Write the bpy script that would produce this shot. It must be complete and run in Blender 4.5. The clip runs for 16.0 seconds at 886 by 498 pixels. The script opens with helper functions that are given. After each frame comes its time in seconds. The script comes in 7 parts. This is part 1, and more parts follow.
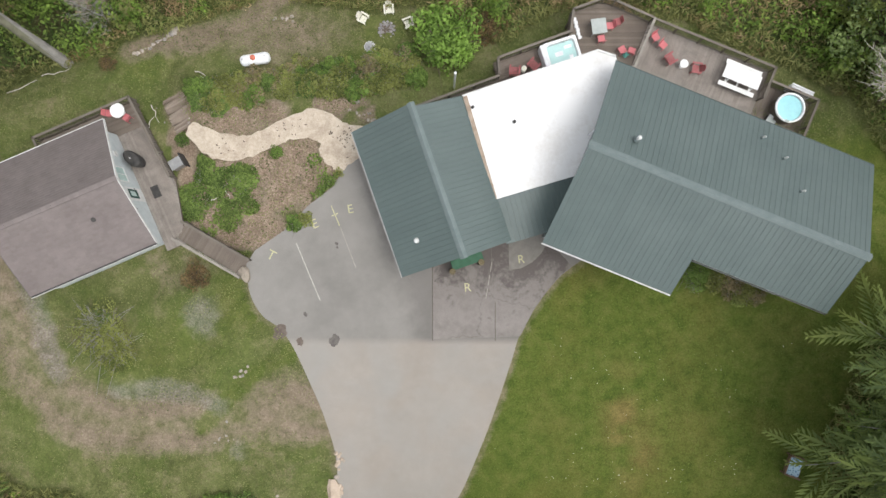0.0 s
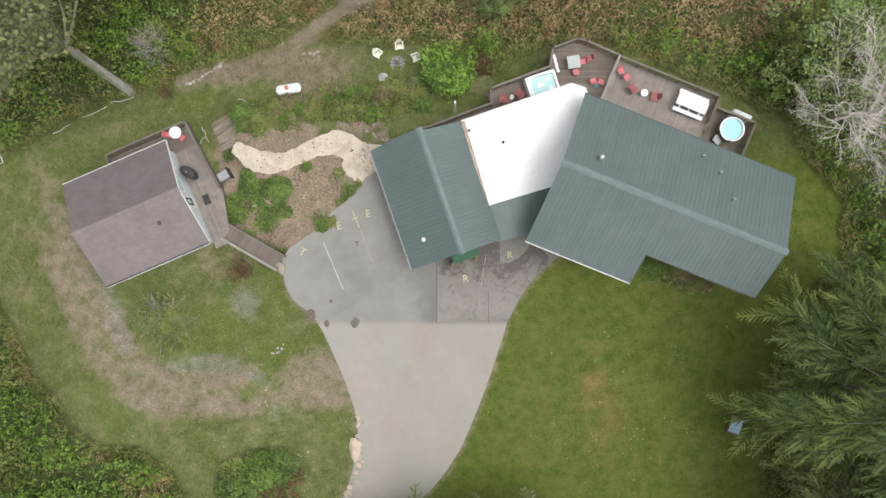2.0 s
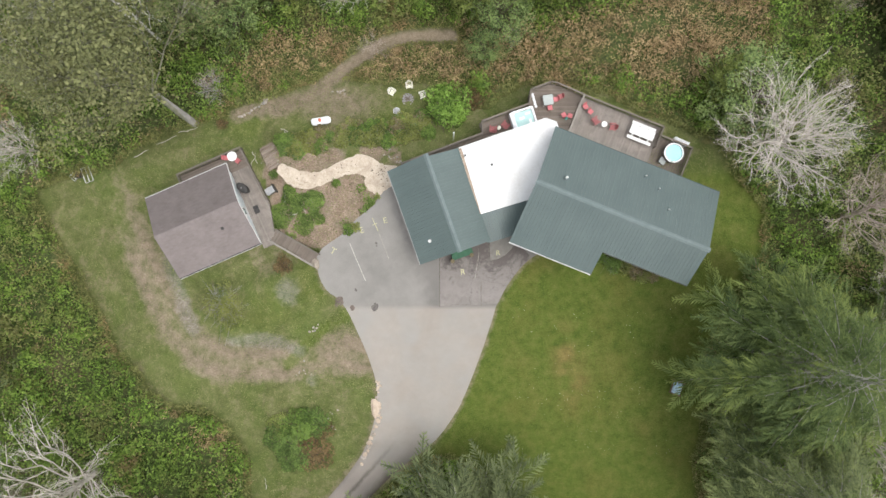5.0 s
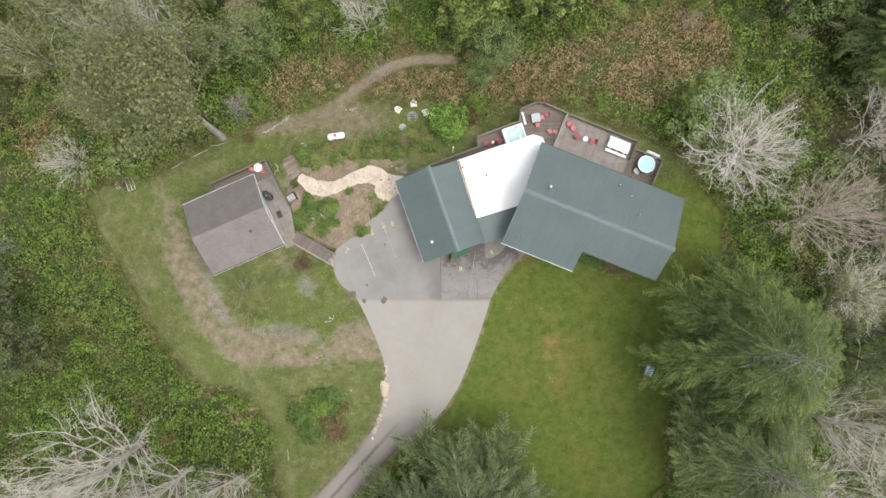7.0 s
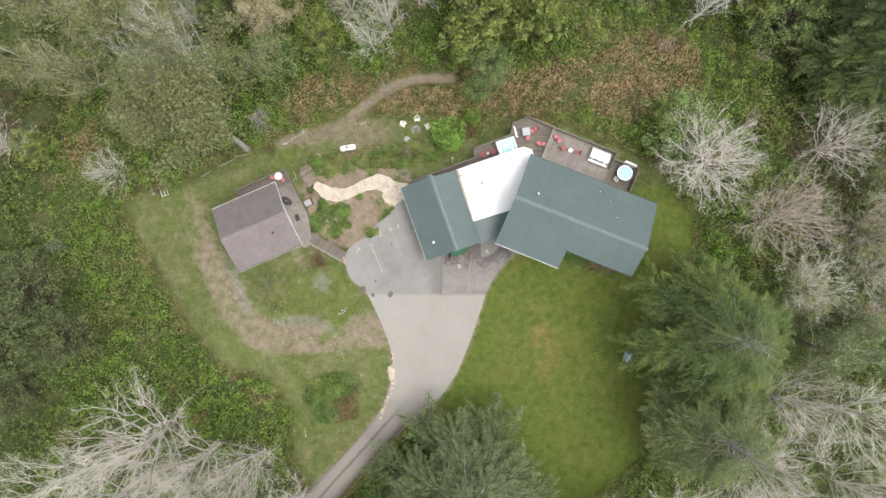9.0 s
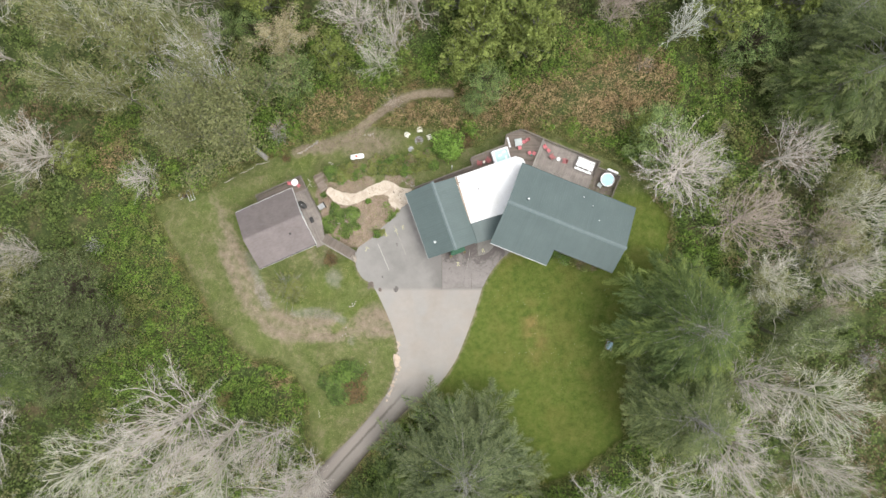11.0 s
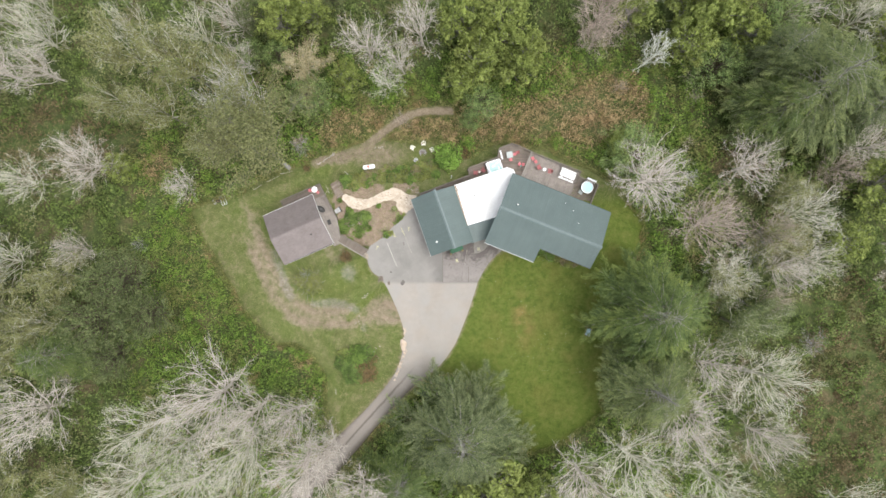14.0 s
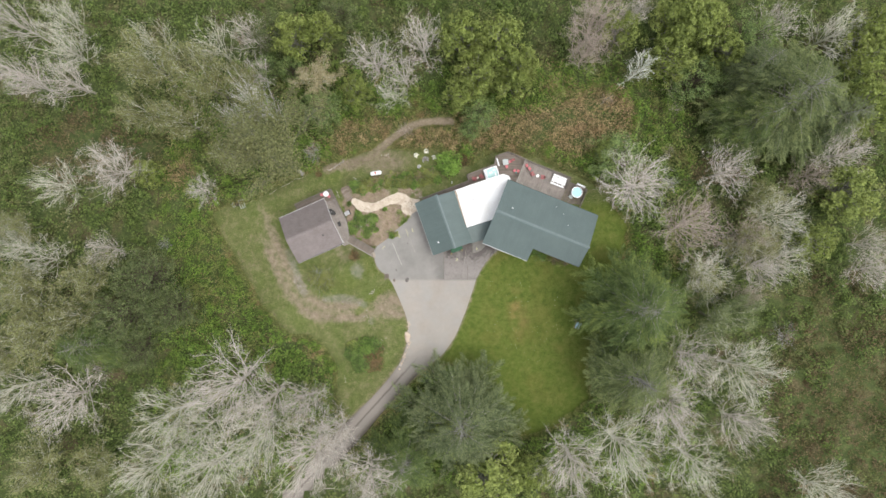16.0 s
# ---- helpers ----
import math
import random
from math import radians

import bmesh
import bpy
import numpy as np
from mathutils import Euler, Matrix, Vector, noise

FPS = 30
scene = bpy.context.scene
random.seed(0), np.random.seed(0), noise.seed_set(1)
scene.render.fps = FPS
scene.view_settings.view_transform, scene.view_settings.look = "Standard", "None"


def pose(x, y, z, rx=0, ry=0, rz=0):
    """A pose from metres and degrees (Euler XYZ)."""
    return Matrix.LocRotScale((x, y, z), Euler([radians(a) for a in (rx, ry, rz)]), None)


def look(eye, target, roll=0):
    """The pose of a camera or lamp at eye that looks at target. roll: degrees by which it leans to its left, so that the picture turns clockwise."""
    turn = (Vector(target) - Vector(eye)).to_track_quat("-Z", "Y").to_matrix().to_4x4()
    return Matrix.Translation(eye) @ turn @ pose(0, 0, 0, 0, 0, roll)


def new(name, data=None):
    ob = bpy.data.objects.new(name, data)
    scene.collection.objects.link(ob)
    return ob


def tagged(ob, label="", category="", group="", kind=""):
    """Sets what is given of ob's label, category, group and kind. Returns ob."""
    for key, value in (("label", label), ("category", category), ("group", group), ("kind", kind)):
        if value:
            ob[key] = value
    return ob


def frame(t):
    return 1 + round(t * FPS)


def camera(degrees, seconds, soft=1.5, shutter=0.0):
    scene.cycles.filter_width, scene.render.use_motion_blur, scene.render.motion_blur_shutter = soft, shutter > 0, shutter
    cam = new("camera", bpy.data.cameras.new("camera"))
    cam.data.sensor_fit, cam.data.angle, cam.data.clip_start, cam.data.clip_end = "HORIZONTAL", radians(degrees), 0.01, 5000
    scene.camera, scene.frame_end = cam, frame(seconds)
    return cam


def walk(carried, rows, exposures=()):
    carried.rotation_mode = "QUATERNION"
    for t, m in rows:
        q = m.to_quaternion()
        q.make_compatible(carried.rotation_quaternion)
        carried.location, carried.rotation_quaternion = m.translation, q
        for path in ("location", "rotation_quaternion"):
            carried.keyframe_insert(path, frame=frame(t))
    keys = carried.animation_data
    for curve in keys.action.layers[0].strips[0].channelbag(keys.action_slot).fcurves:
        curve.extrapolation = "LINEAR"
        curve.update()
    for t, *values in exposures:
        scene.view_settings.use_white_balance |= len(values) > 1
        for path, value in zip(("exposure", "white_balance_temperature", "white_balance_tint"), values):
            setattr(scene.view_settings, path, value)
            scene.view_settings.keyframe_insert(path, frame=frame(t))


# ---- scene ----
cam = camera(73.7, 16.0)
# seconds, x, y, height, then the turn about the three axes in degrees: a drone that rises straight up, looking down
ROWS = [
    (0.0, 0.0, 0.0, 38.04, 0.0, 0.0, 0.0),
    (0.5, -0.027, -0.075, 39.982, 0.014, 0.026, -0.028),
    (1.0, -0.049, -0.136, 41.928, 0.026, 0.051, -0.055),
    (1.5, -0.068, -0.186, 43.877, 0.038, 0.075, -0.081),
    (2.0, -0.084, -0.225, 45.83, 0.048, 0.098, -0.106),
    (2.5, -0.096, -0.256, 47.786, 0.056, 0.121, -0.131),
    (3.0, -0.105, -0.279, 49.744, 0.064, 0.143, -0.154),
    (3.5, -0.111, -0.296, 51.704, 0.07, 0.164, -0.176),
    (4.0, -0.114, -0.308, 53.666, 0.074, 0.184, -0.197),
    (4.5, -0.115, -0.316, 55.629, 0.077, 0.203, -0.216),
    (5.0, -0.113, -0.322, 57.593, 0.079, 0.221, -0.234),
    (5.5, -0.109, -0.325, 59.557, 0.078, 0.238, -0.25),
    (6.0, -0.103, -0.326, 61.521, 0.076, 0.254, -0.265),
    (6.5, -0.094, -0.327, 63.485, 0.072, 0.27, -0.278),
    (7.0, -0.084, -0.328, 65.449, 0.067, 0.285, -0.289),
    (7.5, -0.073, -0.329, 67.413, 0.059, 0.299, -0.298),
    (8.0, -0.06, -0.33, 69.376, 0.05, 0.312, -0.305),
    (8.5, -0.046, -0.332, 71.339, 0.039, 0.325, -0.31),
    (9.0, -0.031, -0.334, 73.301, 0.026, 0.337, -0.314),
    (9.5, -0.015, -0.337, 75.264, 0.011, 0.349, -0.315),
    (10.0, 0.002, -0.34, 77.226, -0.006, 0.361, -0.315),
    (10.5, 0.019, -0.342, 79.189, -0.024, 0.373, -0.312),
    (11.0, 0.037, -0.344, 81.153, -0.044, 0.385, -0.308),
    (11.5, 0.055, -0.343, 83.119, -0.066, 0.398, -0.301),
    (12.0, 0.073, -0.34, 85.088, -0.09, 0.411, -0.293),
    (12.5, 0.091, -0.333, 87.06, -0.115, 0.425, -0.283),
    (13.0, 0.108, -0.322, 89.036, -0.142, 0.44, -0.272),
    (13.5, 0.125, -0.303, 91.018, -0.171, 0.457, -0.259),
    (14.0, 0.142, -0.277, 93.007, -0.201, 0.475, -0.245),
    (14.5, 0.158, -0.241, 95.004, -0.232, 0.496, -0.23),
    (15.0, 0.172, -0.193, 97.011, -0.265, 0.52, -0.214),
    (15.5, 0.186, -0.13, 99.031, -0.299, 0.546, -0.197),
    (16.0, 0.199, -0.052, 101.064, -0.334, 0.576, -0.18),
]
EXPOSURES = [(0.0, 0.07), (2.0, 0.16), (4.0, 0.26), (7.0, 0.33), (9.0, 0.42), (12.5, 0.45), (14.0, 0.50), (15.2, 0.54), (16.0, 0.28)]
walk(cam, [(r[0], pose(*r[1:])) for r in ROWS], EXPOSURES)

# ---- light: bright haze, a wide soft sun from the east-south-east ----
world = bpy.data.worlds.new("overcast_sky")
scene.world = world
world.use_nodes = True
wn = world.node_tree
sky = wn.nodes.new("ShaderNodeTexSky")
sky.sky_type, sky.sun_disc = "NISHITA", False
sky.sun_elevation, sky.sun_rotation = radians(67), radians(110)
sky.air_density, sky.dust_density, sky.ozone_density = 0.9, 3.0, 0.8
haze = wn.nodes.new("ShaderNodeHueSaturation")
haze.inputs["Saturation"].default_value = 0.22
wn.links.new(sky.outputs[0], haze.inputs["Color"])
wn.links.new(haze.outputs[0], wn.nodes["Background"].inputs[0])
wn.nodes["Background"].inputs[1].default_value = 0.27
sun = new("sun", bpy.data.lights.new("sun", "SUN"))
sun.data.energy, sun.data.angle, sun.data.color = 0.55, radians(45), (1.0, 0.96, 0.9)
sun.matrix_world = look((math.cos(radians(-20)) * 60, math.sin(radians(-20)) * 60, 140), (0, 0, 0))


# ---- materials ----
class Mat:
    """A small builder for procedural materials."""

    def __init__(self, name, rough=0.8, metal=0.0, spec=0.3):
        self.m = bpy.data.materials.new(name)
        self.m.use_nodes = True
        self.n, self.l = self.m.node_tree.nodes, self.m.node_tree.links
        self.b = self.n["Principled BSDF"]
        self.b.inputs["Roughness"].default_value = rough
        self.b.inputs["Metallic"].default_value = metal
        self.b.inputs["Specular IOR Level"].default_value = spec

    def node(self, kind, **sets):
        nd = self.n.new(kind)
        for k, v in sets.items():
            nd.inputs[k].default_value = v
        return nd

    def place(self):
        return self.n.new("ShaderNodeNewGeometry").outputs["Position"]

    def noise(self, size, detail=4.0, rough=0.6, distort=0.0, where=None):
        """Noise with features of about size metres."""
        nd = self.node("ShaderNodeTexNoise", Scale=1.0 / size, Detail=detail, Roughness=rough, Distortion=distort)
        self.l.new(where or self.place(), nd.inputs["Vector"])
        return nd.outputs["Fac"]

    def ramp(self, fac, *stops):
        nd = self.n.new("ShaderNodeValToRGB")
        e = nd.color_ramp.elements
        while len(e) < len(stops):
            e.new(0.5)
        for el, (p, c) in zip(e, stops):
            el.position = p
            el.color = (*c, 1) if isinstance(c, tuple) else (c, c, c, 1)
        self.l.new(fac, nd.inputs["Fac"])
        return nd.outputs["Color"]

    def mix(self, fac, a, b, mode="MIX"):
        nd = self.n.new("ShaderNodeMix")
        nd.data_type, nd.blend_type = "RGBA", mode
        for sock, v in ((nd.inputs[0], fac), (nd.inputs[6], a), (nd.inputs[7], b)):
            if isinstance(v, (int, float)):
                sock.default_value = v
            elif isinstance(v, tuple):
                sock.default_value = (*v, 1)
            else:
                self.l.new(v, sock)
        return nd.outputs[2]

    def math(self, op, a, b=0.0):
        nd = self.n.new("ShaderNodeMath")
        nd.operation = op
        for sock, v in zip(nd.inputs, (a, b)):
            if isinstance(v, (int, float)):
                sock.default_value = v
            else:
                self.l.new(v, sock)
        return nd.outputs[0]

    def attr(self, name):
        nd = self.n.new("ShaderNodeAttribute")
        nd.attribute_name = name
        sep = self.n.new("ShaderNodeSeparateColor")
        self.l.new(nd.outputs["Color"], sep.inputs[0])
        return sep.outputs[0], sep.outputs[1], sep.outputs[2], nd.outputs["Alpha"]

    def piece(self):
        return self.n.new("ShaderNodeObjectInfo").outputs["Random"]

    def island(self):
        return self.n.new("ShaderNodeNewGeometry").outputs["Random Per Island"]

    def bump(self, height, strength, dist):
        nd = self.node("ShaderNodeBump", Strength=strength, Distance=dist)
        self.l.new(height, nd.inputs["Height"])
        self.l.new(nd.outputs[0], self.b.inputs["Normal"])

    def done(self, colour, rough=None):
        if isinstance(colour, tuple):
            self.b.inputs["Base Color"].default_value = (*colour, 1)
        else:
            self.l.new(colour, self.b.inputs["Base Color"])
        if rough is not None:
            self.l.new(rough, self.b.inputs["Roughness"])
        return self.m


def simple(name, dark, light, rough=0.7, size=0.4, metal=0.0, bump=0.2, spec=0.3, fine=0.03):
    """A worn plain material: two close tones in two scales of noise, with a fine relief."""
    k = Mat(name, rough, metal, spec)
    a, b = k.noise(size, 5), k.noise(fine, 3)
    both = k.math("ADD", k.math("MULTIPLY", a, 0.7), k.math("MULTIPLY", b, 0.3))
    k.bump(b, bump, 0.01)
    return k.done(k.ramp(both, (0.32, dark), (0.68, light)))


def pieces(name, tones, rough=0.75, size=0.5, stretch=None, bump=0.3):
    """A material whose tone differs from piece to piece."""
    k = Mat(name, rough)
    n = len(tones)
    base = k.ramp(k.piece(), *[(i / (n - 1), t) for i, t in enumerate(tones)])
    a, b = k.noise(size, 5), k.noise(0.04, 3)
    dirt = k.ramp(k.math("ADD", k.math("MULTIPLY", a, 0.65), k.math("MULTIPLY", b, 0.35)), (0.3, 0.62), (0.7, 1.0))
    k.bump(b, bump, 0.01)
    return k.done(k.mix(1.0, base, dirt, "MULTIPLY"))


# ---- building helpers ----
def part(name, bm, material, parent=None, label="", m=None):
    """Links a bmesh as ONE mesh object, under a thing or a part."""
    me = bpy.data.meshes.new(name)
    bm.normal_update()
    bm.to_mesh(me)
    bm.free()
    me.materials.append(material)
    ob = new(name, me)
    ob.parent = parent
    if m is not None:
        ob.matrix_basis = m
    if label:
        ob["label"] = label
    return ob


def again(ob, m, parent=None):
    """The same mesh once more as an object of its own."""
    o = new(ob.name.split(".")[0], ob.data)
    o.parent = parent if parent else ob.parent
    o.matrix_basis = m
    return o


def thing(name, m, label, category, group="", kind=""):
    ob = new(name)
    ob.empty_display_size = 0.2
    ob.matrix_basis = m
    return tagged(ob, label, category, group, kind)


def box(bm, x0, x1, y0, y1, z0, z1, bevel=0.0, m=None):
    vs = [bm.verts.new((x, y, z)) for z in (z0, z1) for y in (y0, y1) for x in (x0, x1)]
    fs = [bm.faces.new([vs[i] for i in q]) for q in ((0, 2, 3, 1), (4, 5, 7, 6), (0, 1, 5, 4), (2, 6, 7, 3), (0, 4, 6, 2), (1, 3, 7, 5))]
    if bevel:
        made = bmesh.ops.bevel(bm, geom=list({e for f in fs for e in f.edges}), offset=bevel, segments=2, affect="EDGES", clamp_overlap=True)
        vs = list({v for v in made["verts"]} | {v for v in vs if v.is_valid})
    if m is not None:
        bmesh.ops.transform(bm, matrix=m, verts=vs)
    return vs


def boxes(*rows, bevel=0.0):
    bm = bmesh.new()
    for r in rows:
        box(bm, *r, bevel=bevel)
    return bm


def lathe(profile, steps=20, cap=True):
    """A turned shape from (radius, height) rows."""
    bm = bmesh.new()
    rings = []
    for r, z in profile:
        rings.append([bm.verts.new((r * math.cos(2 * math.pi * i / steps), r * math.sin(2 * math.pi * i / steps), z)) for i in range(steps)])
    for a, b in zip(rings, rings[1:]):
        for i in range(steps):
            bm.faces.new((a[i], a[(i + 1) % steps], b[(i + 1) % steps], b[i]))
    if cap:
        bm.faces.new(rings[0][::-1])
        bm.faces.new(rings[-1])
    return bm


def tube(bm, pts, radii, sides=4):
    """A tapered tube along points."""
    rings = []
    for i, p in enumerate(pts):
        d = (pts[min(i + 1, len(pts) - 1)] - pts[max(i - 1, 0)]).normalized()
        a = d.cross(Vector((0, 0, 1)) if abs(d.z) < 0.9 else Vector((1, 0, 0))).normalized()
        b = d.cross(a)
        rings.append([bm.verts.new(p + radii[i] * (math.cos(2 * math.pi * k / sides) * a + math.sin(2 * math.pi * k / sides) * b)) for k in range(sides)])
    for a, b in zip(rings, rings[1:]):
        for k in range(sides):
            bm.faces.new((a[k], a[(k + 1) % sides], b[(k + 1) % sides], b[k]))


def slab(outline, z0, z1):
    """An upright prism on an outline in plan."""
    bm = bmesh.new()
    top = [bm.verts.new((x, y, z1)) for x, y in outline]
    low = [bm.verts.new((x, y, z0)) for x, y in outline]
    n = len(outline)
    bm.faces.new(top)
    bm.faces.new(low[::-1])
    for i in range(n):
        bm.faces.new((low[i], low[(i + 1) % n], top[(i + 1) % n], top[i]))
    bmesh.ops.recalc_face_normals(bm, faces=bm.faces[:])
    return bm


def smooth_line(pts, n=6, closed=False):
    """Catmull-Rom through plan points."""
    out, m = [], len(pts)
    for i in range(m if closed else m - 1):
        p = [pts[(i + k) % m] if closed else pts[min(max(i + k, 0), m - 1)] for k in (-1, 0, 1, 2)]
        for j in range(n):
            t = j / n
            out.append(tuple(0.5 * (2 * p[1][c] + (p[2][c] - p[0][c]) * t + (2 * p[0][c] - 5 * p[1][c] + 4 * p[2][c] - p[3][c]) * t * t + (3 * p[1][c] - p[0][c] - 3 * p[2][c] + p[3][c]) * t ** 3) for c in (0, 1)))
    if not closed:
        out.append(pts[-1])
    return out


def clip_strip(poly, axis, lo, hi):
    """The part of a polygon whose coordinate axis lies between lo and hi."""
    for sign, lim in ((1, lo), (-1, -hi)):
        out = []
        for i, p in enumerate(poly):
            q = poly[(i + 1) % len(poly)]
            a, b = sign * p[axis] - lim, sign * q[axis] - lim
            if a >= 0:
                out.append(p)
            if a * b < 0:
                t = a / (a - b)
                out.append((p[0] + t * (q[0] - p[0]), p[1] + t * (q[1] - p[1])))
        poly = out
        if len(poly) < 3:
            return []
    return poly


def step(a, b, v):
    t = np.clip((v - a) / (b - a), 0, 1)
    return t * t * (3 - 2 * t)


def height(x, y):
    """The lie of the land: level round the drive, falling to the north and a little to the west."""
    x, y = np.asarray(x, float), np.asarray(y, float)
    k = 0.42 - 0.28 * step(4, 18, x)
    s = np.maximum(y - 7.5, 0)
    s = np.where(s < 2, s * s / 4, s - 1)
    z = -8 * (1 - np.exp(-k * s / 8))
    z = z - 1.5 * step(27, 40, -x) + 0.7 * step(9, 24, x) * step(8, -2, y) + 0.7 * step(13, 22, -x) * step(-9, -16, y)
    cab = step(3.5, 1.0, np.maximum(np.abs(0.918 * (x + 22.0) + 0.396 * (y - 3.0)) - 4.8, np.abs(-0.396 * (x + 22.0) + 0.918 * (y - 3.0)) - 4.6))
    return z - 0.75 * cab


def gz(x, y):
    return float(height(x, y))


def away(px, py, line):
    """Distance of points from a line in plan."""
    best = np.full(px.shape, 1e9)
    for (ax, ay), (bx, by) in zip(line, line[1:]):
        dx, dy = bx - ax, by - ay
        t = np.clip(((px - ax) * dx + (py - ay) * dy) / (dx * dx + dy * dy), 0, 1)
        best = np.minimum(best, np.hypot(px - ax - t * dx, py - ay - t * dy))
    return best


def inside(px, py, poly):
    hit = np.zeros(px.shape, bool)
    for i, (ax, ay) in enumerate(poly):
        bx, by = poly[(i + 1) % len(poly)]
        if ay != by:
            hit ^= ((ay > py) != (by > py)) & (px < (bx - ax) * (py - ay) / (by - ay) + ax)
    return hit


def signed(px, py, poly):
    """Distance from a closed outline, negative inside it."""
    d = away(px, py, list(poly) + [poly[0]])
    return np.where(inside(px, py, poly), -d, d)


def grain(px, py, size, seed=0):
    """Smooth value noise over the plan, 0 to 1, in two octaves."""
    total = np.zeros(px.shape)
    for o, w in ((1, 0.65), (2.3, 0.35)):
        u, v = px * o / size + 57.3 * seed, py * o / size - 31.7 * seed
        iu, iv = np.floor(u), np.floor(v)
        fu, fv = u - iu, v - iv
        fu, fv = fu * fu * (3 - 2 * fu), fv * fv * (3 - 2 * fv)
        h = lambda a, b: np.modf(np.abs(np.sin(a * 127.1 + b * 311.7 + seed * 17.0) * 43758.5453))[0]
        total += w * ((h(iu, iv) * (1 - fu) + h(iu + 1, iv) * fu) * (1 - fv) + (h(iu, iv + 1) * (1 - fu) + h(iu + 1, iv + 1) * fu) * fv)
    return total


def mesh_of(name, verts, faces, material):
    """An object from arrays: verts n x 3, faces m x k."""
    me = bpy.data.meshes.new(name)
    n, (m, k) = len(verts), faces.shape
    me.vertices.add(n)
    me.vertices.foreach_set("co", verts.astype(np.float32).ravel())
    me.loops.add(m * k)
    me.loops.foreach_set("vertex_index", faces.astype(np.int32).ravel())
    me.polygons.add(m)
    me.polygons.foreach_set("loop_start", np.arange(0, m * k, k, dtype=np.int32))
    me.update(calc_edges=True)
    me.materials.append(material)
    return me


# ---- the plan: outlines in metres ----
DRIVE = smooth_line([(-12.65, -1.0), (-12.4, -2.9), (-11.6, -4.3), (-10.5, -5.1), (-9.6, -6.4), (-8.7, -8.3), (-7.6, -10.9), (-6.8, -14.0), (-7.2, -17.3), (-8.6, -20.6), (-12.6, -25.5), (-18.5, -31.2), (-24.5, -38.0), (-32.0, -46.0)]) \
    + smooth_line([(-29.8, -48.6), (-22.6, -41.2), (-15.2, -33.2), (-9.9, -27.0), (-5.4, -22.3), (-1.3, -19.0), (0.7, -16.4), (1.7, -14.5), (3.15, -10.9), (4.4, -7.2), (4.95, -5.5), (6.05, -3.6), (7.5, -1.8), (8.95, -0.7)]) \
    + [(9.5, 2.5), (0.0, 6.0), (-5.2, 6.4), (-6.25, 5.5), (-7.05, 4.04), (-8.7, 2.76), (-10.3, 1.13), (-12.1, -0.1)]
CLEARING = smooth_line([(-41.2, 5.6), (-37.2, -1.9), (-34.3, -6.7), (-31.2, -11.6), (-26.1, -15.2), (-22.3, -16.6), (-19.4, -20.4), (-18.6, -27.0), (-14.0, -30.5), (-3.0, -21.5), (4.0, -22.5), (10.0, -31.0),
                        (16.0, -32.0), (23.5, -26.5), (24.0, -19.0), (24.8, -11.0), (28.5, -3.6), (30.6, -0.2), (29.8, 4.6), (27.2, 8.2), (23.0, 12.0), (14.0, 15.6), (8.0, 16.4), (4.6, 14.8), (-0.5, 16.6), (-7.1, 17.0),
                        (-12.8, 17.4), (-20.0, 14.9), (-23.8, 12.8), (-27.7, 11.2), (-33.8, 8.4)], 5, True)
LOOP = smooth_line([(-35.2, 7.4), (-32.9, 5.6), (-31.6, 2.5), (-30.0, -0.6), (-28.3, -4.2), (-26.5, -7.3), (-24.2, -9.9), (-21.1, -11.2), (-18.0, -11.4), (-14.4, -10.9), (-11.3, -10.4), (-7.7, -10.9)])
GREEN_WEDGE = [(-15.4, -11.2), (-13.9, -9.6), (-11.8, -7.8), (-9.5, -6.3)]
TRAIL = smooth_line([(-21.0, 13.4), (-15.0, 14.8), (-12.4, 16.6), (-8.4, 19.8), (-4.5, 21.8), (0.5, 22.0)])
GARDEN = smooth_line([(-18.6, 9.6), (-17.0, 10.2), (-15.0, 9.4), (-9.5, 9.9), (-5.0, 9.8), (-4.5, 6.0), (-7.0, 4.0), (-8.8, 2.7), (-12.2, -0.2), (-16.4, 1.4), (-17.4, 5.0)], 4, True)
PATH = smooth_line([(-16.5, 7.45), (-16.0, 8.2), (-14.8, 7.6), (-13.2, 7.3), (-12.0, 7.5), (-10.4, 8.3), (-8.7, 9.0), (-7.6, 8.9), (-6.6, 8.3), (-5.9, 7.95)], 4)[:-1] + smooth_line([(-4.7, 7.9), (-4.7, 6.1), (-5.6, 5.75), (-6.55, 5.05), (-7.4, 5.5), (-7.9, 6.2), (-8.05, 6.95), (-9.3, 7.1), (-10.4, 6.8), (-12.2, 6.0), (-13.4, 5.65), (-14.9, 5.85), (-15.9, 6.6)], 4)

# ---- ground: one sheet to the horizon ----
k = Mat("land", 0.95, spec=0.1)
dirt, lawn, brush, gravel = k.attr("cover")
big, mid, fine, tiny = k.noise(6.0, 5), k.noise(0.9, 6, 0.7), k.noise(0.12, 4, 0.7), k.noise(0.035, 2)
meadow = k.ramp(mid, (0.3, (0.108, 0.13, 0.042)), (0.5, (0.162, 0.177, 0.067)), (0.68, (0.245, 0.227, 0.12)))
lush = k.ramp(mid, (0.3, (0.085, 0.125, 0.03)), (0.7, (0.155, 0.185, 0.056)))
meadow = k.mix(k.ramp(k.noise(3.4, 5, 0.65, 0.5), (0.44, 0.0), (0.6, 0.85)), meadow, lush)
meadow = k.mix(k.ramp(k.noise(2.1, 5, 0.7, 0.3), (0.56, 0.0), (0.72, 0.7)), meadow, (0.285, 0.235, 0.15))
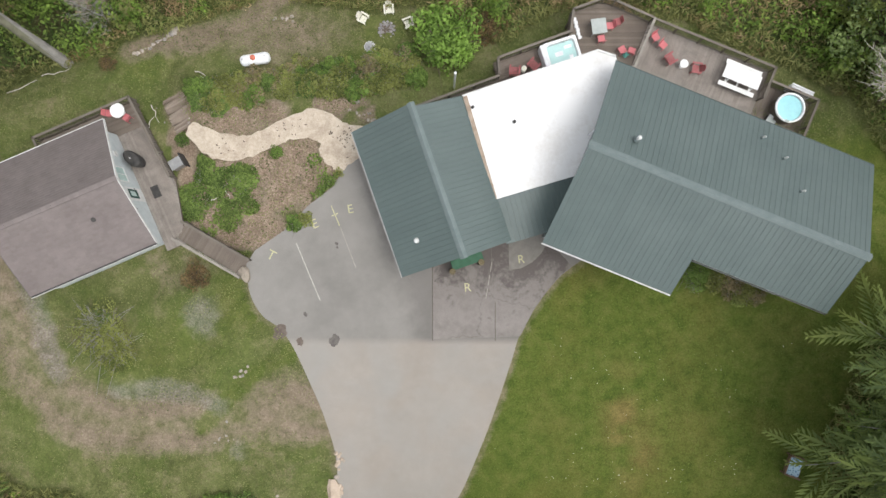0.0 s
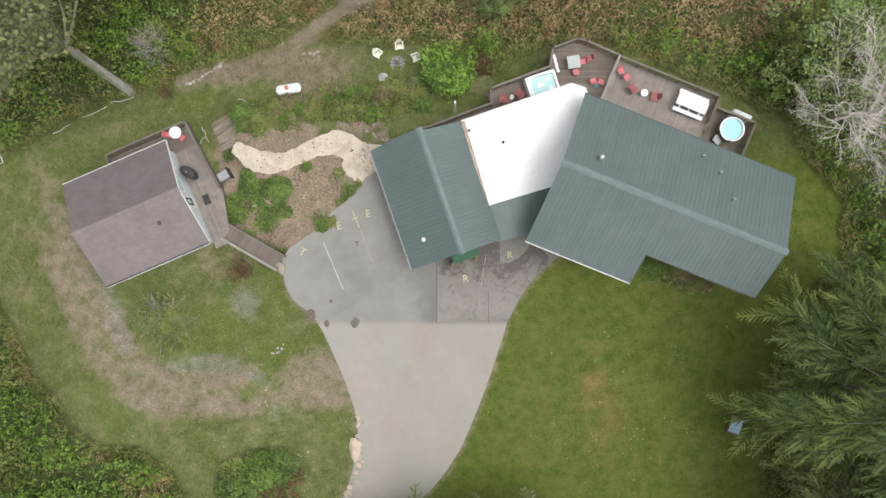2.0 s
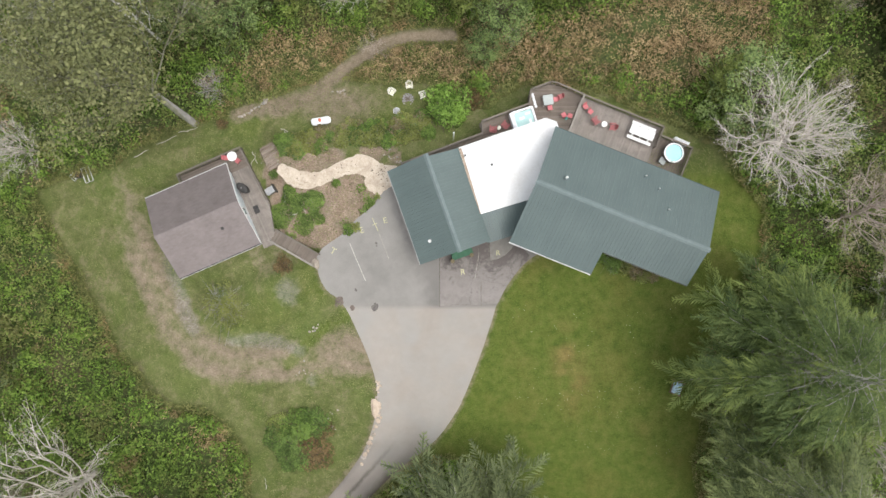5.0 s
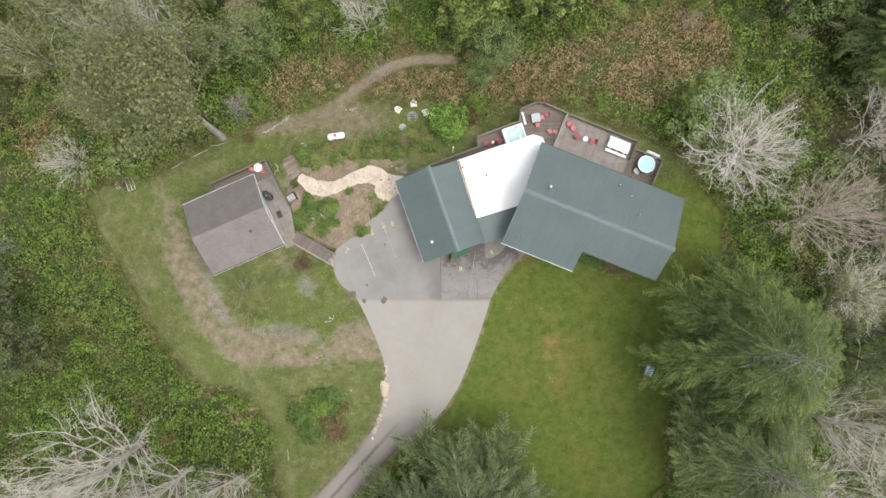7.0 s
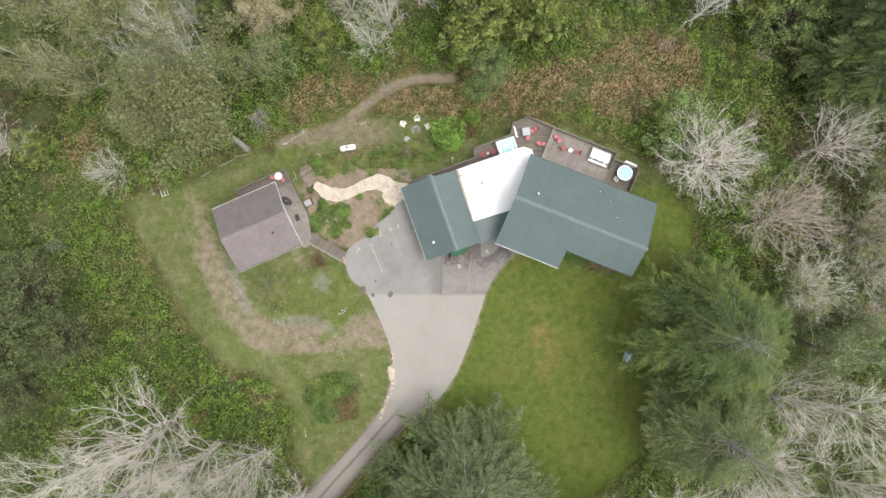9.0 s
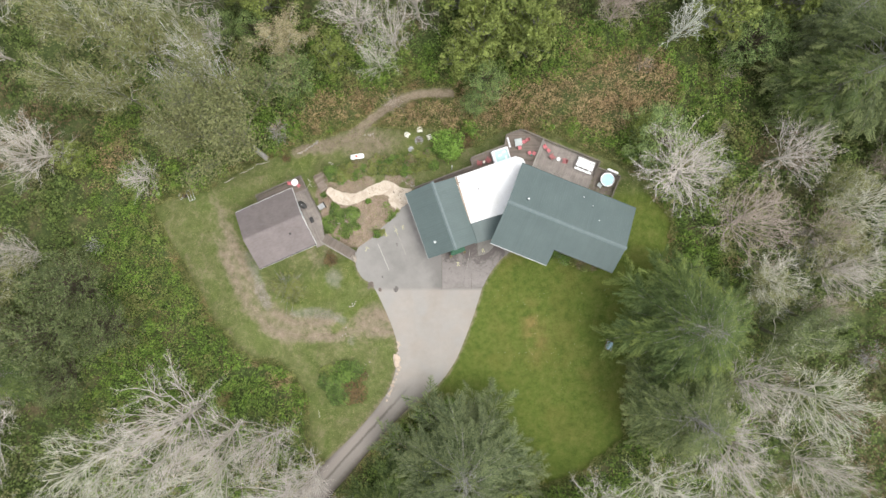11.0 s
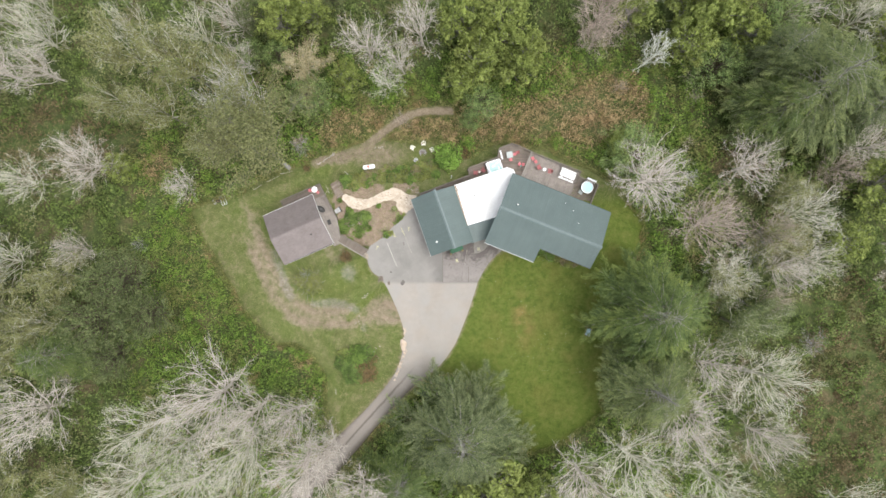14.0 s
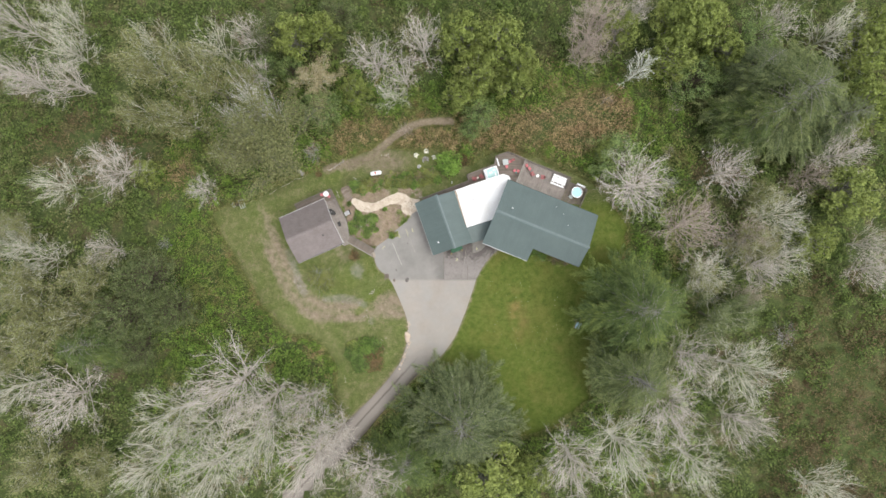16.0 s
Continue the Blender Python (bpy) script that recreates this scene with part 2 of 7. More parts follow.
green = k.ramp(mid, (0.28, (0.068, 0.108, 0.019)), (0.5, (0.112, 0.148, 0.03)), (0.72, (0.165, 0.176, 0.05)))
spots = k.math("ADD", k.math("MULTIPLY", k.noise(0.55, 5, 0.7, 0.3), 0.7), k.math("MULTIPLY", fine, 0.3))
green = k.mix(k.ramp(spots, (0.3, 0.75), (0.42, 0.0)), green, (0.05, 0.098, 0.015))
green = k.mix(k.ramp(big, (0.52, 0.0), (0.72, 0.3)), green, (0.19, 0.148, 0.045))
green = k.mix(k.math("MAXIMUM", k.math("SUBTRACT", lawn, 1.0), 0.0), green, k.ramp(mid, (0.3, (0.19, 0.135, 0.05)), (0.7, (0.30, 0.22, 0.09))))
grass = k.mix(k.math("MINIMUM", lawn, 1.0), meadow, green)
earth = k.ramp(mid, (0.3, (0.195, 0.153, 0.108)), (0.7, (0.325, 0.268, 0.195)))
mulch = k.ramp(k.math("ADD", k.math("MULTIPLY", mid, 0.5), k.math("MULTIPLY", fine, 0.5)), (0.32, (0.21, 0.145, 0.105)), (0.68, (0.47, 0.36, 0.275)))
earth = k.mix(k.math("MINIMUM", k.math("MAXIMUM", k.math("SUBTRACT", dirt, 0.95), 0.0), 1.0), earth, mulch)
stony = k.ramp(k.math("ADD", k.math("MULTIPLY", fine, 0.6), k.math("MULTIPLY", mid, 0.4)), (0.35, (0.19, 0.178, 0.155)), (0.65, (0.33, 0.312, 0.28)))
floor_ = k.ramp(k.math("ADD", k.math("MULTIPLY", mid, 0.5), k.math("MULTIPLY", k.noise(0.35, 5, 0.75), 0.5)), (0.36, (0.032, 0.048, 0.017)), (0.5, (0.08, 0.105, 0.036)), (0.66, (0.155, 0.185, 0.064)))
floor_ = k.mix(k.ramp(k.noise(4.0, 5, 0.7, 0.4), (0.5, 0.0), (0.66, 0.75)), floor_, k.ramp(k.noise(0.4, 4, 0.7), (0.35, (0.09, 0.068, 0.038)), (0.65, (0.23, 0.178, 0.11))))
worn = k.ramp(k.math("ADD", dirt, k.math("MULTIPLY", k.math("SUBTRACT", mid, 0.5), 1.1)), (0.22, 0.0), (0.85, 1.0))
col = k.mix(worn, grass, earth)
col = k.mix(k.ramp(k.math("ADD", gravel, k.math("MULTIPLY", k.math("SUBTRACT", mid, 0.5), 1.6)), (0.36, 0.0), (1.0, 0.5)), col, stony)
col = k.mix(brush, col, floor_)
col = k.mix(1.0, col, k.ramp(fine, (0.25, 0.62), (0.75, 1.25)), "MULTIPLY")
col = k.mix(1.0, col, k.ramp(tiny, (0.25, 0.7), (0.75, 1.2)), "MULTIPLY")
k.bump(k.math("ADD", fine, tiny), 0.7, 0.06)
LAND = k.done(col)


def spaced(lo, hi, fine):
    far = [12.0 * 1.35 ** i for i in range(12)]
    inner = np.arange(lo, hi + fine / 2, fine)
    left, right = np.arange(lo - 60, lo - 1, 2.0), np.arange(hi + 2, hi + 60, 2.0)
    return np.concatenate([[left[0] - f for f in far[::-1]], left, inner, right, [right[-1] + f for f in far]])


def build_ground():
    xs, ys = spaced(-46, 34, 0.36), spaced(-38, 28, 0.36)
    X, Y = np.meshgrid(xs, ys)
    drive = signed(X, Y, DRIVE)
    path = signed(X, Y, PATH)
    clear = signed(X, Y, CLEARING) + 2.2 * (grain(X, Y, 3.0, 3) - 0.5)
    loop, trail = away(X, Y, LOOP), away(X, Y, TRAIL)
    brush = step(-0.5, 1.0, clear) * step(0.6, 1.3, trail)
    lawn = step(-2.0, 0.0, X) * step(9, 6, Y)
    lawn = np.maximum(lawn, 0.5 * step(3.0, 0.5, np.hypot((X + 6.5) / 2.5, Y - 14.2)))
    n1, n2 = grain(X, Y, 4.0, 1), grain(X, Y, 1.6, 2)
    dirt = step(2.8, 1.0, loop + 1.0 * (n2 - 0.5)) * (0.5 + 0.5 * n1) * (0.7 + 0.3 * step(0.2, 0.9, loop)) * (1 - 0.75 * step(-30, -33.5, X))
    dirt = np.maximum(dirt, step(1.7, 0.3, trail + 0.8 * (n2 - 0.5)) * 0.9)
    garden = signed(X, Y, GARDEN)
    dirt = np.maximum(dirt, step(0.4, -0.6, garden) * (0.1 + 0.95 * n2))
    dirt = np.where((garden < 0) & (path > 0), dirt + 1.0 * step(0.3, 0.55, n2 + 0.2 * n1), dirt)
    dirt = np.maximum(dirt, step(4.5, 1.0, np.hypot((X + 10.5), (Y + 10.0))) * (0.55 + 0.4 * n2))
    dirt = np.maximum(dirt, step(4.0, 0.5, np.hypot((X + 11.0) / 2.2, Y - 14.6)) * 0.75)
    dirt = np.maximum(dirt, step(0.7, 0.1, drive) * 0.55)
    lawn = lawn + np.where(lawn > 0.99, 0.85 * step(1.0, 0.0, np.hypot((X - 12.0 + 0.15 * (Y + 12)) / 2.6, (Y + 12.0) / 6.5)) * step(0.3, 0.7, n2) + 0.12 * step(0.5, 0.8, n1), 0)
    dirt = dirt * (1 - 0.9 * step(0.9, 0.2, away(X, Y, GREEN_WEDGE) + 0.5 * (n2 - 0.5)))
    dirt = np.maximum(dirt, 0.42 * step(3.2, 0.6, np.hypot(X + 17.6, Y + 1.4)) * (0.5 + n2))
    gravel = step(2.0, 0.3, np.hypot(X + 15.5, (Y + 4.3) / 1.3) + 0.9 * (n2 - 0.5))
    gravel = np.maximum(gravel, step(1.3, 0.2, away(X, Y, [(-27.4, -1.0), (-26.2, -4.2), (-25.6, -6.3), (-24.7, -8.1)]) + 0.9 * (n2 - 0.5)) * 0.95)
    gravel = np.maximum(gravel, step(1.25, 0.2, away(X, Y, [(-20.8, -9.2), (-18.5, -9.0), (-16.2, -9.4), (-14.4, -10.1)]) + 0.9 * (n2 - 0.5)))
    gravel = np.maximum(gravel, step(1.2, 0.2, np.hypot(X + 13.1, (Y + 13.0) / 1.2)) * 0.8)
    lush = step(1.0, 0.2, away(X, Y, GREEN_WEDGE) + 0.6 * (n2 - 0.5)) + step(2.6, 0.8, np.hypot(X + 12.8, (Y + 3.6) / 1.5) + 1.4 * (n2 - 0.5)) + step(3.2, 0.8, np.hypot((X + 17.5) / 1.5, Y + 6.6) + 1.6 * (n2 - 0.5)) + step(2.4, 0.6, np.hypot((X + 20.0) / 1.3, (Y - 12.6)) + 1.2 * (n2 - 0.5))
    lawn = np.maximum(lawn, 0.6 * np.clip(lush, 0, 1) * (drive > 0) * (loop > 0.6))
    Z = height(X, Y)
    rough = 0.10 * (grain(X, Y, 1.1, 5) - 0.5) + 0.3 * (grain(X, Y, 7, 6) - 0.5)
    Z = Z + rough * step(0.2, 2.5, np.minimum(drive, path)) * (1 - 0.6 * np.minimum(lawn, 1)) + 0.5 * brush * grain(X, Y, 2.2, 8)
    Z = np.where(drive < 0.15, np.minimum(Z, -0.01), Z)
    n, m = X.shape
    idx = np.arange(n * m).reshape(n, m)
    faces = np.stack([idx[:-1, :-1], idx[:-1, 1:], idx[1:, 1:], idx[1:, :-1]], -1).reshape(-1, 4)
    me = mesh_of("ground", np.stack([X, Y, Z], -1).reshape(-1, 3), faces, LAND)
    at = me.attributes.new("cover", "FLOAT_COLOR", "POINT")
    at.data.foreach_set("color", np.stack([dirt, lawn, brush, gravel], -1).astype(np.float32).ravel())
    me.polygons.foreach_set("use_smooth", np.ones(len(me.polygons), bool))
    return tagged(new("ground", me), "uneven clearing of lawn, worn grass and bare earth", "ground", kind="structure")


build_ground()

# ---- drive, apron and path ----
k = Mat("asphalt_drive", 0.85, spec=0.25)
big, mid, fine = k.noise(5.0, 5), k.noise(0.7, 6, 0.7), k.noise(0.03, 3)
sep = k.n.new("ShaderNodeSeparateXYZ")
k.l.new(k.place(), sep.inputs[0])
# older grey paving uphill of the seam, sandy paler paving below it
old = k.ramp(k.math("ADD", sep.outputs[1], k.math("ADD", 6.5, k.math("MULTIPLY", mid, 0.3))), (0.5, 0.0), (0.95, 1.0))
pale = k.ramp(k.math("ADD", k.math("MULTIPLY", big, 0.6), k.math("MULTIPLY", mid, 0.4)), (0.3, (0.28, 0.25, 0.215)), (0.7, (0.36, 0.325, 0.285)))
grey = k.ramp(k.math("ADD", k.math("MULTIPLY", big, 0.8), k.math("MULTIPLY", mid, 0.2)), (0.32, (0.19, 0.181, 0.165)), (0.5, (0.245, 0.233, 0.213)), (0.7, (0.29, 0.276, 0.255)))
# black weathering along the low wing's eave, with the eave's contact shade painted in
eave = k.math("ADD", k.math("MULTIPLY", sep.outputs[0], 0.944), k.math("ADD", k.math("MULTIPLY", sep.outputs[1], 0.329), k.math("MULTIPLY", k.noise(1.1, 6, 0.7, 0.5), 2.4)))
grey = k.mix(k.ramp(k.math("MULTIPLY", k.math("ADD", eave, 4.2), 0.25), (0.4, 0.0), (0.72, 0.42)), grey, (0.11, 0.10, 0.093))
pale = k.mix(k.ramp(k.noise(3.2, 3, 0.5, 0.6), (0.35, 0.0), (0.7, 0.6)), pale, (0.30, 0.295, 0.275))
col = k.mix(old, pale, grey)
# the narrow lower drive: pale wheel tracks between darker litter
across = k.math("ADD", k.math("MULTIPLY", sep.outputs[0], 0.741), k.math("ADD", k.math("MULTIPLY", sep.outputs[1], -0.671), k.math("MULTIPLY", mid, 0.5)))
track = k.ramp(k.math("MULTIPLY", k.math("SUBTRACT", across, 7.25), 0.25), (0.06, (0.11, 0.092, 0.078)), (0.26, (0.25, 0.222, 0.195)), (0.44, (0.27, 0.24, 0.21)), (0.51, (0.135, 0.118, 0.10)), (0.58, (0.26, 0.235, 0.205)), (0.76, (0.24, 0.215, 0.19)), (0.95, (0.105, 0.09, 0.072)))
lower = k.ramp(k.math("MULTIPLY", k.math("ADD", sep.outputs[1], k.math("ADD", 30.0, k.math("MULTIPLY", big, 2.0))), 0.05), (0.42, 1.0), (0.62, 0.0))
col = k.mix(lower, col, track)
col = k.mix(1.0, col, k.ramp(fine, (0.3, 0.88), (0.7, 1.06)), "MULTIPLY")
k.bump(fine, 0.3, 0.01)
ASPHALT = k.done(col)
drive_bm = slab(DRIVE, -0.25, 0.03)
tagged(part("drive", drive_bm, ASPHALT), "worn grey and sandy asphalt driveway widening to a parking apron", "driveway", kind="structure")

k = Mat("stained_concrete", 0.85)
big, mid, fine = k.noise(1.8, 6, 0.65, 0.5), k.noise(0.4, 6, 0.75), k.noise(0.03, 3)
sepa = k.n.new("ShaderNodeSeparateXYZ")
k.l.new(k.place(), sepa.inputs[0])
clean = k.ramp(k.math("ADD", k.math("MULTIPLY", big, 0.6), k.math("MULTIPLY", mid, 0.4)), (0.35, (0.185, 0.165, 0.15)), (0.65, (0.285, 0.262, 0.242)))
# mossy black stain where the porch drips, in blotches with ragged edges
drip = k.math("ADD", k.math("MULTIPLY", k.math("ADD", sepa.outputs[1], 2.6), 0.1), k.math("ADD", k.math("MULTIPLY", big, 1.3), k.math("MULTIPLY", mid, 0.8)))
col = k.mix(k.ramp(k.math("MULTIPLY", drip, 0.5), (0.5, 0.0), (0.62, 0.75)), clean, (0.075, 0.062, 0.056))
col = k.mix(1.0, col, k.ramp(fine, (0.3, 0.88), (0.7, 1.06)), "MULTIPLY")
crack = k.node("ShaderNodeTexVoronoi", Scale=0.24)
crack.feature = "DISTANCE_TO_EDGE"
wob = k.n.new("ShaderNodeVectorMath")
wob.operation = "ADD"
nz = k.node("ShaderNodeTexNoise", Scale=1.3, Detail=5.0)
k.l.new(k.place(), nz.inputs["Vector"])
k.l.new(k.place(), wob.inputs[0])
k.l.new(nz.outputs["Color"], wob.inputs[1])
k.l.new(wob.outputs[0], crack.inputs["Vector"])
col = k.mix(k.ramp(crack.outputs["Distance"], (0.002, 0.4), (0.006, 0.0)), col, (0.06, 0.052, 0.045))
k.bump(fine, 0.3, 0.01)
APRON = k.done(col)
apron = thing("concrete_apron", pose(0, 0, 0), "dark stained concrete apron in slabs before the house", "concrete apron", kind="structure")
for q in ([(-0.68, -5.8), (-0.68, 0.5), (3.0, 2.0), (3.35, -5.68)], [(3.37, -5.68), (3.02, 2.0), (5.2, 2.2), (8.3, -1.1), (7.4, -1.8), (6.0, -3.6), (4.95, -5.6)], ):
    part("slab", slab(q, -0.2, 0.045), APRON, apron)
part("slab", slab([(4.2, 1.4), (4.25, -1.35), (5.0, -1.25), (5.75, -0.85), (6.35, -0.25), (6.75, 0.5), (6.9, 1.5)], -0.2, 0.05), simple("pale_patch", (0.165, 0.155, 0.138), (0.24, 0.225, 0.20), 0.85), apron, "paler round-edged patch")

k = Mat("sandy_concrete", 0.9)
a, b, c = k.noise(1.1, 5, 0.7, 0.4), k.noise(0.16, 5, 0.75), k.noise(0.03, 3)
col = k.ramp(k.math("ADD", k.math("MULTIPLY", a, 0.6), k.math("MULTIPLY", b, 0.4)), (0.34, (0.33, 0.262, 0.195)), (0.48, (0.47, 0.395, 0.31)), (0.64, (0.60, 0.53, 0.425)))
col = k.mix(k.ramp(k.noise(0.22, 3, 0.6, 0.8), (0.66, 0.0), (0.72, 0.7)), col, (0.22, 0.175, 0.14))
k.bump(c, 0.3, 0.01)
PATH_MAT = k.done(k.mix(1.0, col, k.ramp(c, (0.3, 0.88), (0.7, 1.06)), "MULTIPLY"))
edge_rnd = random.Random(4)
walkway = slab([(x + edge_rnd.uniform(-0.09, 0.09), y + edge_rnd.uniform(-0.09, 0.09)) for x, y in PATH], -0.5, 0.06)
tagged(part("garden_path", walkway, PATH_MAT), "pale sandy concrete garden path, curving and stained", "path", kind="structure")

# ---- the main house: two gabled wings and a low white link ----
k = Mat("green_metal_roof", 0.42, 0.0, 0.5)
a, b = k.noise(2.5, 5), k.noise(0.25, 5, 0.7)
tone = k.ramp(k.math("ADD", k.math("MULTIPLY", a, 0.6), k.math("MULTIPLY", b, 0.4)), (0.3, (0.076, 0.106, 0.1)), (0.7, (0.107, 0.139, 0.131)))
tone = k.mix(1.0, tone, k.ramp(k.piece(), (0.0, 0.965), (1.0, 1.03)), "MULTIPLY")
k.bump(k.noise(0.5, 2), 0.08, 0.01)
ROOF = k.done(tone, k.ramp(b, (0.3, 0.36), (0.7, 0.5)))
TRIM = simple("white_trim", (0.55, 0.55, 0.53), (0.75, 0.75, 0.73), 0.6)
GREENTRIM = simple("green_fascia", (0.05, 0.075, 0.07), (0.08, 0.105, 0.1), 0.5)
WALL = simple("grey_siding", (0.30, 0.33, 0.33), (0.40, 0.43, 0.43), 0.7)
GLASS = Mat("window_glass", 0.05, 0.0, 0.6).done((0.02, 0.03, 0.03))
k = Mat("white_membrane", 0.55, 0.0, 0.4)
a, b = k.noise(2.2, 5, 0.6), k.noise(0.2, 4)
sepw = k.n.new("ShaderNodeSeparateXYZ")
k.l.new(k.place(), sepw.inputs[0])
grime = k.ramp(k.math("ADD", k.math("MULTIPLY", a, 0.7), k.math("MULTIPLY", b, 0.3)), (0.34, (0.68, 0.66, 0.62)), (0.56, (0.85, 0.85, 0.84)))
# greyer towards the tall wing, the edge broken up by noise
across = k.math("ADD", k.math("MULTIPLY", sepw.outputs[0], 0.9265 * 0.25), k.math("MULTIPLY", sepw.outputs[1], -0.3762 * 0.25))
greying = k.ramp(k.math("ADD", across, k.math("MULTIPLY", k.math("SUBTRACT", a, 0.5), 1.1)), (0.55, 0.0), (0.95, 0.3))
MEMBRANE = k.done(k.mix(greying, grime, (0.46, 0.455, 0.44)))


def panel_mesh(width, length, name="roof_panel"):
    """One standing-seam sheet: flat pan with a raised seam along its edge; x across, y up the slope."""
    bm = bmesh.new()
    prof = [(0, 0.0), (width - 0.045, 0.0), (width - 0.034, 0.017), (width - 0.012, 0.017), (width, 0.0)]
    top = [[bm.verts.new((x, y, z + 0.014)) for x, z in prof] for y in (0, length)]
    low = [[bm.verts.new((x, y, 0)) for x in (0, width)] for y in (0, length)]
    for i in range(4):
        bm.faces.new((top[0][i], top[0][i + 1], top[1][i + 1], top[1][i]))
    bm.faces.new((low[0][0], low[1][0], low[1][1], low[0][1]))
    bm.faces.new((low[0][0], low[0][1], *top[0][::-1]))
    bm.faces.new((low[1][1], low[1][0], *top[1]))
    return bm


def slope(parent, u0, u1, v_ridge, v_eave, z_ridge, z_eave, pitch=0.305):
    """A roof slope under parent with sheets that run from eave to ridge; u along the ridge, v across it."""
    run = abs(v_ridge - v_eave)
    length = math.hypot(run, z_ridge - z_eave)
    up = 1 if v_ridge > v_eave else -1
    lean = math.degrees(math.atan2(z_ridge - z_eave, run))
    n = max(1, round((u1 - u0) / pitch))
    w = (u1 - u0) / n
    first = None
    for i in range(n):
        m = pose(u0 + i * w if up > 0 else u0 + (i + 1) * w, v_eave, z_eave) @ pose(0, 0, 0, 0, 0, 0 if up > 0 else 180) @ pose(0, 0, 0, lean)
        if first is None:
            first = part("roof_panel", panel_mesh(w, length), ROOF, parent, m=m)
        else:
            again(first, m, parent)


def gable_walls(u0, u1, v0, v1, base, slope_of, vr, zr, t=0.18):
    """Outer walls as a shell, gable ends following the roof."""
    bm = bmesh.new()
    zt = lambda v: zr - slope_of * abs(v - vr) - 0.12
    sec = [(v0, base), (v1, base), (v1, zt(v1)), (vr, zt(vr)), (v0, zt(v0))]
    for ua, ub in ((u0, u0 + t), (u1 - t, u1)):
        A = [bm.verts.new((ua, v, z)) for v, z in sec]
        B = [bm.verts.new((ub, v, z)) for v, z in sec]
        bm.faces.new(A), bm.faces.new(B[::-1])
        for i in range(5):
            bm.faces.new((A[i], B[i], B[(i + 1) % 5], A[(i + 1) % 5]))
    for v, s in ((v0, 1), (v1, -1)):
        box(bm, u0 + t, u1 - t, min(v, v + s * t), max(v, v + s * t), base, zt(v))
    bmesh.ops.recalc_face_normals(bm, faces=bm.faces[:])
    return bm


def window_part(parent, m, w, h, name="window", pane=None):
    """A white-framed window in the x-z plane, facing minus y."""
    fr = part(name, boxes((-w / 2, w / 2, -0.04, 0.03, -0.07, 0), (-w / 2, w / 2, -0.04, 0.03, h, h + 0.07), (-w / 2 - 0.07, -w / 2, -0.04, 0.03, -0.07, h + 0.07), (w / 2, w / 2 + 0.07, -0.04, 0.03, -0.07, h + 0.07), (-0.02, 0.02, -0.03, 0.02, 0, h)), TRIM, parent, "white frame", m)
    part("pane", boxes((-w / 2, -0.02, -0.012, 0.0, 0, h), (0.02, w / 2, -0.012, 0.0, 0, h)), pane or GLASS, fr, "pale curtained glass" if pane else "dark glass")
    return fr


def ridge_cap(parent, u0, u1, v, z, s):
    bm = bmesh.new()
    for y0, y1 in ((-0.22, 0), (0, 0.22)):
        q = [bm.verts.new((u, v + y, z + 0.075 - s * abs(y))) for u in (u0, u1) for y in (y0, y1)]
        bm.faces.new((q[0], q[1], q[3], q[2]))
        r = [bm.verts.new((u, v + y, z + 0.055 - s * abs(y))) for u in (u0, u1) for y in (y0, y1)]
        bm.faces.new((r[0], r[2], r[3], r[1]))
        e = 0 if y0 < 0 else 1
        bm.faces.new((q[e], q[e + 2], r[e + 2], r[e]))
    return part("ridge_cap", bm, ROOFCAP, parent, "paler ridge flashing")


ROOFCAP = simple("ridge_flashing", (0.12, 0.155, 0.152), (0.17, 0.205, 0.20), 0.45)


def vent_pipe(m, r, h, label, parent_name="roof_vent", mat=None):
    v = thing(parent_name, m, label, "roof vent", "roof vents")
    part("pipe", lathe([(r * 0.7, -0.15), (r * 0.7, h)], 12), mat or TRIM, v)
    part("cap", lathe([(r, h), (r * 1.02, h + 0.03), (r * 0.75, h + 0.1), (0.01, h + 0.13)], 14), mat or TRIM, v)
    part("flashing", lathe([(r * 1.6, -0.12), (r * 1.5, -0.09), (r * 0.75, 0.02)], 14), ROOFCAP, v)
    return v


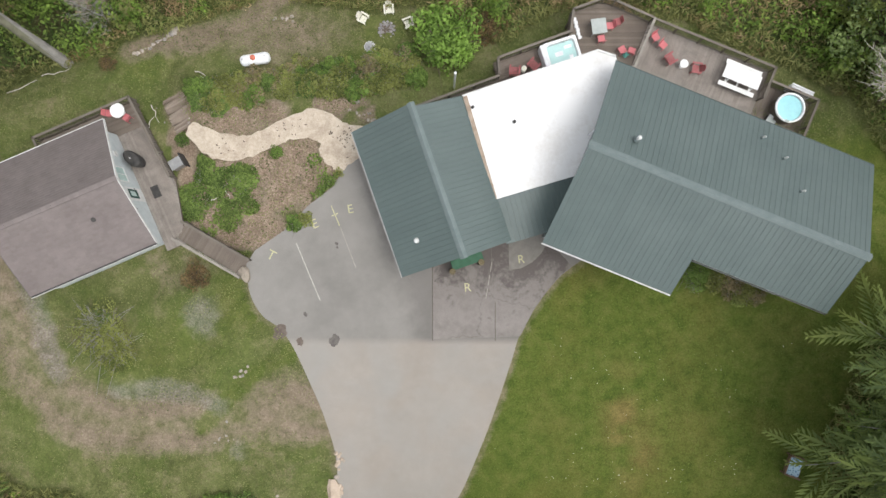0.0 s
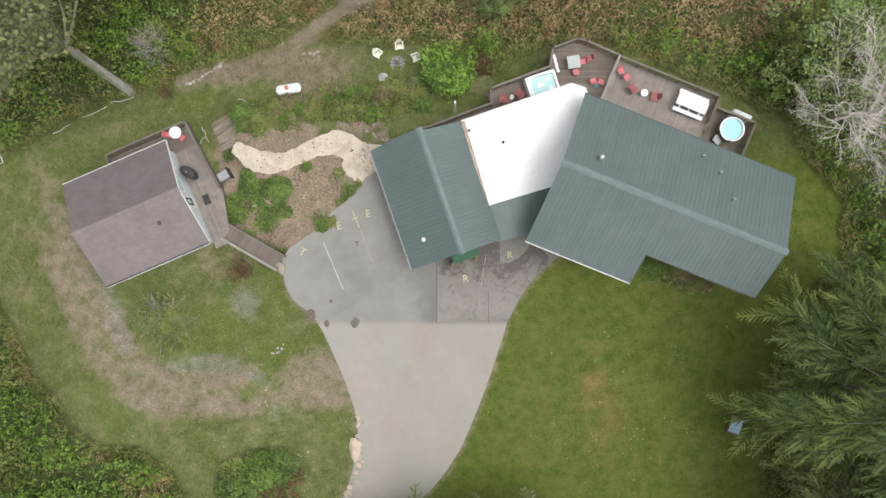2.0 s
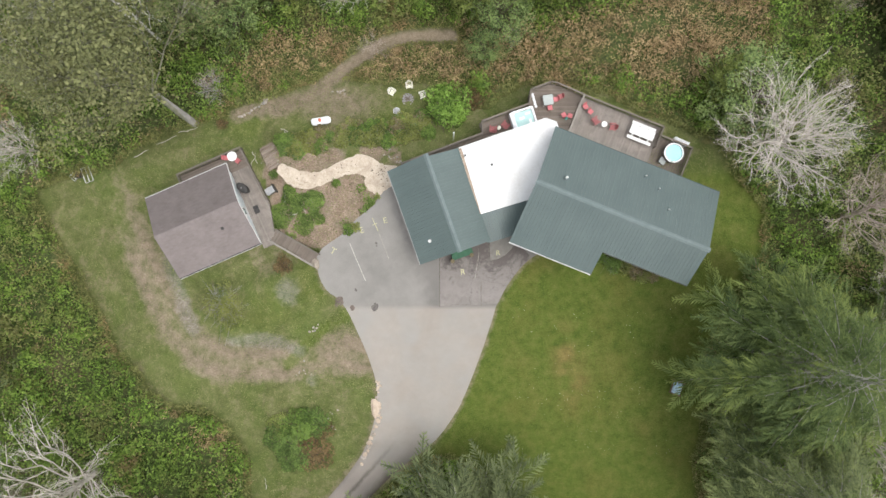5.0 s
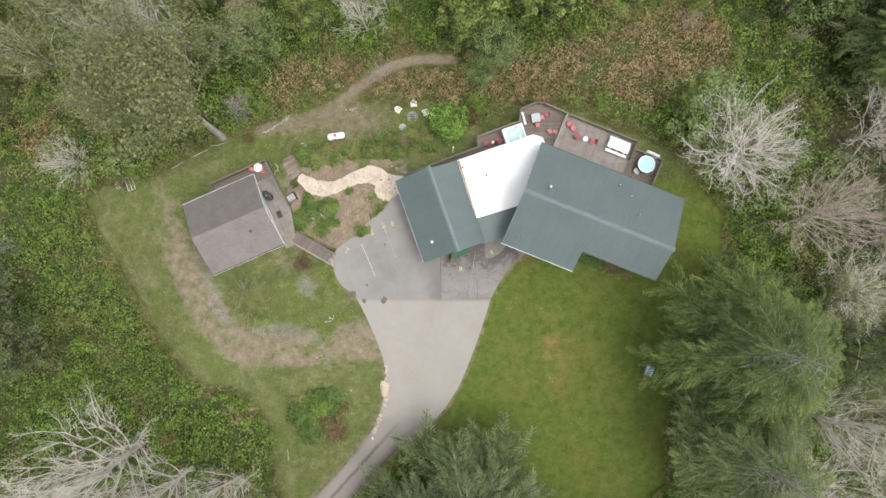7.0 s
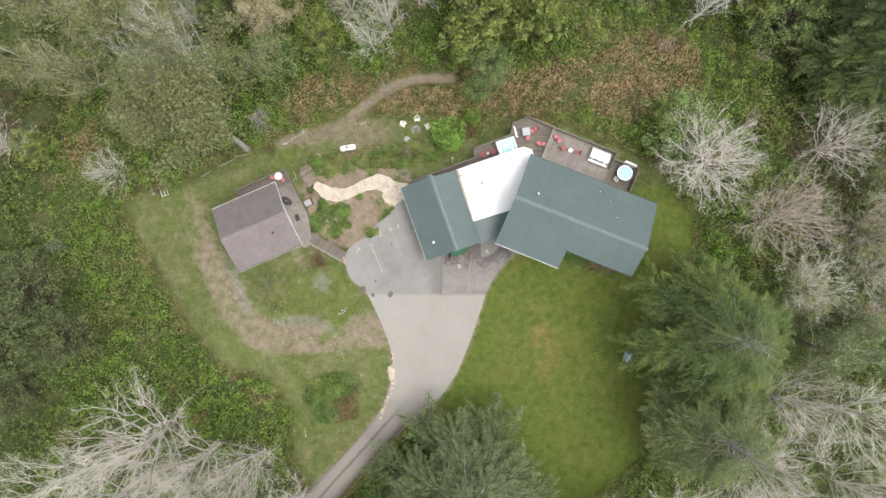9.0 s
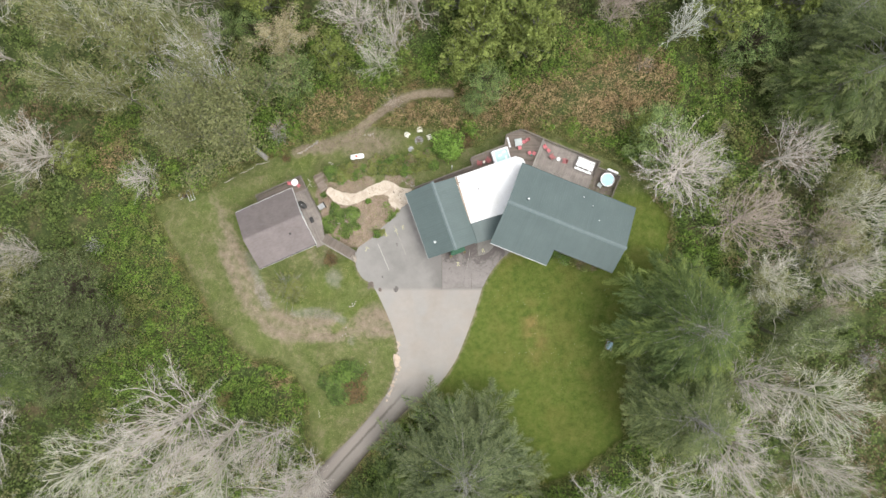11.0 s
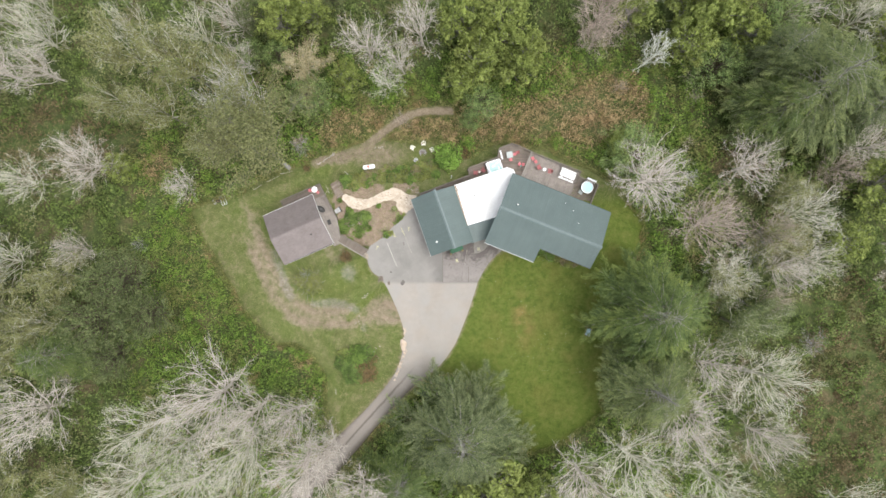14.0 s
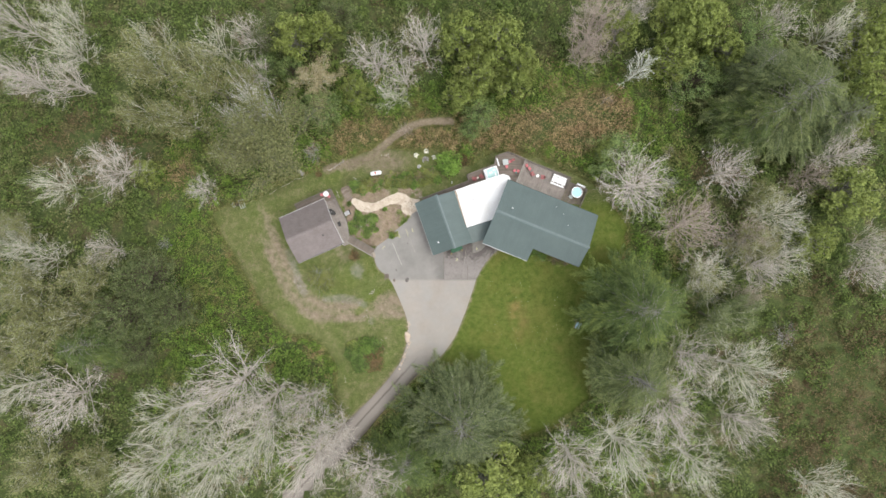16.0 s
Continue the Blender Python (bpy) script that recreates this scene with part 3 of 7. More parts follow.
def east_wing():
    """The long wing, ridge running east-south-east."""
    h = thing("house_wing", pose(0, 0, 0, 0, 0, -22.1), "long wing of a house under a green-grey standing-seam metal roof", "house")
    S, ZR, VR = 0.46, 6.9, 8.05
    roof = part("roof", boxes((5.15, 20.95, VR - 0.06, VR + 0.06, ZR - 0.22, ZR - 0.1)), GREENTRIM, h, "green-grey metal roof")
    z = lambda v: ZR - S * abs(v - VR)
    slope(roof, 5.1, 21.0, VR, 13.65, ZR, z(13.65))
    slope(roof, 5.1, 13.0, VR, 2.47, ZR, z(2.47))
    slope(roof, 13.0, 21.0, VR, 4.66, ZR, z(4.66))
    ridge_cap(roof, 5.05, 21.1, VR, ZR, S)
    # roof deck under the sheets
    for u0, u1, ve in ((5.12, 20.98, 13.6), (5.12, 12.98, 2.52), (13.0, 20.98, 4.7)):
        bm = bmesh.new()
        a = [bm.verts.new((u, v, z(v) - dz)) for dz in (0.01, 0.13) for u in (u0, u1) for v in (VR, ve)]
        for q in ((0, 1, 3, 2), (4, 6, 7, 5), (0, 4, 5, 1), (2, 3, 7, 6), (1, 5, 7, 3), (0, 2, 6, 4)):
            bm.faces.new([a[i] for i in q])
        bmesh.ops.recalc_face_normals(bm, faces=bm.faces[:])
        part("roof_deck", bm, GREENTRIM, roof)
    part("gutter", boxes((5.1, 13.0, 2.39, 2.46, z(2.47) - 0.14, z(2.47) - 0.03)), TRIM, h, "white gutter")
    part("gutter", boxes((13.05, 21.0, 4.58, 4.65, z(4.66) - 0.14, z(4.66) - 0.03)), simple("dark_gutter", (0.04, 0.045, 0.04), (0.09, 0.09, 0.08), 0.5), h, "dark gutter")
    part("gutter", boxes((5.1, 21.0, 13.66, 13.73, z(13.65) - 0.14, z(13.65) - 0.03)), GREENTRIM, h)
    part("wall", gable_walls(5.6, 13.0, 3.1, 13.1, -0.3, S, VR, ZR), WALL, h, "grey painted siding")
    part("wall", gable_walls(13.0, 20.5, 5.2, 13.1, -0.6, S, VR, ZR), WALL, h, "grey painted siding")
    for u in (7.0, 9.4, 11.6):
        window_part(h, pose(u, 3.09, 1.0), 1.2, 1.2)
    for u in (14.6, 16.6, 18.8):
        window_part(h, pose(u, 5.19, 1.2), 1.2, 1.2)
    for u in (10.5, 12.8, 16.0, 18.5):
        window_part(h, pose(u, 13.11, 0.3, 0, 0, 180), 1.6, 2.0)
    return h


def west_wing():
    """The shorter wing beside the drive, ridge running north to south."""
    h = thing("house_wing", pose(0, 0, 0, 0, 0, 19.2 - 90), "short wing of a house under a green-grey standing-seam metal roof", "house")
    # u runs south along the ridge, v east
    S, ZR, VR = 0.5, 4.6, 0.97
    z = lambda v: ZR - S * abs(v - VR)
    roof = part("roof", boxes((-8.35, 0.75, VR - 0.06, VR + 0.06, ZR - 0.22, ZR - 0.1)), GREENTRIM, h, "green-grey metal roof")
    slope(roof, -8.4, 0.8, VR, -2.85, ZR, z(-2.85))
    slope(roof, -8.2, 0.85, VR, 4.0, ZR, z(4.0))
    ridge_cap(roof, -8.45, 0.9, VR, ZR, S)
    for u0, u1, ve in ((-8.38, 0.78, -2.8), (-8.18, 0.83, 3.95)):
        bm = bmesh.new()
        a = [bm.verts.new((u, v, z(v) - dz)) for dz in (0.01, 0.13) for u in (u0, u1) for v in (VR, ve)]
        for q in ((0, 1, 3, 2), (4, 6, 7, 5), (0, 4, 5, 1), (2, 3, 7, 6), (1, 5, 7, 3), (0, 2, 6, 4)):
            bm.faces.new([a[i] for i in q])
        bmesh.ops.recalc_face_normals(bm, faces=bm.faces[:])
        part("roof_deck", bm, GREENTRIM, roof)
    part("gutter", boxes((-8.4, 0.8, -2.93, -2.86, z(-2.85) - 0.13, z(-2.85) - 0.02)), simple("grey_gutter", (0.25, 0.25, 0.24), (0.4, 0.4, 0.38), 0.5), h, "pale grey gutter")
    part("wall", gable_walls(-7.9, 0.2, -2.3, 3.6, -1.2, S, VR, ZR), WALL, h, "grey painted siding")
    return h


EAST, WEST = east_wing(), west_wing()
# turn the west wing so that its u axis points south and v east
WEST.matrix_basis = Matrix(((math.sin(radians(19.2)), math.cos(radians(19.2)), 0, 0), (-math.cos(radians(19.2)), math.sin(radians(19.2)), 0, 0), (0, 0, 1, 0), (0, 0, 0, 1)))

link = thing("house_link", pose(0, 0, 0), "low flat link of the house with a bright white membrane roof", "house")
FLAT = [(1.15, 9.05), (9.15, 11.75), (10.2, 11.4), (10.6, 10.4), (8.9, 5.6), (7.9, 4.35), (3.0, 2.9)]
part("roof", slab(FLAT, 2.86, 3.12), MEMBRANE, link, "white membrane, greyer along the tall wing")
edge = [(1.15, 9.05), (9.15, 11.75), (10.2, 11.4)]
bm = bmesh.new()
for (ax, ay), (bx, by) in zip(edge, edge[1:]):
    ln, an = math.hypot(bx - ax, by - ay), math.atan2(by - ay, bx - ax)
    box(bm, 0, ln, -0.07, 0.04, 3.0, 3.19, m=pose(ax, ay, 0, 0, 0, math.degrees(an)))
part("parapet", bm, TRIM, link, "low white edge")
part("wall", slab([(1.6, 8.6), (9.0, 11.1), (9.6, 10.4), (7.6, 5.2), (4.0, 3.2)], -0.3, 2.86), WALL, link, "grey painted siding")
# sheet-metal pent roof in the corner between the wings, falling south
pent = part("pent_roof", slab([(4.3, 0.75), (6.4, 1.5), (6.8, 2.4), (4.2, 2.2)], -0.1, 2.3), WALL, link, "grey wall below a metal pent roof")
d = Vector((7.9 - 3.0, 4.35 - 2.9, 0)).normalized()
down = Vector((d.y, -d.x, 0))
for i in range(16):
    o = Vector((3.0, 2.9, 0)) + d * (0.305 * i + 0.05)
    ln = 2.75
    ang = math.degrees(math.atan2(d.y, d.x))
    m = pose(o.x + down.x * ln, o.y + down.y * ln, 2.35, 0, 0, ang) @ pose(0, 0, 0, math.degrees(math.atan2(0.7, ln)))
    if i == 0:
        sheet = part("roof_panel", panel_mesh(0.305, math.hypot(ln, 0.7)), ROOF, pent, m=m)
    else:
        again(sheet, m, pent)


def to_world(u, v, angle):
    a = radians(angle)
    return (u * math.cos(a) - v * math.sin(a), u * math.sin(a) + v * math.cos(a))


vent_pipe(pose(10.35, 5.86, 6.6), 0.12, 0.34, "white domed roof vent on the tall metal roof")
for x, y, zz in ((17.5, 6.1, 5.72), (18.6, 4.95, 5.86), (19.25, 3.1, 6.35)):
    vent_pipe(pose(x, y, zz), 0.06, 0.2, "small pale plumbing vent on the metal roof")
vent_pipe(pose(-1.53, 0.5, 3.28), 0.17, 0.2, "white round roof vent on the low wing")
DARK = simple("dark_rubber", (0.03, 0.03, 0.03), (0.08, 0.075, 0.07), 0.7)
for x, y in ((1.75, 8.35), (4.2, 7.5)):
    vent_pipe(pose(x, y, 3.12), 0.1, 0.15, "small dark drain vent on the white roof", mat=DARK)
RUST = simple("rusty_flashing", (0.22, 0.16, 0.11), (0.46, 0.38, 0.30), 0.8, 0.4)
part("edge_flashing", slab([(1.17, 9.0), (1.42, 9.08), (3.2, 2.98), (3.0, 2.92)], 3.1, 3.135), RUST, link, "stained flashing along the low wing")

# ---- the cabin with its corner deck ----
k = Mat("brown_shingle", 0.9, spec=0.2)
a, b = k.noise(1.4, 5), k.noise(0.05, 4, 0.7)
tone = k.ramp(k.math("ADD", k.math("MULTIPLY", a, 0.6), k.math("MULTIPLY", b, 0.4)), (0.3, (0.168, 0.144, 0.136)), (0.7, (0.238, 0.207, 0.197)))
tone = k.mix(1.0, tone, k.ramp(k.island(), (0.0, 0.93), (1.0, 1.05)), "MULTIPLY")
k.bump(b, 0.5, 0.012)
SHINGLE = k.done(tone)
CABINWALL = simple("pale_grey_siding", (0.48, 0.52, 0.52), (0.60, 0.64, 0.64), 0.7)
ANG = 23.3
BROWNTRIM = simple("brown_trim", (0.13, 0.11, 0.1), (0.21, 0.185, 0.175), 0.8)
CURTAIN = simple("curtained_glass", (0.42, 0.55, 0.52), (0.56, 0.68, 0.64), 0.15, spec=0.5)


def shingle_slope(u0, u1, v_ridge, v_eave, z_ridge, z_eave, seed):
    """Courses of overlapping shingle tabs on one slope."""
    rnd = random.Random(seed)
    run, s = abs(v_eave - v_ridge), 1 if v_ridge > v_eave else -1
    ln = math.hypot(run, z_ridge - z_eave)
    nr = round(ln / 0.16)
    verts, faces = [], []
    for r in range(nr):
        f0, f1 = r / nr, min(1.0, (r + 1.15) / nr)
        x = u0 - rnd.random() * 0.3
        while x < u1:
            w = 0.33 + 0.06 * rnd.random()
            xa, xb = max(x, u0), min(x + w - 0.006, u1)
            x += w
            if xb - xa < 0.03:
                continue
            i = len(verts)
            for f, lift in ((f0, 0.005), (f1, 0.002)):
                v, z = v_eave + s * run * f, z_eave + (z_ridge - z_eave) * f
                verts += [(xa, v, z + lift), (xb, v, z + lift)]
            v, z = v_eave + s * run * f0, z_eave + (z_ridge - z_eave) * f0
            verts += [(xa, v, z), (xb, v, z)]
            q = [(i, i + 1, i + 3, i + 2), (i + 4, i + 5, i + 1, i)]
            faces += q if s > 0 else [t[::-1] for t in q]
    return mesh_of("shingles", np.array(verts), np.array(faces), SHINGLE)


def cabin():
    h = thing("cabin", pose(-17.47, 0.38, 0, 0, 0, ANG), "small cabin with a brown shingle roof and pale grey siding", "cabin")
    # u runs along the ridge to the east (0 at the east eave corner), v north
    U0, U1, V1, VR, ZE, ZR = -8.3, 0.0, 8.2, 4.1, 2.05, 3.55
    S = (ZR - ZE) / VR
    bm = bmesh.new()
    a = [bm.verts.new((u, v, z - dz)) for dz in (0.005, 0.14) for u in (U0, U1) for v, z in ((0, ZE), (VR, ZR), (V1, ZE))]
    for q in ((0, 1, 4, 3), (1, 2, 5, 4), (6, 9, 10, 7), (7, 10, 11, 8), (0, 3, 9, 6), (2, 8, 11, 5), (0, 6, 7, 1), (1, 7, 8, 2), (3, 4, 10, 9), (4, 5, 11, 10)):
        bm.faces.new([a[i] for i in q])
    bmesh.ops.recalc_face_normals(bm, faces=bm.faces[:])
    roof = part("roof", bm, SHINGLE, h, "brown asphalt shingles")
    for args in ((U0, U1, VR, 0.0, ZR, ZE, 1), (U0, U1, VR, V1, ZR, ZE, 2)):
        sh = new("shingles", shingle_slope(*args))
        sh.parent = roof
        sh["kind"] = "stuff"
    bm = bmesh.new()
    for i in range(28):
        box(bm, U0 + i * 0.297, U0 + i * 0.297 + 0.31, VR - 0.14, VR + 0.14, ZR - 0.02, ZR + 0.03 + 0.008 * (i % 2))
    part("ridge_shingles", bm, SHINGLE, roof)
    for u in (U0, U1):
        bm = bmesh.new()
        for v0, v1, za, zb in ((0, VR, ZE, ZR), (VR, V1, ZR, ZE)):
            o = -0.035 if u < -1 else 0.0
            q = [bm.verts.new((u + o + du, v, z + dz)) for du in (0, 0.035) for v, z in ((v0, za), (v1, zb)) for dz in (-0.17, 0.03)]
            for f in ((0, 1, 3, 2), (4, 6, 7, 5), (0, 4, 5, 1), (2, 3, 7, 6), (1, 5, 7, 3), (0, 2, 6, 4)):
                bm.faces.new([q[i] for i in f])
        bmesh.ops.recalc_face_normals(bm, faces=bm.faces[:])
        part("barge_board", bm, TRIM if u > -1 else BROWNTRIM, h, "white barge board" if u > -1 else "brown barge board")
    part("gutter", boxes((U0, U1, -0.1, -0.005, ZE - 0.13, ZE - 0.02)), DARK, h, "dark gutter")
    part("gutter_lip", boxes((U0, U1, -0.125, -0.102, ZE - 0.14, ZE - 0.01)), TRIM, h, "white gutter lip")
    part("fascia", boxes((U0, U1, V1 + 0.005, V1 + 0.05, ZE - 0.14, ZE + 0.02)), TRIM, h, "white eave board")
    part("wall", gable_walls(U0 + 0.3, U1 - 0.6, 0.25, V1 - 0.3, -1.1, S, VR, ZR), CABINWALL, h, "pale grey siding")
    window_part(h, pose(U1 - 0.6, 4.9, 0.9, 0, 0, 90), 0.9, 1.0, pane=CURTAIN)
    door = part("door", boxes((-0.45, 0.45, -0.035, 0.02, 0.0, 2.0)), TRIM, h, "white glazed door", pose(U1 - 0.6, 3.6, -0.32, 0, 0, 90))
    part("pane", boxes((-0.3, 0.3, -0.05, -0.036, 0.7, 1.8)), simple("green_glass", (0.03, 0.07, 0.06), (0.08, 0.14, 0.12), 0.1, spec=0.5), door, "dark green glass")
    part("blind", boxes((-0.16, 0.16, -0.056, -0.051, 1.0, 1.6)), CURTAIN, door, "pale blind")
    part("door_handle", boxes((0.34, 0.38, -0.1, -0.036, 0.95, 1.0)), DARK, door)
    part("wall_lamp", lathe([(0.05, 0), (0.08, 0.03), (0.07, 0.16), (0.02, 0.2)], 10), DARK, h, "small dark wall lamp", pose(U1 - 0.52, 2.5, 1.5))
    part("meter_box", boxes((-0.16, 0.16, -0.1, 0.0, 0, 0.4)), TRIM, h, "white meter box", pose(U1 - 0.6, 6.3, 0.9, 0, 0, 90))
    return h


cabin()
vent_pipe(pose(-20.75, 1.75, 2.68), 0.16, 0.25, "dark rusty roof vent on the shingle roof", mat=DARK)

# ---- timber decks ----
PLANK = pieces("weathered_plank", ((0.185, 0.153, 0.125), (0.22, 0.183, 0.15), (0.25, 0.21, 0.175)), 0.85, 1.6)
k = Mat("pale_worn_plank", 0.85)
base = k.ramp(k.piece(), (0.0, (0.25, 0.218, 0.19)), (1.0, (0.30, 0.265, 0.235)))
wear = k.ramp(k.math("ADD", k.math("MULTIPLY", k.noise(1.3, 6, 0.7, 0.5), 0.7), k.math("MULTIPLY", k.noise(0.05, 3), 0.3)), (0.32, 0.6), (0.62, 1.12))
k.bump(k.noise(0.04, 3), 0.3, 0.01)
PLANK_PALE = k.done(k.mix(1.0, base, wear, "MULTIPLY"))
RAILWOOD = pieces("weathered_rail", ((0.16, 0.14, 0.115), (0.24, 0.21, 0.175)), 0.85, 0.8)
PALERAIL = pieces("pale_rail", ((0.34, 0.31, 0.27), (0.42, 0.39, 0.34)), 0.85, 0.8)
POSTWOOD = simple("post_wood", (0.10, 0.08, 0.06), (0.18, 0.15, 0.12), 0.9)


def deck(m, outline, axis, z, label, width=0.14, t=0.035, mat=None):
    """A deck of planks clipped to its outline in the deck's own plan, on joists and posts. axis: the coordinate across the planks."""
    d = thing("deck", m, label, "deck")
    lo, hi = min(p[axis] for p in outline), max(p[axis] for p in outline)
    n = int((hi - lo) / width)
    shared = {}
    for i in range(n):
        a = lo + i * width
        poly = clip_strip(outline, axis, a, a + width - 0.008)
        if len(poly) < 3:
            continue
        cx, cy = sum(p[0] for p in poly) / len(poly), sum(p[1] for p in poly) / len(poly)
        key = tuple((round(x - cx, 2), round(y - cy, 2)) for x, y in poly)
        at = pose(cx, cy, z + 0.003 * math.sin(i * 2.3))
        if key in shared:
            again(shared[key], at, d)
        else:
            shared[key] = part("plank", slab([(x - cx, y - cy) for x, y in poly], -t, 0), mat or PLANK, d, m=at)
    cx, cy = sum(p[0] for p in outline) / len(outline), sum(p[1] for p in outline) / len(outline)
    for i, (x, y) in enumerate(outline):
        x2, y2 = outline[(i + 1) % len(outline)]
        ln, an = math.hypot(x2 - x, y2 - y), math.degrees(math.atan2(y2 - y, x2 - x))
        part("rim_board", boxes((0.03, ln - 0.03, 0.01, 0.05, -0.23, -0.037)), POSTWOOD, d, m=pose(x, y, z, 0, 0, an))
        px, py = x + (cx - x) * 0.08, y + (cy - y) * 0.08
        w = m @ Vector((px, py, 0))
        g = gz(w.x, w.y)
        if z - g > 0.3:
            part("post", boxes((-0.07, 0.07, -0.07, 0.07, g - 0.3 - z, -0.04)), POSTWOOD, d, m=pose(px, py, z))
    return d


def railing(points, z, label, high=0.95, gap=0.14, rail=None, baluster=True):
    """A railing along points of the plan: posts, a flat cap, a low rail and balusters."""
    rail = rail or RAILWOOD
    r = thing("deck_railing", pose(points[0][0], points[0][1], z), label, "railing", "deck railings")
    x0, y0 = points[0]
    stick = post = None
    for k_, ((ax, ay), (bx, by)) in enumerate(zip(points, points[1:])):
        ln, an = math.hypot(bx - ax, by - ay), math.degrees(math.atan2(by - ay, bx - ax))
        at = pose(ax - x0, ay - y0, 0, 0, 0, an)
        part("cap_rail", boxes((-0.05, ln + 0.05, -0.075, 0.075, high - 0.04, high)), rail, r, m=at)
        part("low_rail", boxes((0.05, ln - 0.05, -0.02, 0.02, 0.1, 0.18)), rail, r, m=at)
        n = max(1, round(ln / 1.8))
        for i in range(n + (k_ == len(points) - 2)):
            mm = at @ pose(ln * i / n, 0, 0)
            if post is None:
                post = part("post", boxes((-0.045, 0.045, -0.045, 0.045, -0.2, high - 0.041)), rail, r, m=mm)
            else:
                again(post, mm, r)
        if baluster:
            n = int(ln / gap)
            for i in range(1, n):
                mm = at @ pose(ln * i / n, 0.04, 0)
                if stick is None:
                    stick = part("baluster", boxes((-0.02, 0.02, -0.019, 0.019, 0.05, high - 0.042)), rail, r, m=mm)
                else:
                    again(stick, mm, r)
    return r


DZ = 0.1
M2 = pose(0, 0, 0, 0, 0, -22.1)


def m2(u, v):
    return to_world(u, v, -22.1)


deck(M2, [(6.8, 13.12), (15.1, 13.12), (15.1, 18.4), (6.8, 18.4)], 0, DZ, "weathered pale grey-brown timber deck behind the house", mat=PLANK_PALE)
deck(M2, [(15.12, 13.12), (18.4, 13.12), (18.4, 17.6), (15.12, 17.6)], 0, DZ - 0.12, "lower timber deck round the round hot tub")
deck(pose(0, 0, 0), [(8.0, 13.8), (8.18, 15.1), (10.13, 15.8), (10.83, 15.62), (13.25, 14.55), (11.5, 10.4), (8.7, 11.5)], 1, DZ + 0.004, "timber deck with a grey table beside the house")
deck(pose(0, 0, 0, 0, 0, 19.5), [(7.0, 9.15), (7.05, 10.18), (12.1, 10.25), (12.1, 8.2), (7.0, 8.2)], 1, DZ - 0.004, "small timber deck bay with a square hot tub")
deck(pose(0, 0, 0, 0, 0, 19.8), [(-1.4, 7.9), (-1.4, 9.05), (6.98, 9.05), (6.98, 8.3), (3.6, 8.2)], 1, DZ - 0.01, "narrow timber walkway along the back of the house")
railing([m2(6.84, 18.38), m2(15.06, 18.38), m2(15.06, 16.4)], DZ, "weathered timber railing of the long deck")
railing([m2(15.2, 17.56), m2(18.36, 17.56), m2(18.36, 13.9)], DZ - 0.12, "weathered timber railing round the hot tub deck")
railing([(8.03, 13.7), (8.2, 15.05), (10.13, 15.75), (10.83, 15.57), (13.2, 14.52)], DZ, "weathered timber railing of the angled deck")
railing([m2(6.84, 18.3), m2(6.8, 14.0)], DZ, "pale capped timber rail dividing the two decks", 1.12, 0.3, PALERAIL)
railing([(3.55, 11.0), (3.45, 12.0), (8.0, 13.66)], DZ, "weathered timber railing round the square tub bay")
railing([(-4.3, 7.98), (3.5, 10.86)], DZ, "dark timber railing of the back walkway")

# cabin deck: along the back and the east end, then a ramp to the drive
MC = pose(-17.47, 0.38, 0, 0, 0, ANG)
CZ = -0.32


def mc(u, v):
    w = MC @ Vector((u, v, 0))
    return (w.x, w.y)


deck(MC, [(-5.3, 7.8), (1.35, 7.8), (1.35, 9.6), (-5.3, 9.6)], 1, CZ + 0.004, "weathered timber deck behind the cabin")
deck(MC, [(-0.58, -0.3), (0.75, -0.3), (1.75, 3.9), (1.36, 7.78), (-0.58, 7.78)], 0, CZ, "worn brown timber deck along the cabin end", mat=PLANK_PALE)
railing([mc(-5.28, 8.1), mc(-5.28, 9.56), mc(1.33, 9.56), mc(1.72, 3.9)], CZ, "low boarded timber railing round the cabin deck", 0.8, 0.16)
RA = math.degrees(math.atan2(-2.6, 4.5))
deck(pose(-17.15, 1.35, -0.4, 0, 0, RA) @ pose(0, 0, 0, 0, -4.4, 0), [(0.2, -0.6), (5.2, -0.6), (5.2, 0.6), (0.2, 0.6)], 0, 0.06, "narrow timber ramp from the drive to the cabin deck")
ra = lambda u, v: to_world(u, v, RA)
for v in (-0.62, 0.62):
    a, b = ra(0.3, v), ra(5.2, v)
    railing([(-17.15 + a[0], 1.35 + a[1]), (-17.15 + b[0], 1.35 + b[1])], -0.15, "plain timber handrail of the ramp", 0.75, 0.5, PALERAIL if v < 0 else None, False)

# ---- furniture ----
RED = simple("faded_red_plastic", (0.48, 0.13, 0.14), (0.62, 0.21, 0.22), 0.55)
DEEPRED = simple("dark_red_paint", (0.30, 0.09, 0.09), (0.42, 0.15, 0.15), 0.6)
WHITE = simple("white_paint", (0.70, 0.70, 0.68), (0.84, 0.84, 0.82), 0.5)
CREAM = simple("cream_plastic", (0.66, 0.64, 0.52), (0.80, 0.78, 0.68), 0.5)
GREYTOP = simple("grey_tabletop", (0.34, 0.37, 0.35), (0.44, 0.47, 0.45), 0.5)
TEAL = simple("teal_enamel", (0.09, 0.36, 0.30), (0.16, 0.50, 0.42), 0.5)
STEEL = simple("dull_steel", (0.30, 0.30, 0.30), (0.48, 0.48, 0.47), 0.45, metal=0.6)


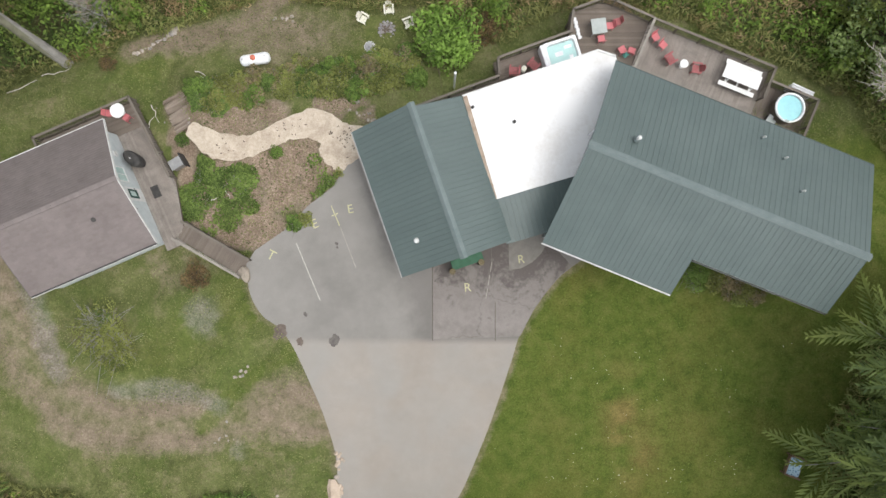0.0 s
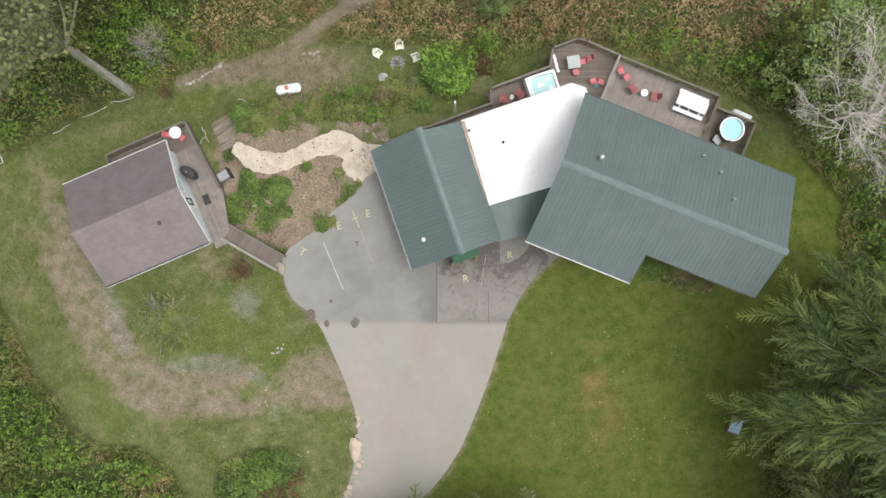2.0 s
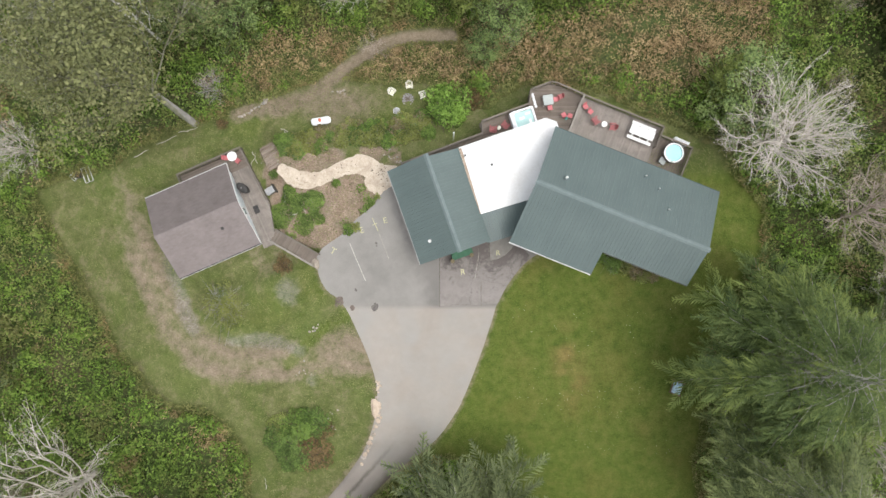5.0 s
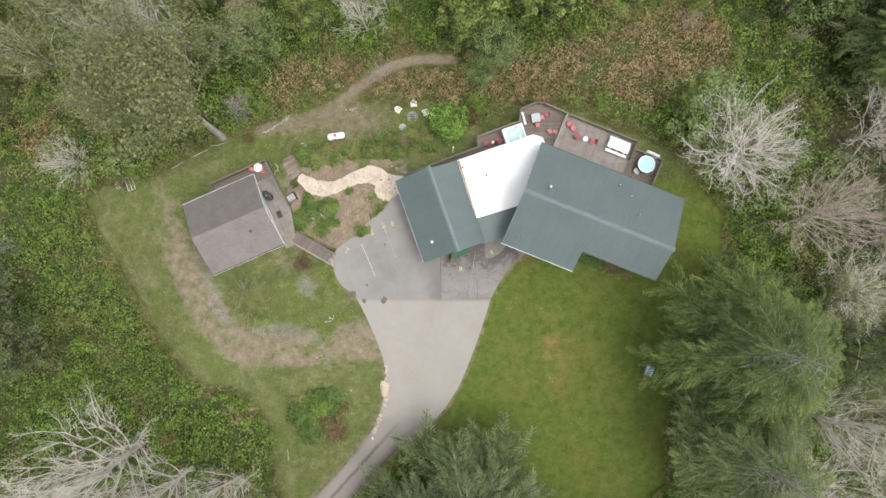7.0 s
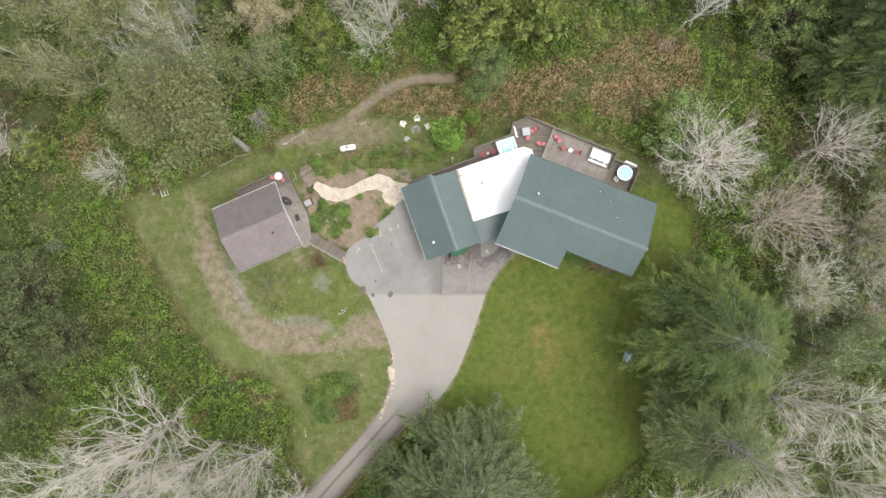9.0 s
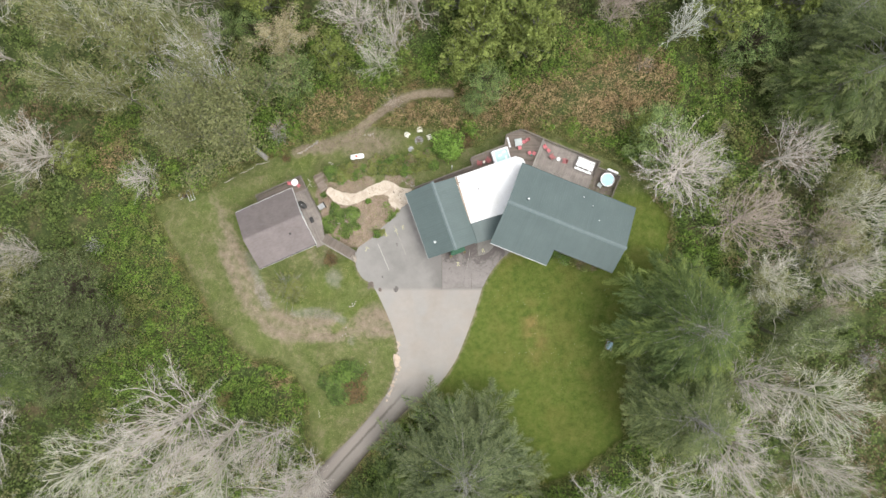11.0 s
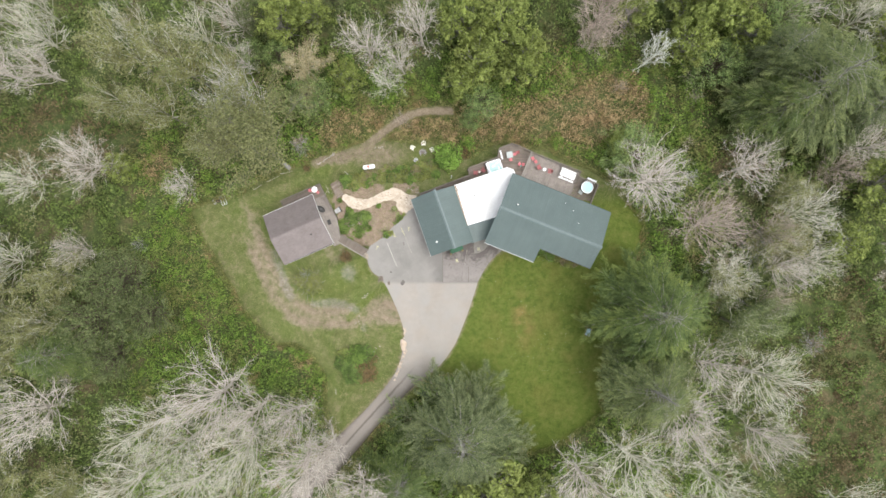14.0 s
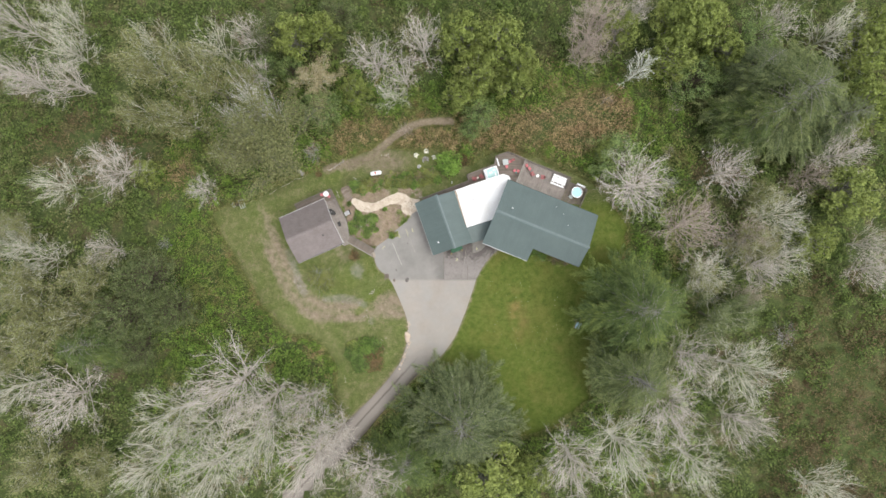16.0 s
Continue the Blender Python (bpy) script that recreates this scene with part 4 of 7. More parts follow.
def adirondack(m, mat, label):
    """A slatted garden chair that faces minus y."""
    c = thing("garden_chair", m, label, "chair", "garden chairs")
    c.scale = (0.82, 0.82, 0.82)
    for i in range(5):
        part("seat_slat", boxes((-0.27, 0.27, -0.32 + i * 0.11, -0.225 + i * 0.11, 0.35 - 0.025 * i, 0.372 - 0.025 * i), bevel=0.004), mat, c)
    for i in range(5):
        h = 0.86 + 0.06 * (2 - abs(i - 2))
        part("back_slat", boxes((-0.265 + i * 0.108, -0.167 + i * 0.108, 0, 0.022, 0.0, h - 0.25), bevel=0.004), mat, c, m=pose(0, 0.26, 0.25, -20))
    for s in (-1, 1):
        part("armrest", boxes((-0.07, 0.07, -0.42, 0.36, 0, 0.025), bevel=0.006), mat, c, m=pose(s * 0.36, 0, 0.55))
        part("front_leg", boxes((-0.02, 0.02, -0.05, 0.05, 0, 0.55)), mat, c, m=pose(s * 0.31, -0.32, 0))
        part("back_leg", boxes((-0.02, 0.02, -0.05, 0.05, 0, 0.56)), mat, c, m=pose(s * 0.31, 0.34, 0))
    return c


def side_chair(m, mat, label):
    """A small armless chair that faces minus y."""
    c = thing("patio_chair", m, label, "chair", "patio chairs")
    part("seat", boxes((-0.22, 0.22, -0.22, 0.22, 0.42, 0.46), bevel=0.015), mat, c)
    part("backrest", boxes((-0.21, 0.21, 0.0, 0.03, 0.0, 0.40), bevel=0.012), mat, c, m=pose(0, 0.21, 0.47, -10))
    leg = None
    for x in (-0.19, 0.19):
        for y in (-0.19, 0.19):
            if leg is None:
                leg = part("leg", lathe([(0.016, 0), (0.02, 0.42)], 8), mat, c, m=pose(x, y, 0))
            else:
                again(leg, pose(x, y, 0), c)
    return c


def round_table(m, r, h, mat, label):
    t = thing("round_table", m, label, "table", "round tables")
    part("tabletop", lathe([(r * 0.97, h - 0.03), (r, h - 0.02), (r, h - 0.005), (r * 0.98, h)], 28), mat, t)
    part("pedestal", lathe([(0.16, 0), (0.15, 0.03), (0.03, 0.08), (0.03, h - 0.03)], 12), mat, t)
    return t


round_table(pose(15.28, 11.74, DZ), 0.27, 0.52, WHITE, "small white round side table between red chairs")
adirondack(pose(14.46, 12.1, DZ, 0, 0, 122), DEEPRED, "red slatted garden chair on the long deck")
adirondack(pose(16.15, 11.5, DZ, 0, 0, -98), DEEPRED, "red slatted garden chair beside the white side table")
adirondack(pose(4.55, 11.33, DZ, 0, 0, 175), DEEPRED, "red slatted garden chair by the square hot tub")
adirondack(pose(5.76, 11.72, DZ, 0, 0, 140), DEEPRED, "red slatted garden chair turned towards the rail")
round_table(pose(5.15, 11.47, DZ), 0.17, 0.45, CREAM, "tiny cream round table between two red chairs")
side_chair(pose(13.5, 13.45, DZ, 0, 0, 30), RED, "small red patio chair near the deck divider")
side_chair(pose(13.97, 12.95, DZ, 0, 0, 45), RED, "small red patio chair near the deck divider")
side_chair(pose(11.38, 12.65, DZ, 0, 0, 210), RED, "small red patio chair by a teal table")
side_chair(pose(11.97, 12.57, DZ, 0, 0, 160), RED, "small red patio chair by a teal table")
round_table(pose(11.68, 12.42, DZ), 0.15, 0.42, TEAL, "tiny teal round table between red chairs")


def square_table(m, w, h, mat, label):
    t = thing("patio_table", m, label, "table")
    part("tabletop", boxes((-w / 2, w / 2, -w / 2, w / 2, h - 0.035, h), bevel=0.012), mat, t)
    leg = None
    for x in (-1, 1):
        for y in (-1, 1):
            at = pose(x * (w / 2 - 0.08), y * (w / 2 - 0.08), 0)
            if leg is None:
                leg = part("leg", boxes((-0.025, 0.025, -0.025, 0.025, 0, h - 0.036)), STEEL, t, m=at)
            else:
                again(leg, at, t)
    return t


square_table(pose(9.83, 14.05, DZ, 0, 0, 8), 0.95, 0.74, GREYTOP, "square grey patio table on the angled deck")
side_chair(pose(10.6, 14.17, DZ, 0, 0, -82), RED, "red patio chair drawn up to the grey table")
side_chair(pose(11.05, 14.42, DZ, 0, 0, -75), DEEPRED, "dark red patio chair standing back from the table")
side_chair(pose(10.05, 13.35, DZ, 0, 0, 190), RED, "pale red patio chair drawn up to the grey table")


def picnic_table(m):
    t = thing("picnic_table", m, "white painted wooden picnic table with attached benches", "picnic table")
    board = None
    for i in range(6):
        at = pose(0, -0.44 + i * 0.15, 0.74)
        if board is None:
            board = part("top_board", boxes((-1.2, 1.2, 0, 0.145, -0.04, 0), bevel=0.005), WHITE, t, m=at)
        else:
            again(board, at, t)
    for y in (-0.87, 0.58):
        for i in range(2):
            at = pose(0, y + i * 0.145, 0.45)
            part("bench_board", boxes((-1.2, 1.2, 0, 0.14, -0.04, 0), bevel=0.005), WHITE, t, m=at)
    for x in (-0.8, 0.8, 0.0):
        part("crossbar", boxes((x - 0.045, x + 0.045, -0.86, 0.86, 0.36, 0.408)), WHITE, t)
    for x in (-0.8, 0.8):
        for s in (-1, 1):
            part("leg", boxes((-0.04, 0.04, -0.045, 0.045, 0, 0.76)), WHITE, t, m=pose(x + 0.09, s * 0.62, 0, s * 28))
    return t


pt = picnic_table(pose(18.85, 10.85, DZ, 0, 0, -22.1))


def water(name, tint):
    k = Mat(name, 0.08, 0.0, 0.5)
    k.bump(k.noise(0.25, 3), 0.25, 0.02)
    return k.done(k.ramp(k.noise(0.5, 4), (0.3, tuple(c * 0.85 for c in tint)), (0.7, tint)))


POOL = water("pale_pool_water", (0.34, 0.70, 0.74))
POOL2 = water("pale_spa_water", (0.50, 0.74, 0.71))
SHELL = simple("white_acrylic", (0.74, 0.75, 0.76), (0.86, 0.87, 0.87), 0.3, spec=0.5)

tub = thing("hot_tub", pose(21.86, 8.9, DZ - 0.12), "round white hot tub full of pale blue water", "hot tub")
part("shell", lathe([(0.93, 0.76), (0.95, 0.82), (0.95, 0.87), (0.91, 0.9), (0.84, 0.89), (0.81, 0.82), (0.78, 0.4), (0.74, 0.35)], 40, False), SHELL, tub, "white rim")
part("cabinet", lathe([(0.88, 0.0), (0.9, 0.1), (0.9, 0.759), (0.8, 0.76)], 40, False), POSTWOOD, tub, "brown wooden side")
part("water", lathe([(0.80, 0.70), (0.805, 0.74)], 40), POOL, tub, "pale blue water")
part("jet_panel", boxes((-0.13, 0.13, -0.07, 0.07, 0.885, 0.91), bevel=0.01), GREYTOP, tub, "grey control panel", pose(-0.22, -0.84, 0, 0, 0, -15))
cov = thing("tub_cover", pose(22.55, 9.85, DZ - 0.12, 0, 0, -24), "folded white tub cover leaning on the railing", "tub cover")
for i, y in enumerate((0.0, 0.16)):
    part("cover_half", boxes((-0.75, 0.75, -0.05, 0.05, 0.0, 0.95), bevel=0.03), SHELL, cov, m=pose(0, y, 0.02, -7))
st = thing("tub_step", pose(20.95, 8.2, DZ - 0.12, 0, 0, -35), "grey plastic step beside the round hot tub", "step")
part("tread", boxes((-0.32, 0.0, -0.28, 0.28, 0.36, 0.40), bevel=0.01), GREYTOP, st)
part("tread", boxes((0.03, 0.34, -0.28, 0.28, 0.17, 0.21), bevel=0.01), GREYTOP, st)
part("riser", boxes((-0.31, -0.01, -0.26, 0.26, 0, 0.359)), DARK, st)
part("riser", boxes((0.04, 0.33, -0.26, 0.26, 0, 0.169)), DARK, st)

spa = thing("hot_tub", pose(7.55, 12.2, DZ, 0, 0, 17.5), "square white hot tub with moulded seats and clear water", "hot tub")
W_ = 1.08
bm = bmesh.new()
rings = []
for w, z, rr in ((W_ - 0.03, 0, 0.1), (W_ - 0.02, 0.8, 0.12), (W_, 0.83, 0.14), (W_, 0.88, 0.14), (W_ - 0.05, 0.9, 0.14), (W_ - 0.17, 0.89, 0.2), (W_ - 0.22, 0.7, 0.22), (W_ - 0.26, 0.52, 0.22)):
    ring = []
    for cx, cy, a0 in ((1, 1, 0), (-1, 1, 90), (-1, -1, 180), (1, -1, 270)):
        for j in range(5):
            a = radians(a0 + j * 22.5)
            ring.append(bm.verts.new((cx * (w - rr) + rr * math.cos(a), (cy * (w - rr) + rr * math.sin(a)) * 0.92, z)))
    rings.append(ring)
for a, b in zip(rings, rings[1:]):
    for i in range(20):
        bm.faces.new((a[i], a[(i + 1) % 20], b[(i + 1) % 20], b[i]))
bm.faces.new(rings[-1])
part("shell", bm, SHELL, spa, "white moulded shell")
part("water", boxes((-0.86, 0.86, -0.78, 0.78, 0.66, 0.72), bevel=0.02), POOL2, spa, "clear greenish water")
for x, y, w, d in ((-0.2, 0.15, 0.32, 0.2), (0.45, 0.45, 0.3, 0.16), (0.5, -0.35, 0.18, 0.3)):
    part("moulded_seat", boxes((x - w, x + w, y - d, y + d, 0.56, 0.73), bevel=0.06), SHELL, spa, "white seat edge")
part("headrest", boxes((0.2, 0.5, 0.74, 0.84, 0.84, 0.93), bevel=0.03), GREYTOP, spa, "grey headrest")
part("cover_bar", boxes((-1.28, -1.1, -0.95, 0.95, 0.0, 1.0), bevel=0.04), SHELL, spa, "white folded cover at one end")

flo = thing("pool_float", pose(8.6, 14.15, DZ, 0, 0, 105), "white wavy foam float beside the railing", "float")
bm = bmesh.new()
for i in range(6):
    box(bm, -0.72 + i * 0.24, -0.49 + i * 0.24, -0.12 + 0.03 * (i % 2), 0.12 + 0.03 * (i % 2), 0.0, 0.14, bevel=0.04)
part("float_body", bm, SHELL, flo)

# cabin deck furniture
round_table(pose(-20.76, 8.82, CZ), 0.47, 0.72, WHITE, "round white patio table on the cabin deck")
side_chair(pose(-21.42, 8.72, CZ, 0, 0, 88), RED, "red patio chair at the white round table")
side_chair(pose(-20.3, 8.42, CZ, 0, 0, -125), RED, "red patio chair at the white round table")
gr = thing("covered_grill", pose(-19.72, 5.73, CZ, 0, 0, -40), "barbecue grill under a black cover", "grill")
part("cover", lathe([(0.40, 0.12), (0.44, 0.5), (0.47, 0.85), (0.42, 1.02), (0.25, 1.12), (0.02, 1.15)], 18), DARK, gr, "black weather cover")
gr.children[0].scale = (1.45, 0.85, 1)
part("badge", boxes((-0.06, 0.06, -0.045, 0.045, 1.125, 1.165), bevel=0.01), STEEL, gr, "pale badge")
for x in (-0.3, 0.3):
    part("wheel", lathe([(0.09, -0.03), (0.09, 0.03)], 12), DARK, gr, m=pose(x, 0, 0.09, 90))
mat_ = thing("doormat", pose(-18.62, 3.72, CZ, 0, 0, ANG + 90), "dark grey doormat before the cabin door", "doormat")
part("pile", boxes((-0.4, 0.4, -0.26, 0.26, 0.003, 0.02), bevel=0.004), DARK, mat_)
bx = thing("storage_box", pose(-17.25, 5.55, gz(-17.25, 5.55), 0, 0, 30), "dull grey plastic storage box with a dark lid edge", "storage box")
part("tub_body", boxes((-0.42, 0.42, -0.3, 0.3, 0, 0.6), bevel=0.03), STEEL, bx)
part("lid", boxes((-0.45, 0.45, -0.33, 0.33, 0.6, 0.66), bevel=0.02), STEEL, bx, "dull grey lid")
part("back_panel", boxes((0.455, 0.53, -0.45, 0.45, 0, 0.85)), DARK, bx, "dark panel behind")

# ---- markings and patches on the drive ----
YELLOW = simple("worn_yellow_paint", (0.38, 0.36, 0.20), (0.56, 0.53, 0.33), 0.8, 0.2)
FAINT = simple("almost_worn_paint", (0.23, 0.21, 0.18), (0.42, 0.40, 0.35), 0.85, 0.15)
PALELINE = simple("worn_pale_paint", (0.32, 0.31, 0.27), (0.50, 0.48, 0.42), 0.8, 0.25)


def letter(ch, x, y, turn, size, mat, z=0.032):
    cu = bpy.data.curves.new("letter", "FONT")
    cu.body, cu.size, cu.extrude, cu.align_x, cu.align_y = ch, size, 0.002, "CENTER", "CENTER"
    tmp = bpy.data.objects.new("letter", cu)
    me = bpy.data.meshes.new_from_object(tmp)
    bpy.data.objects.remove(tmp)
    me.materials.append(mat)
    ob = new("painted_letter", me)
    ob.matrix_basis = pose(x, y, z, 0, 0, turn)
    return tagged(ob, "yellow capital letter %s painted on the paving" % ch, "painted letter", "painted letters")


letter("T", -11.05, -0.42, -28, 0.9, YELLOW)
letter("E", -8.25, 1.6, 22, 0.85, YELLOW)
letter("E", -5.96, 2.55, 10, 0.8, YELLOW)
letter("R", 1.58, -2.5, 6, 0.8, YELLOW, 0.048)
letter("R", 5.02, -0.68, 8, 0.75, YELLOW, 0.053)


def line_mark(ax, ay, bx, by, w, mat, label, z=0.034, broken=1):
    ln, an = math.hypot(bx - ax, by - ay), math.degrees(math.atan2(by - ay, bx - ax))
    t = thing("parking_line", pose(ax, ay, z, 0, 0, an), label, "painted line", "parking lines")
    for i in range(broken):
        s = ln / broken
        part("stripe", boxes((i * s + 0.02, (i + 1) * s - (0.25 * s if broken > 1 else 0), -w / 2, w / 2, 0, 0.003)), mat, t)


line_mark(-9.45, 0.4, -7.9, -3.3, 0.07, PALELINE, "worn pale parking line on grey asphalt")
line_mark(-7.2, 2.8, -6.65, 1.5, 0.06, YELLOW, "faded short yellow parking line")
line_mark(-7.2, 2.1, -6.75, 2.3, 0.06, YELLOW, "faded yellow cross stroke on a parking line", 0.038)
line_mark(-6.6, 1.4, -5.6, -1.2, 0.05, FAINT, "almost worn-off parking line on grey asphalt")
line_mark(3.15, -0.8, 2.72, -3.4, 0.05, FAINT, "faded broken white line on stained concrete", 0.049, 3)


def blotch(x, y, r, mat, label, z=0.034, seed=1, squash=0.8, n=18):
    """A thin uneven patch lying on the paving."""
    rng = random.Random(seed)
    pts = []
    for i in range(n):
        a = 2 * math.pi * i / n
        q = r * (0.72 + 0.4 * rng.random())
        pts.append((q * math.cos(a), q * math.sin(a) * squash))
    ob = part("paving_patch", slab(pts, 0, 0.003), mat, m=pose(x, y, z, 0, 0, rng.uniform(0, 180)))
    return tagged(ob, label, "patch", "paving patches")


TAR = simple("dark_patch", (0.085, 0.077, 0.07), (0.17, 0.155, 0.14), 0.9, 0.25)
SOIL = simple("damp_soil", (0.10, 0.08, 0.065), (0.19, 0.155, 0.13), 0.95, 0.3)
blotch(-7.0, -5.9, 0.42, TAR, "dark worn hole in the asphalt", seed=2)
blotch(-9.2, -5.95, 0.3, SOIL, "patch of dark soil on the asphalt", seed=3)
blotch(-8.85, -4.2, 0.17, TAR, "small dark oil spot on the asphalt", seed=4)
blotch(-10.45, -5.35, 0.55, SOIL, "dark soil washed onto the drive edge", seed=5)
blotch(-6.85, 0.35, 0.13, TAR, "small dark oil spot on the asphalt", seed=6)
blotch(-6.8, 0.1, 0.1, TAR, "small dark oil spot on the asphalt", seed=7)
SEAM = simple("joint_dirt", (0.07, 0.06, 0.05), (0.14, 0.12, 0.10), 0.95, 0.2)
line_mark(-0.69, 0.2, -0.66, -5.9, 0.05, SEAM, "dirt-filled joint between asphalt and concrete", 0.048)
line_mark(3.36, -3.4, 3.36, -5.9, 0.035, SEAM, "dirt-filled joint in the concrete", 0.048)

# ---- stones ----
STONE = pieces("pale_stone", ((0.36, 0.31, 0.25), (0.50, 0.44, 0.38), (0.30, 0.28, 0.26)), 0.9, 0.3)
SANDSTONE = simple("sandstone", (0.36, 0.28, 0.21), (0.58, 0.48, 0.38), 0.9, 0.5)


def rock_mesh(seed, mat, name="stone", fine=1):
    rng = random.Random(seed)
    bm = bmesh.new()
    bmesh.ops.create_icosphere(bm, subdivisions=fine, radius=0.5)
    for v in bm.verts:
        v.co *= rng.uniform(0.78, 1.15)
        v.co.z = max(v.co.z * 0.75, -0.25)
    me = bpy.data.meshes.new(name)
    bm.to_mesh(me)
    bm.free()
    me.materials.append(mat)
    return me


ROCKS = [rock_mesh(s, STONE) for s in range(5)]
SANDROCKS = [rock_mesh(s + 9, SANDSTONE) for s in range(3)]


def stones(line, n, size, label, spread=0.1, meshes=ROCKS, group="edging stones", seed=0):
    """A loose row of single stones along a line of the plan."""
    rng = random.Random(seed)
    total = [math.hypot(b[0] - a[0], b[1] - a[1]) for a, b in zip(line, line[1:])]
    for i in range(n):
        s, j = sum(total) * (i + 0.5) / n, 0
        while s > total[j]:
            s -= total[j]
            j += 1
        f = s / total[j]
        x = line[j][0] + f * (line[j + 1][0] - line[j][0]) + rng.gauss(0, spread)
        y = line[j][1] + f * (line[j + 1][1] - line[j][1]) + rng.gauss(0, spread)
        k_ = size * rng.uniform(0.65, 1.35)
        o = new("stone", meshes[i % len(meshes)])
        o.matrix_basis = pose(x, y, gz(x, y) + k_ * 0.12, 0, 0, rng.uniform(0, 360))
        o.scale = (k_, k_ * rng.uniform(0.7, 1.1), k_ * 0.8)
        tagged(o, label, "stone", group)


stones([(-20.9, 13.0), (-19.6, 13.7), (-18.5, 14.6)], 20, 0.27, "pale edging stone in the grass", 0.07, seed=1)
stones([(-11.9, 15.9), (-10.2, 15.75)], 9, 0.26, "pale edging stone in the grass", 0.1, seed=2)
stones([(-18.6, 14.4), (-18.3, 14.9)], 4, 0.42, "grey fieldstone at the end of a stone row", 0.12, seed=3)
stones([(-6.6, -13.2), (-6.75, -14.4)], 16, 0.28, "loose sandy stone beside the drive", 0.14, SANDROCKS + ROCKS[:1], "wall stones", 4)
stones([(-6.55, -15.0), (-6.75, -17.2), (-7.6, -19.4), (-8.6, -21.0)], 26, 0.42, "pale stone of a low wall along the drive", 0.12, SANDROCKS + ROCKS[:2], "wall stones", 5)
stones([(-13.6, -11.6), (-14.6, -12.2)], 12, 0.2, "small pale stone in a rubble heap", 0.35, seed=6)
stones([(-13.4, -8.4), (-12.6, -7.9)], 8, 0.24, "small pale stone in the grass", 0.25, seed=7)
stones([(-11.6, -16.6), (-10.6, -18.4), (-11.4, -15.9)], 8, 0.26, "small pale stone in the grass", 0.3, seed=8)
stones([(-17.9, 9.6), (-16.6, 7.2)], 14, 0.16, "small pale stone among garden rubble", 0.55, seed=9)
stones([(-5.9, 9.1), (-4.9, 8.8), (-4.5, 8.2)], 12, 0.24, "pale stone heaped by the path end", 0.22, seed=10)
slabrock = new("boulder", rock_mesh(31, SANDSTONE, "boulder", 2))
slabrock.matrix_basis = pose(-6.98, -15.7, gz(-7, -15.6) + 0.06, 0, 0, 6)
slabrock.scale = (0.85, 2.1, 0.5)
tagged(slabrock, "long flat sandstone boulder beside the drive", "boulder")
b2 = new("boulder", rock_mesh(33, STONE, "boulder", 2))
b2.matrix_basis = pose(-12.75, -1.6, 0.12, 0, 0, 20)
b2.scale = (0.75, 1.15, 0.8)
tagged(b2, "whitish boulder at the foot of the ramp", "boulder")

# fire pit
fp = (-3.84, 14.9)
fz = gz(*fp)
pit = thing("fire_pit", pose(fp[0], fp[1], fz), "round fire pit ringed with grey stones", "fire pit")
part("ash_bed", lathe([(0.5, -0.1), (0.48, 0.05), (0.1, 0.02)], 18), simple("ash", (0.12, 0.11, 0.11), (0.42, 0.40, 0.39), 0.95, 0.12), pit, "grey ash")
LITTER = simple("leaf_litter", (0.09, 0.07, 0.055), (0.2, 0.16, 0.13), 0.95, 0.1)


def litter():
    """Dead leaves and chips of bark strewn on the path by the house."""
    rng = np.random.default_rng(17)
    x = np.concatenate([rng.normal(-6.2, 0.45, 46), rng.normal(-9.6, 0.7, 16), rng.normal(-13.6, 0.7, 12)])
    y = np.concatenate([rng.normal(7.2, 0.5, 46), rng.normal(7.9, 0.4, 16), rng.normal(6.3, 0.3, 12)])
    ok = signed(x, y, PATH) < -0.1
    c = np.stack([x[ok], y[ok], np.full(ok.sum(), 0.075)], -1)
    me = leaves_mesh("leaf_litter", c, np.tile((0, 0, 3.0), (len(c), 1)), 0.075, rng, LITTER, 2.2)
    tagged(new("leaf_litter", me), "dark dead leaves strewn on the sandy path", "leaf litter", kind="stuff")


GREYSTONE = [rock_mesh(s + 50, simple("sooty_stone", (0.18, 0.17, 0.17), (0.42, 0.40, 0.40), 0.9, 0.2)) for s in range(3)]
for i in range(13):
    a = 2 * math.pi * i / 13
    o = new("ring_stone", GREYSTONE[i % 3])
    o.parent = pit
    o.matrix_basis = pose(0.52 * math.cos(a), 0.58 * math.sin(a), 0.06, 0, 0, 40 * i)
    o.scale = (0.27, 0.22, 0.28)
for i in range(4):
    part("charred_log", lathe([(0.05, -0.3), (0.06, 0.0), (0.045, 0.3)], 7), POSTWOOD, pit, m=pose(0.05 * i - 0.1, 0.08 * (i % 2), 0.1 + 0.03 * i, 88, 0, 47 * i))
for x, y, turn in ((-5.45, 15.7, 60), (-3.7, 16.4, 5), (-2.35, 15.35, -68)):
    adirondack(pose(x, y, gz(x, y) + 0.0, 0, 0, turn), CREAM, "cream plastic garden chair facing the fire pit")
lidz = gz(-4.94, 13.65)
lid = thing("fire_ring_lid", pose(-4.94, 13.65, lidz), "round grey metal lid lying in the grass", "metal lid")
part("disc", lathe([(0.3, 0.02), (0.32, 0.06), (0.27, 0.09), (0.12, 0.10), (0.03, 0.15)], 20), STEEL, lid)
part("ring", lathe([(0.37, 0.0), (0.38, 0.05), (0.34, 0.06)], 20, False), TRIM, lid, "pale rim")

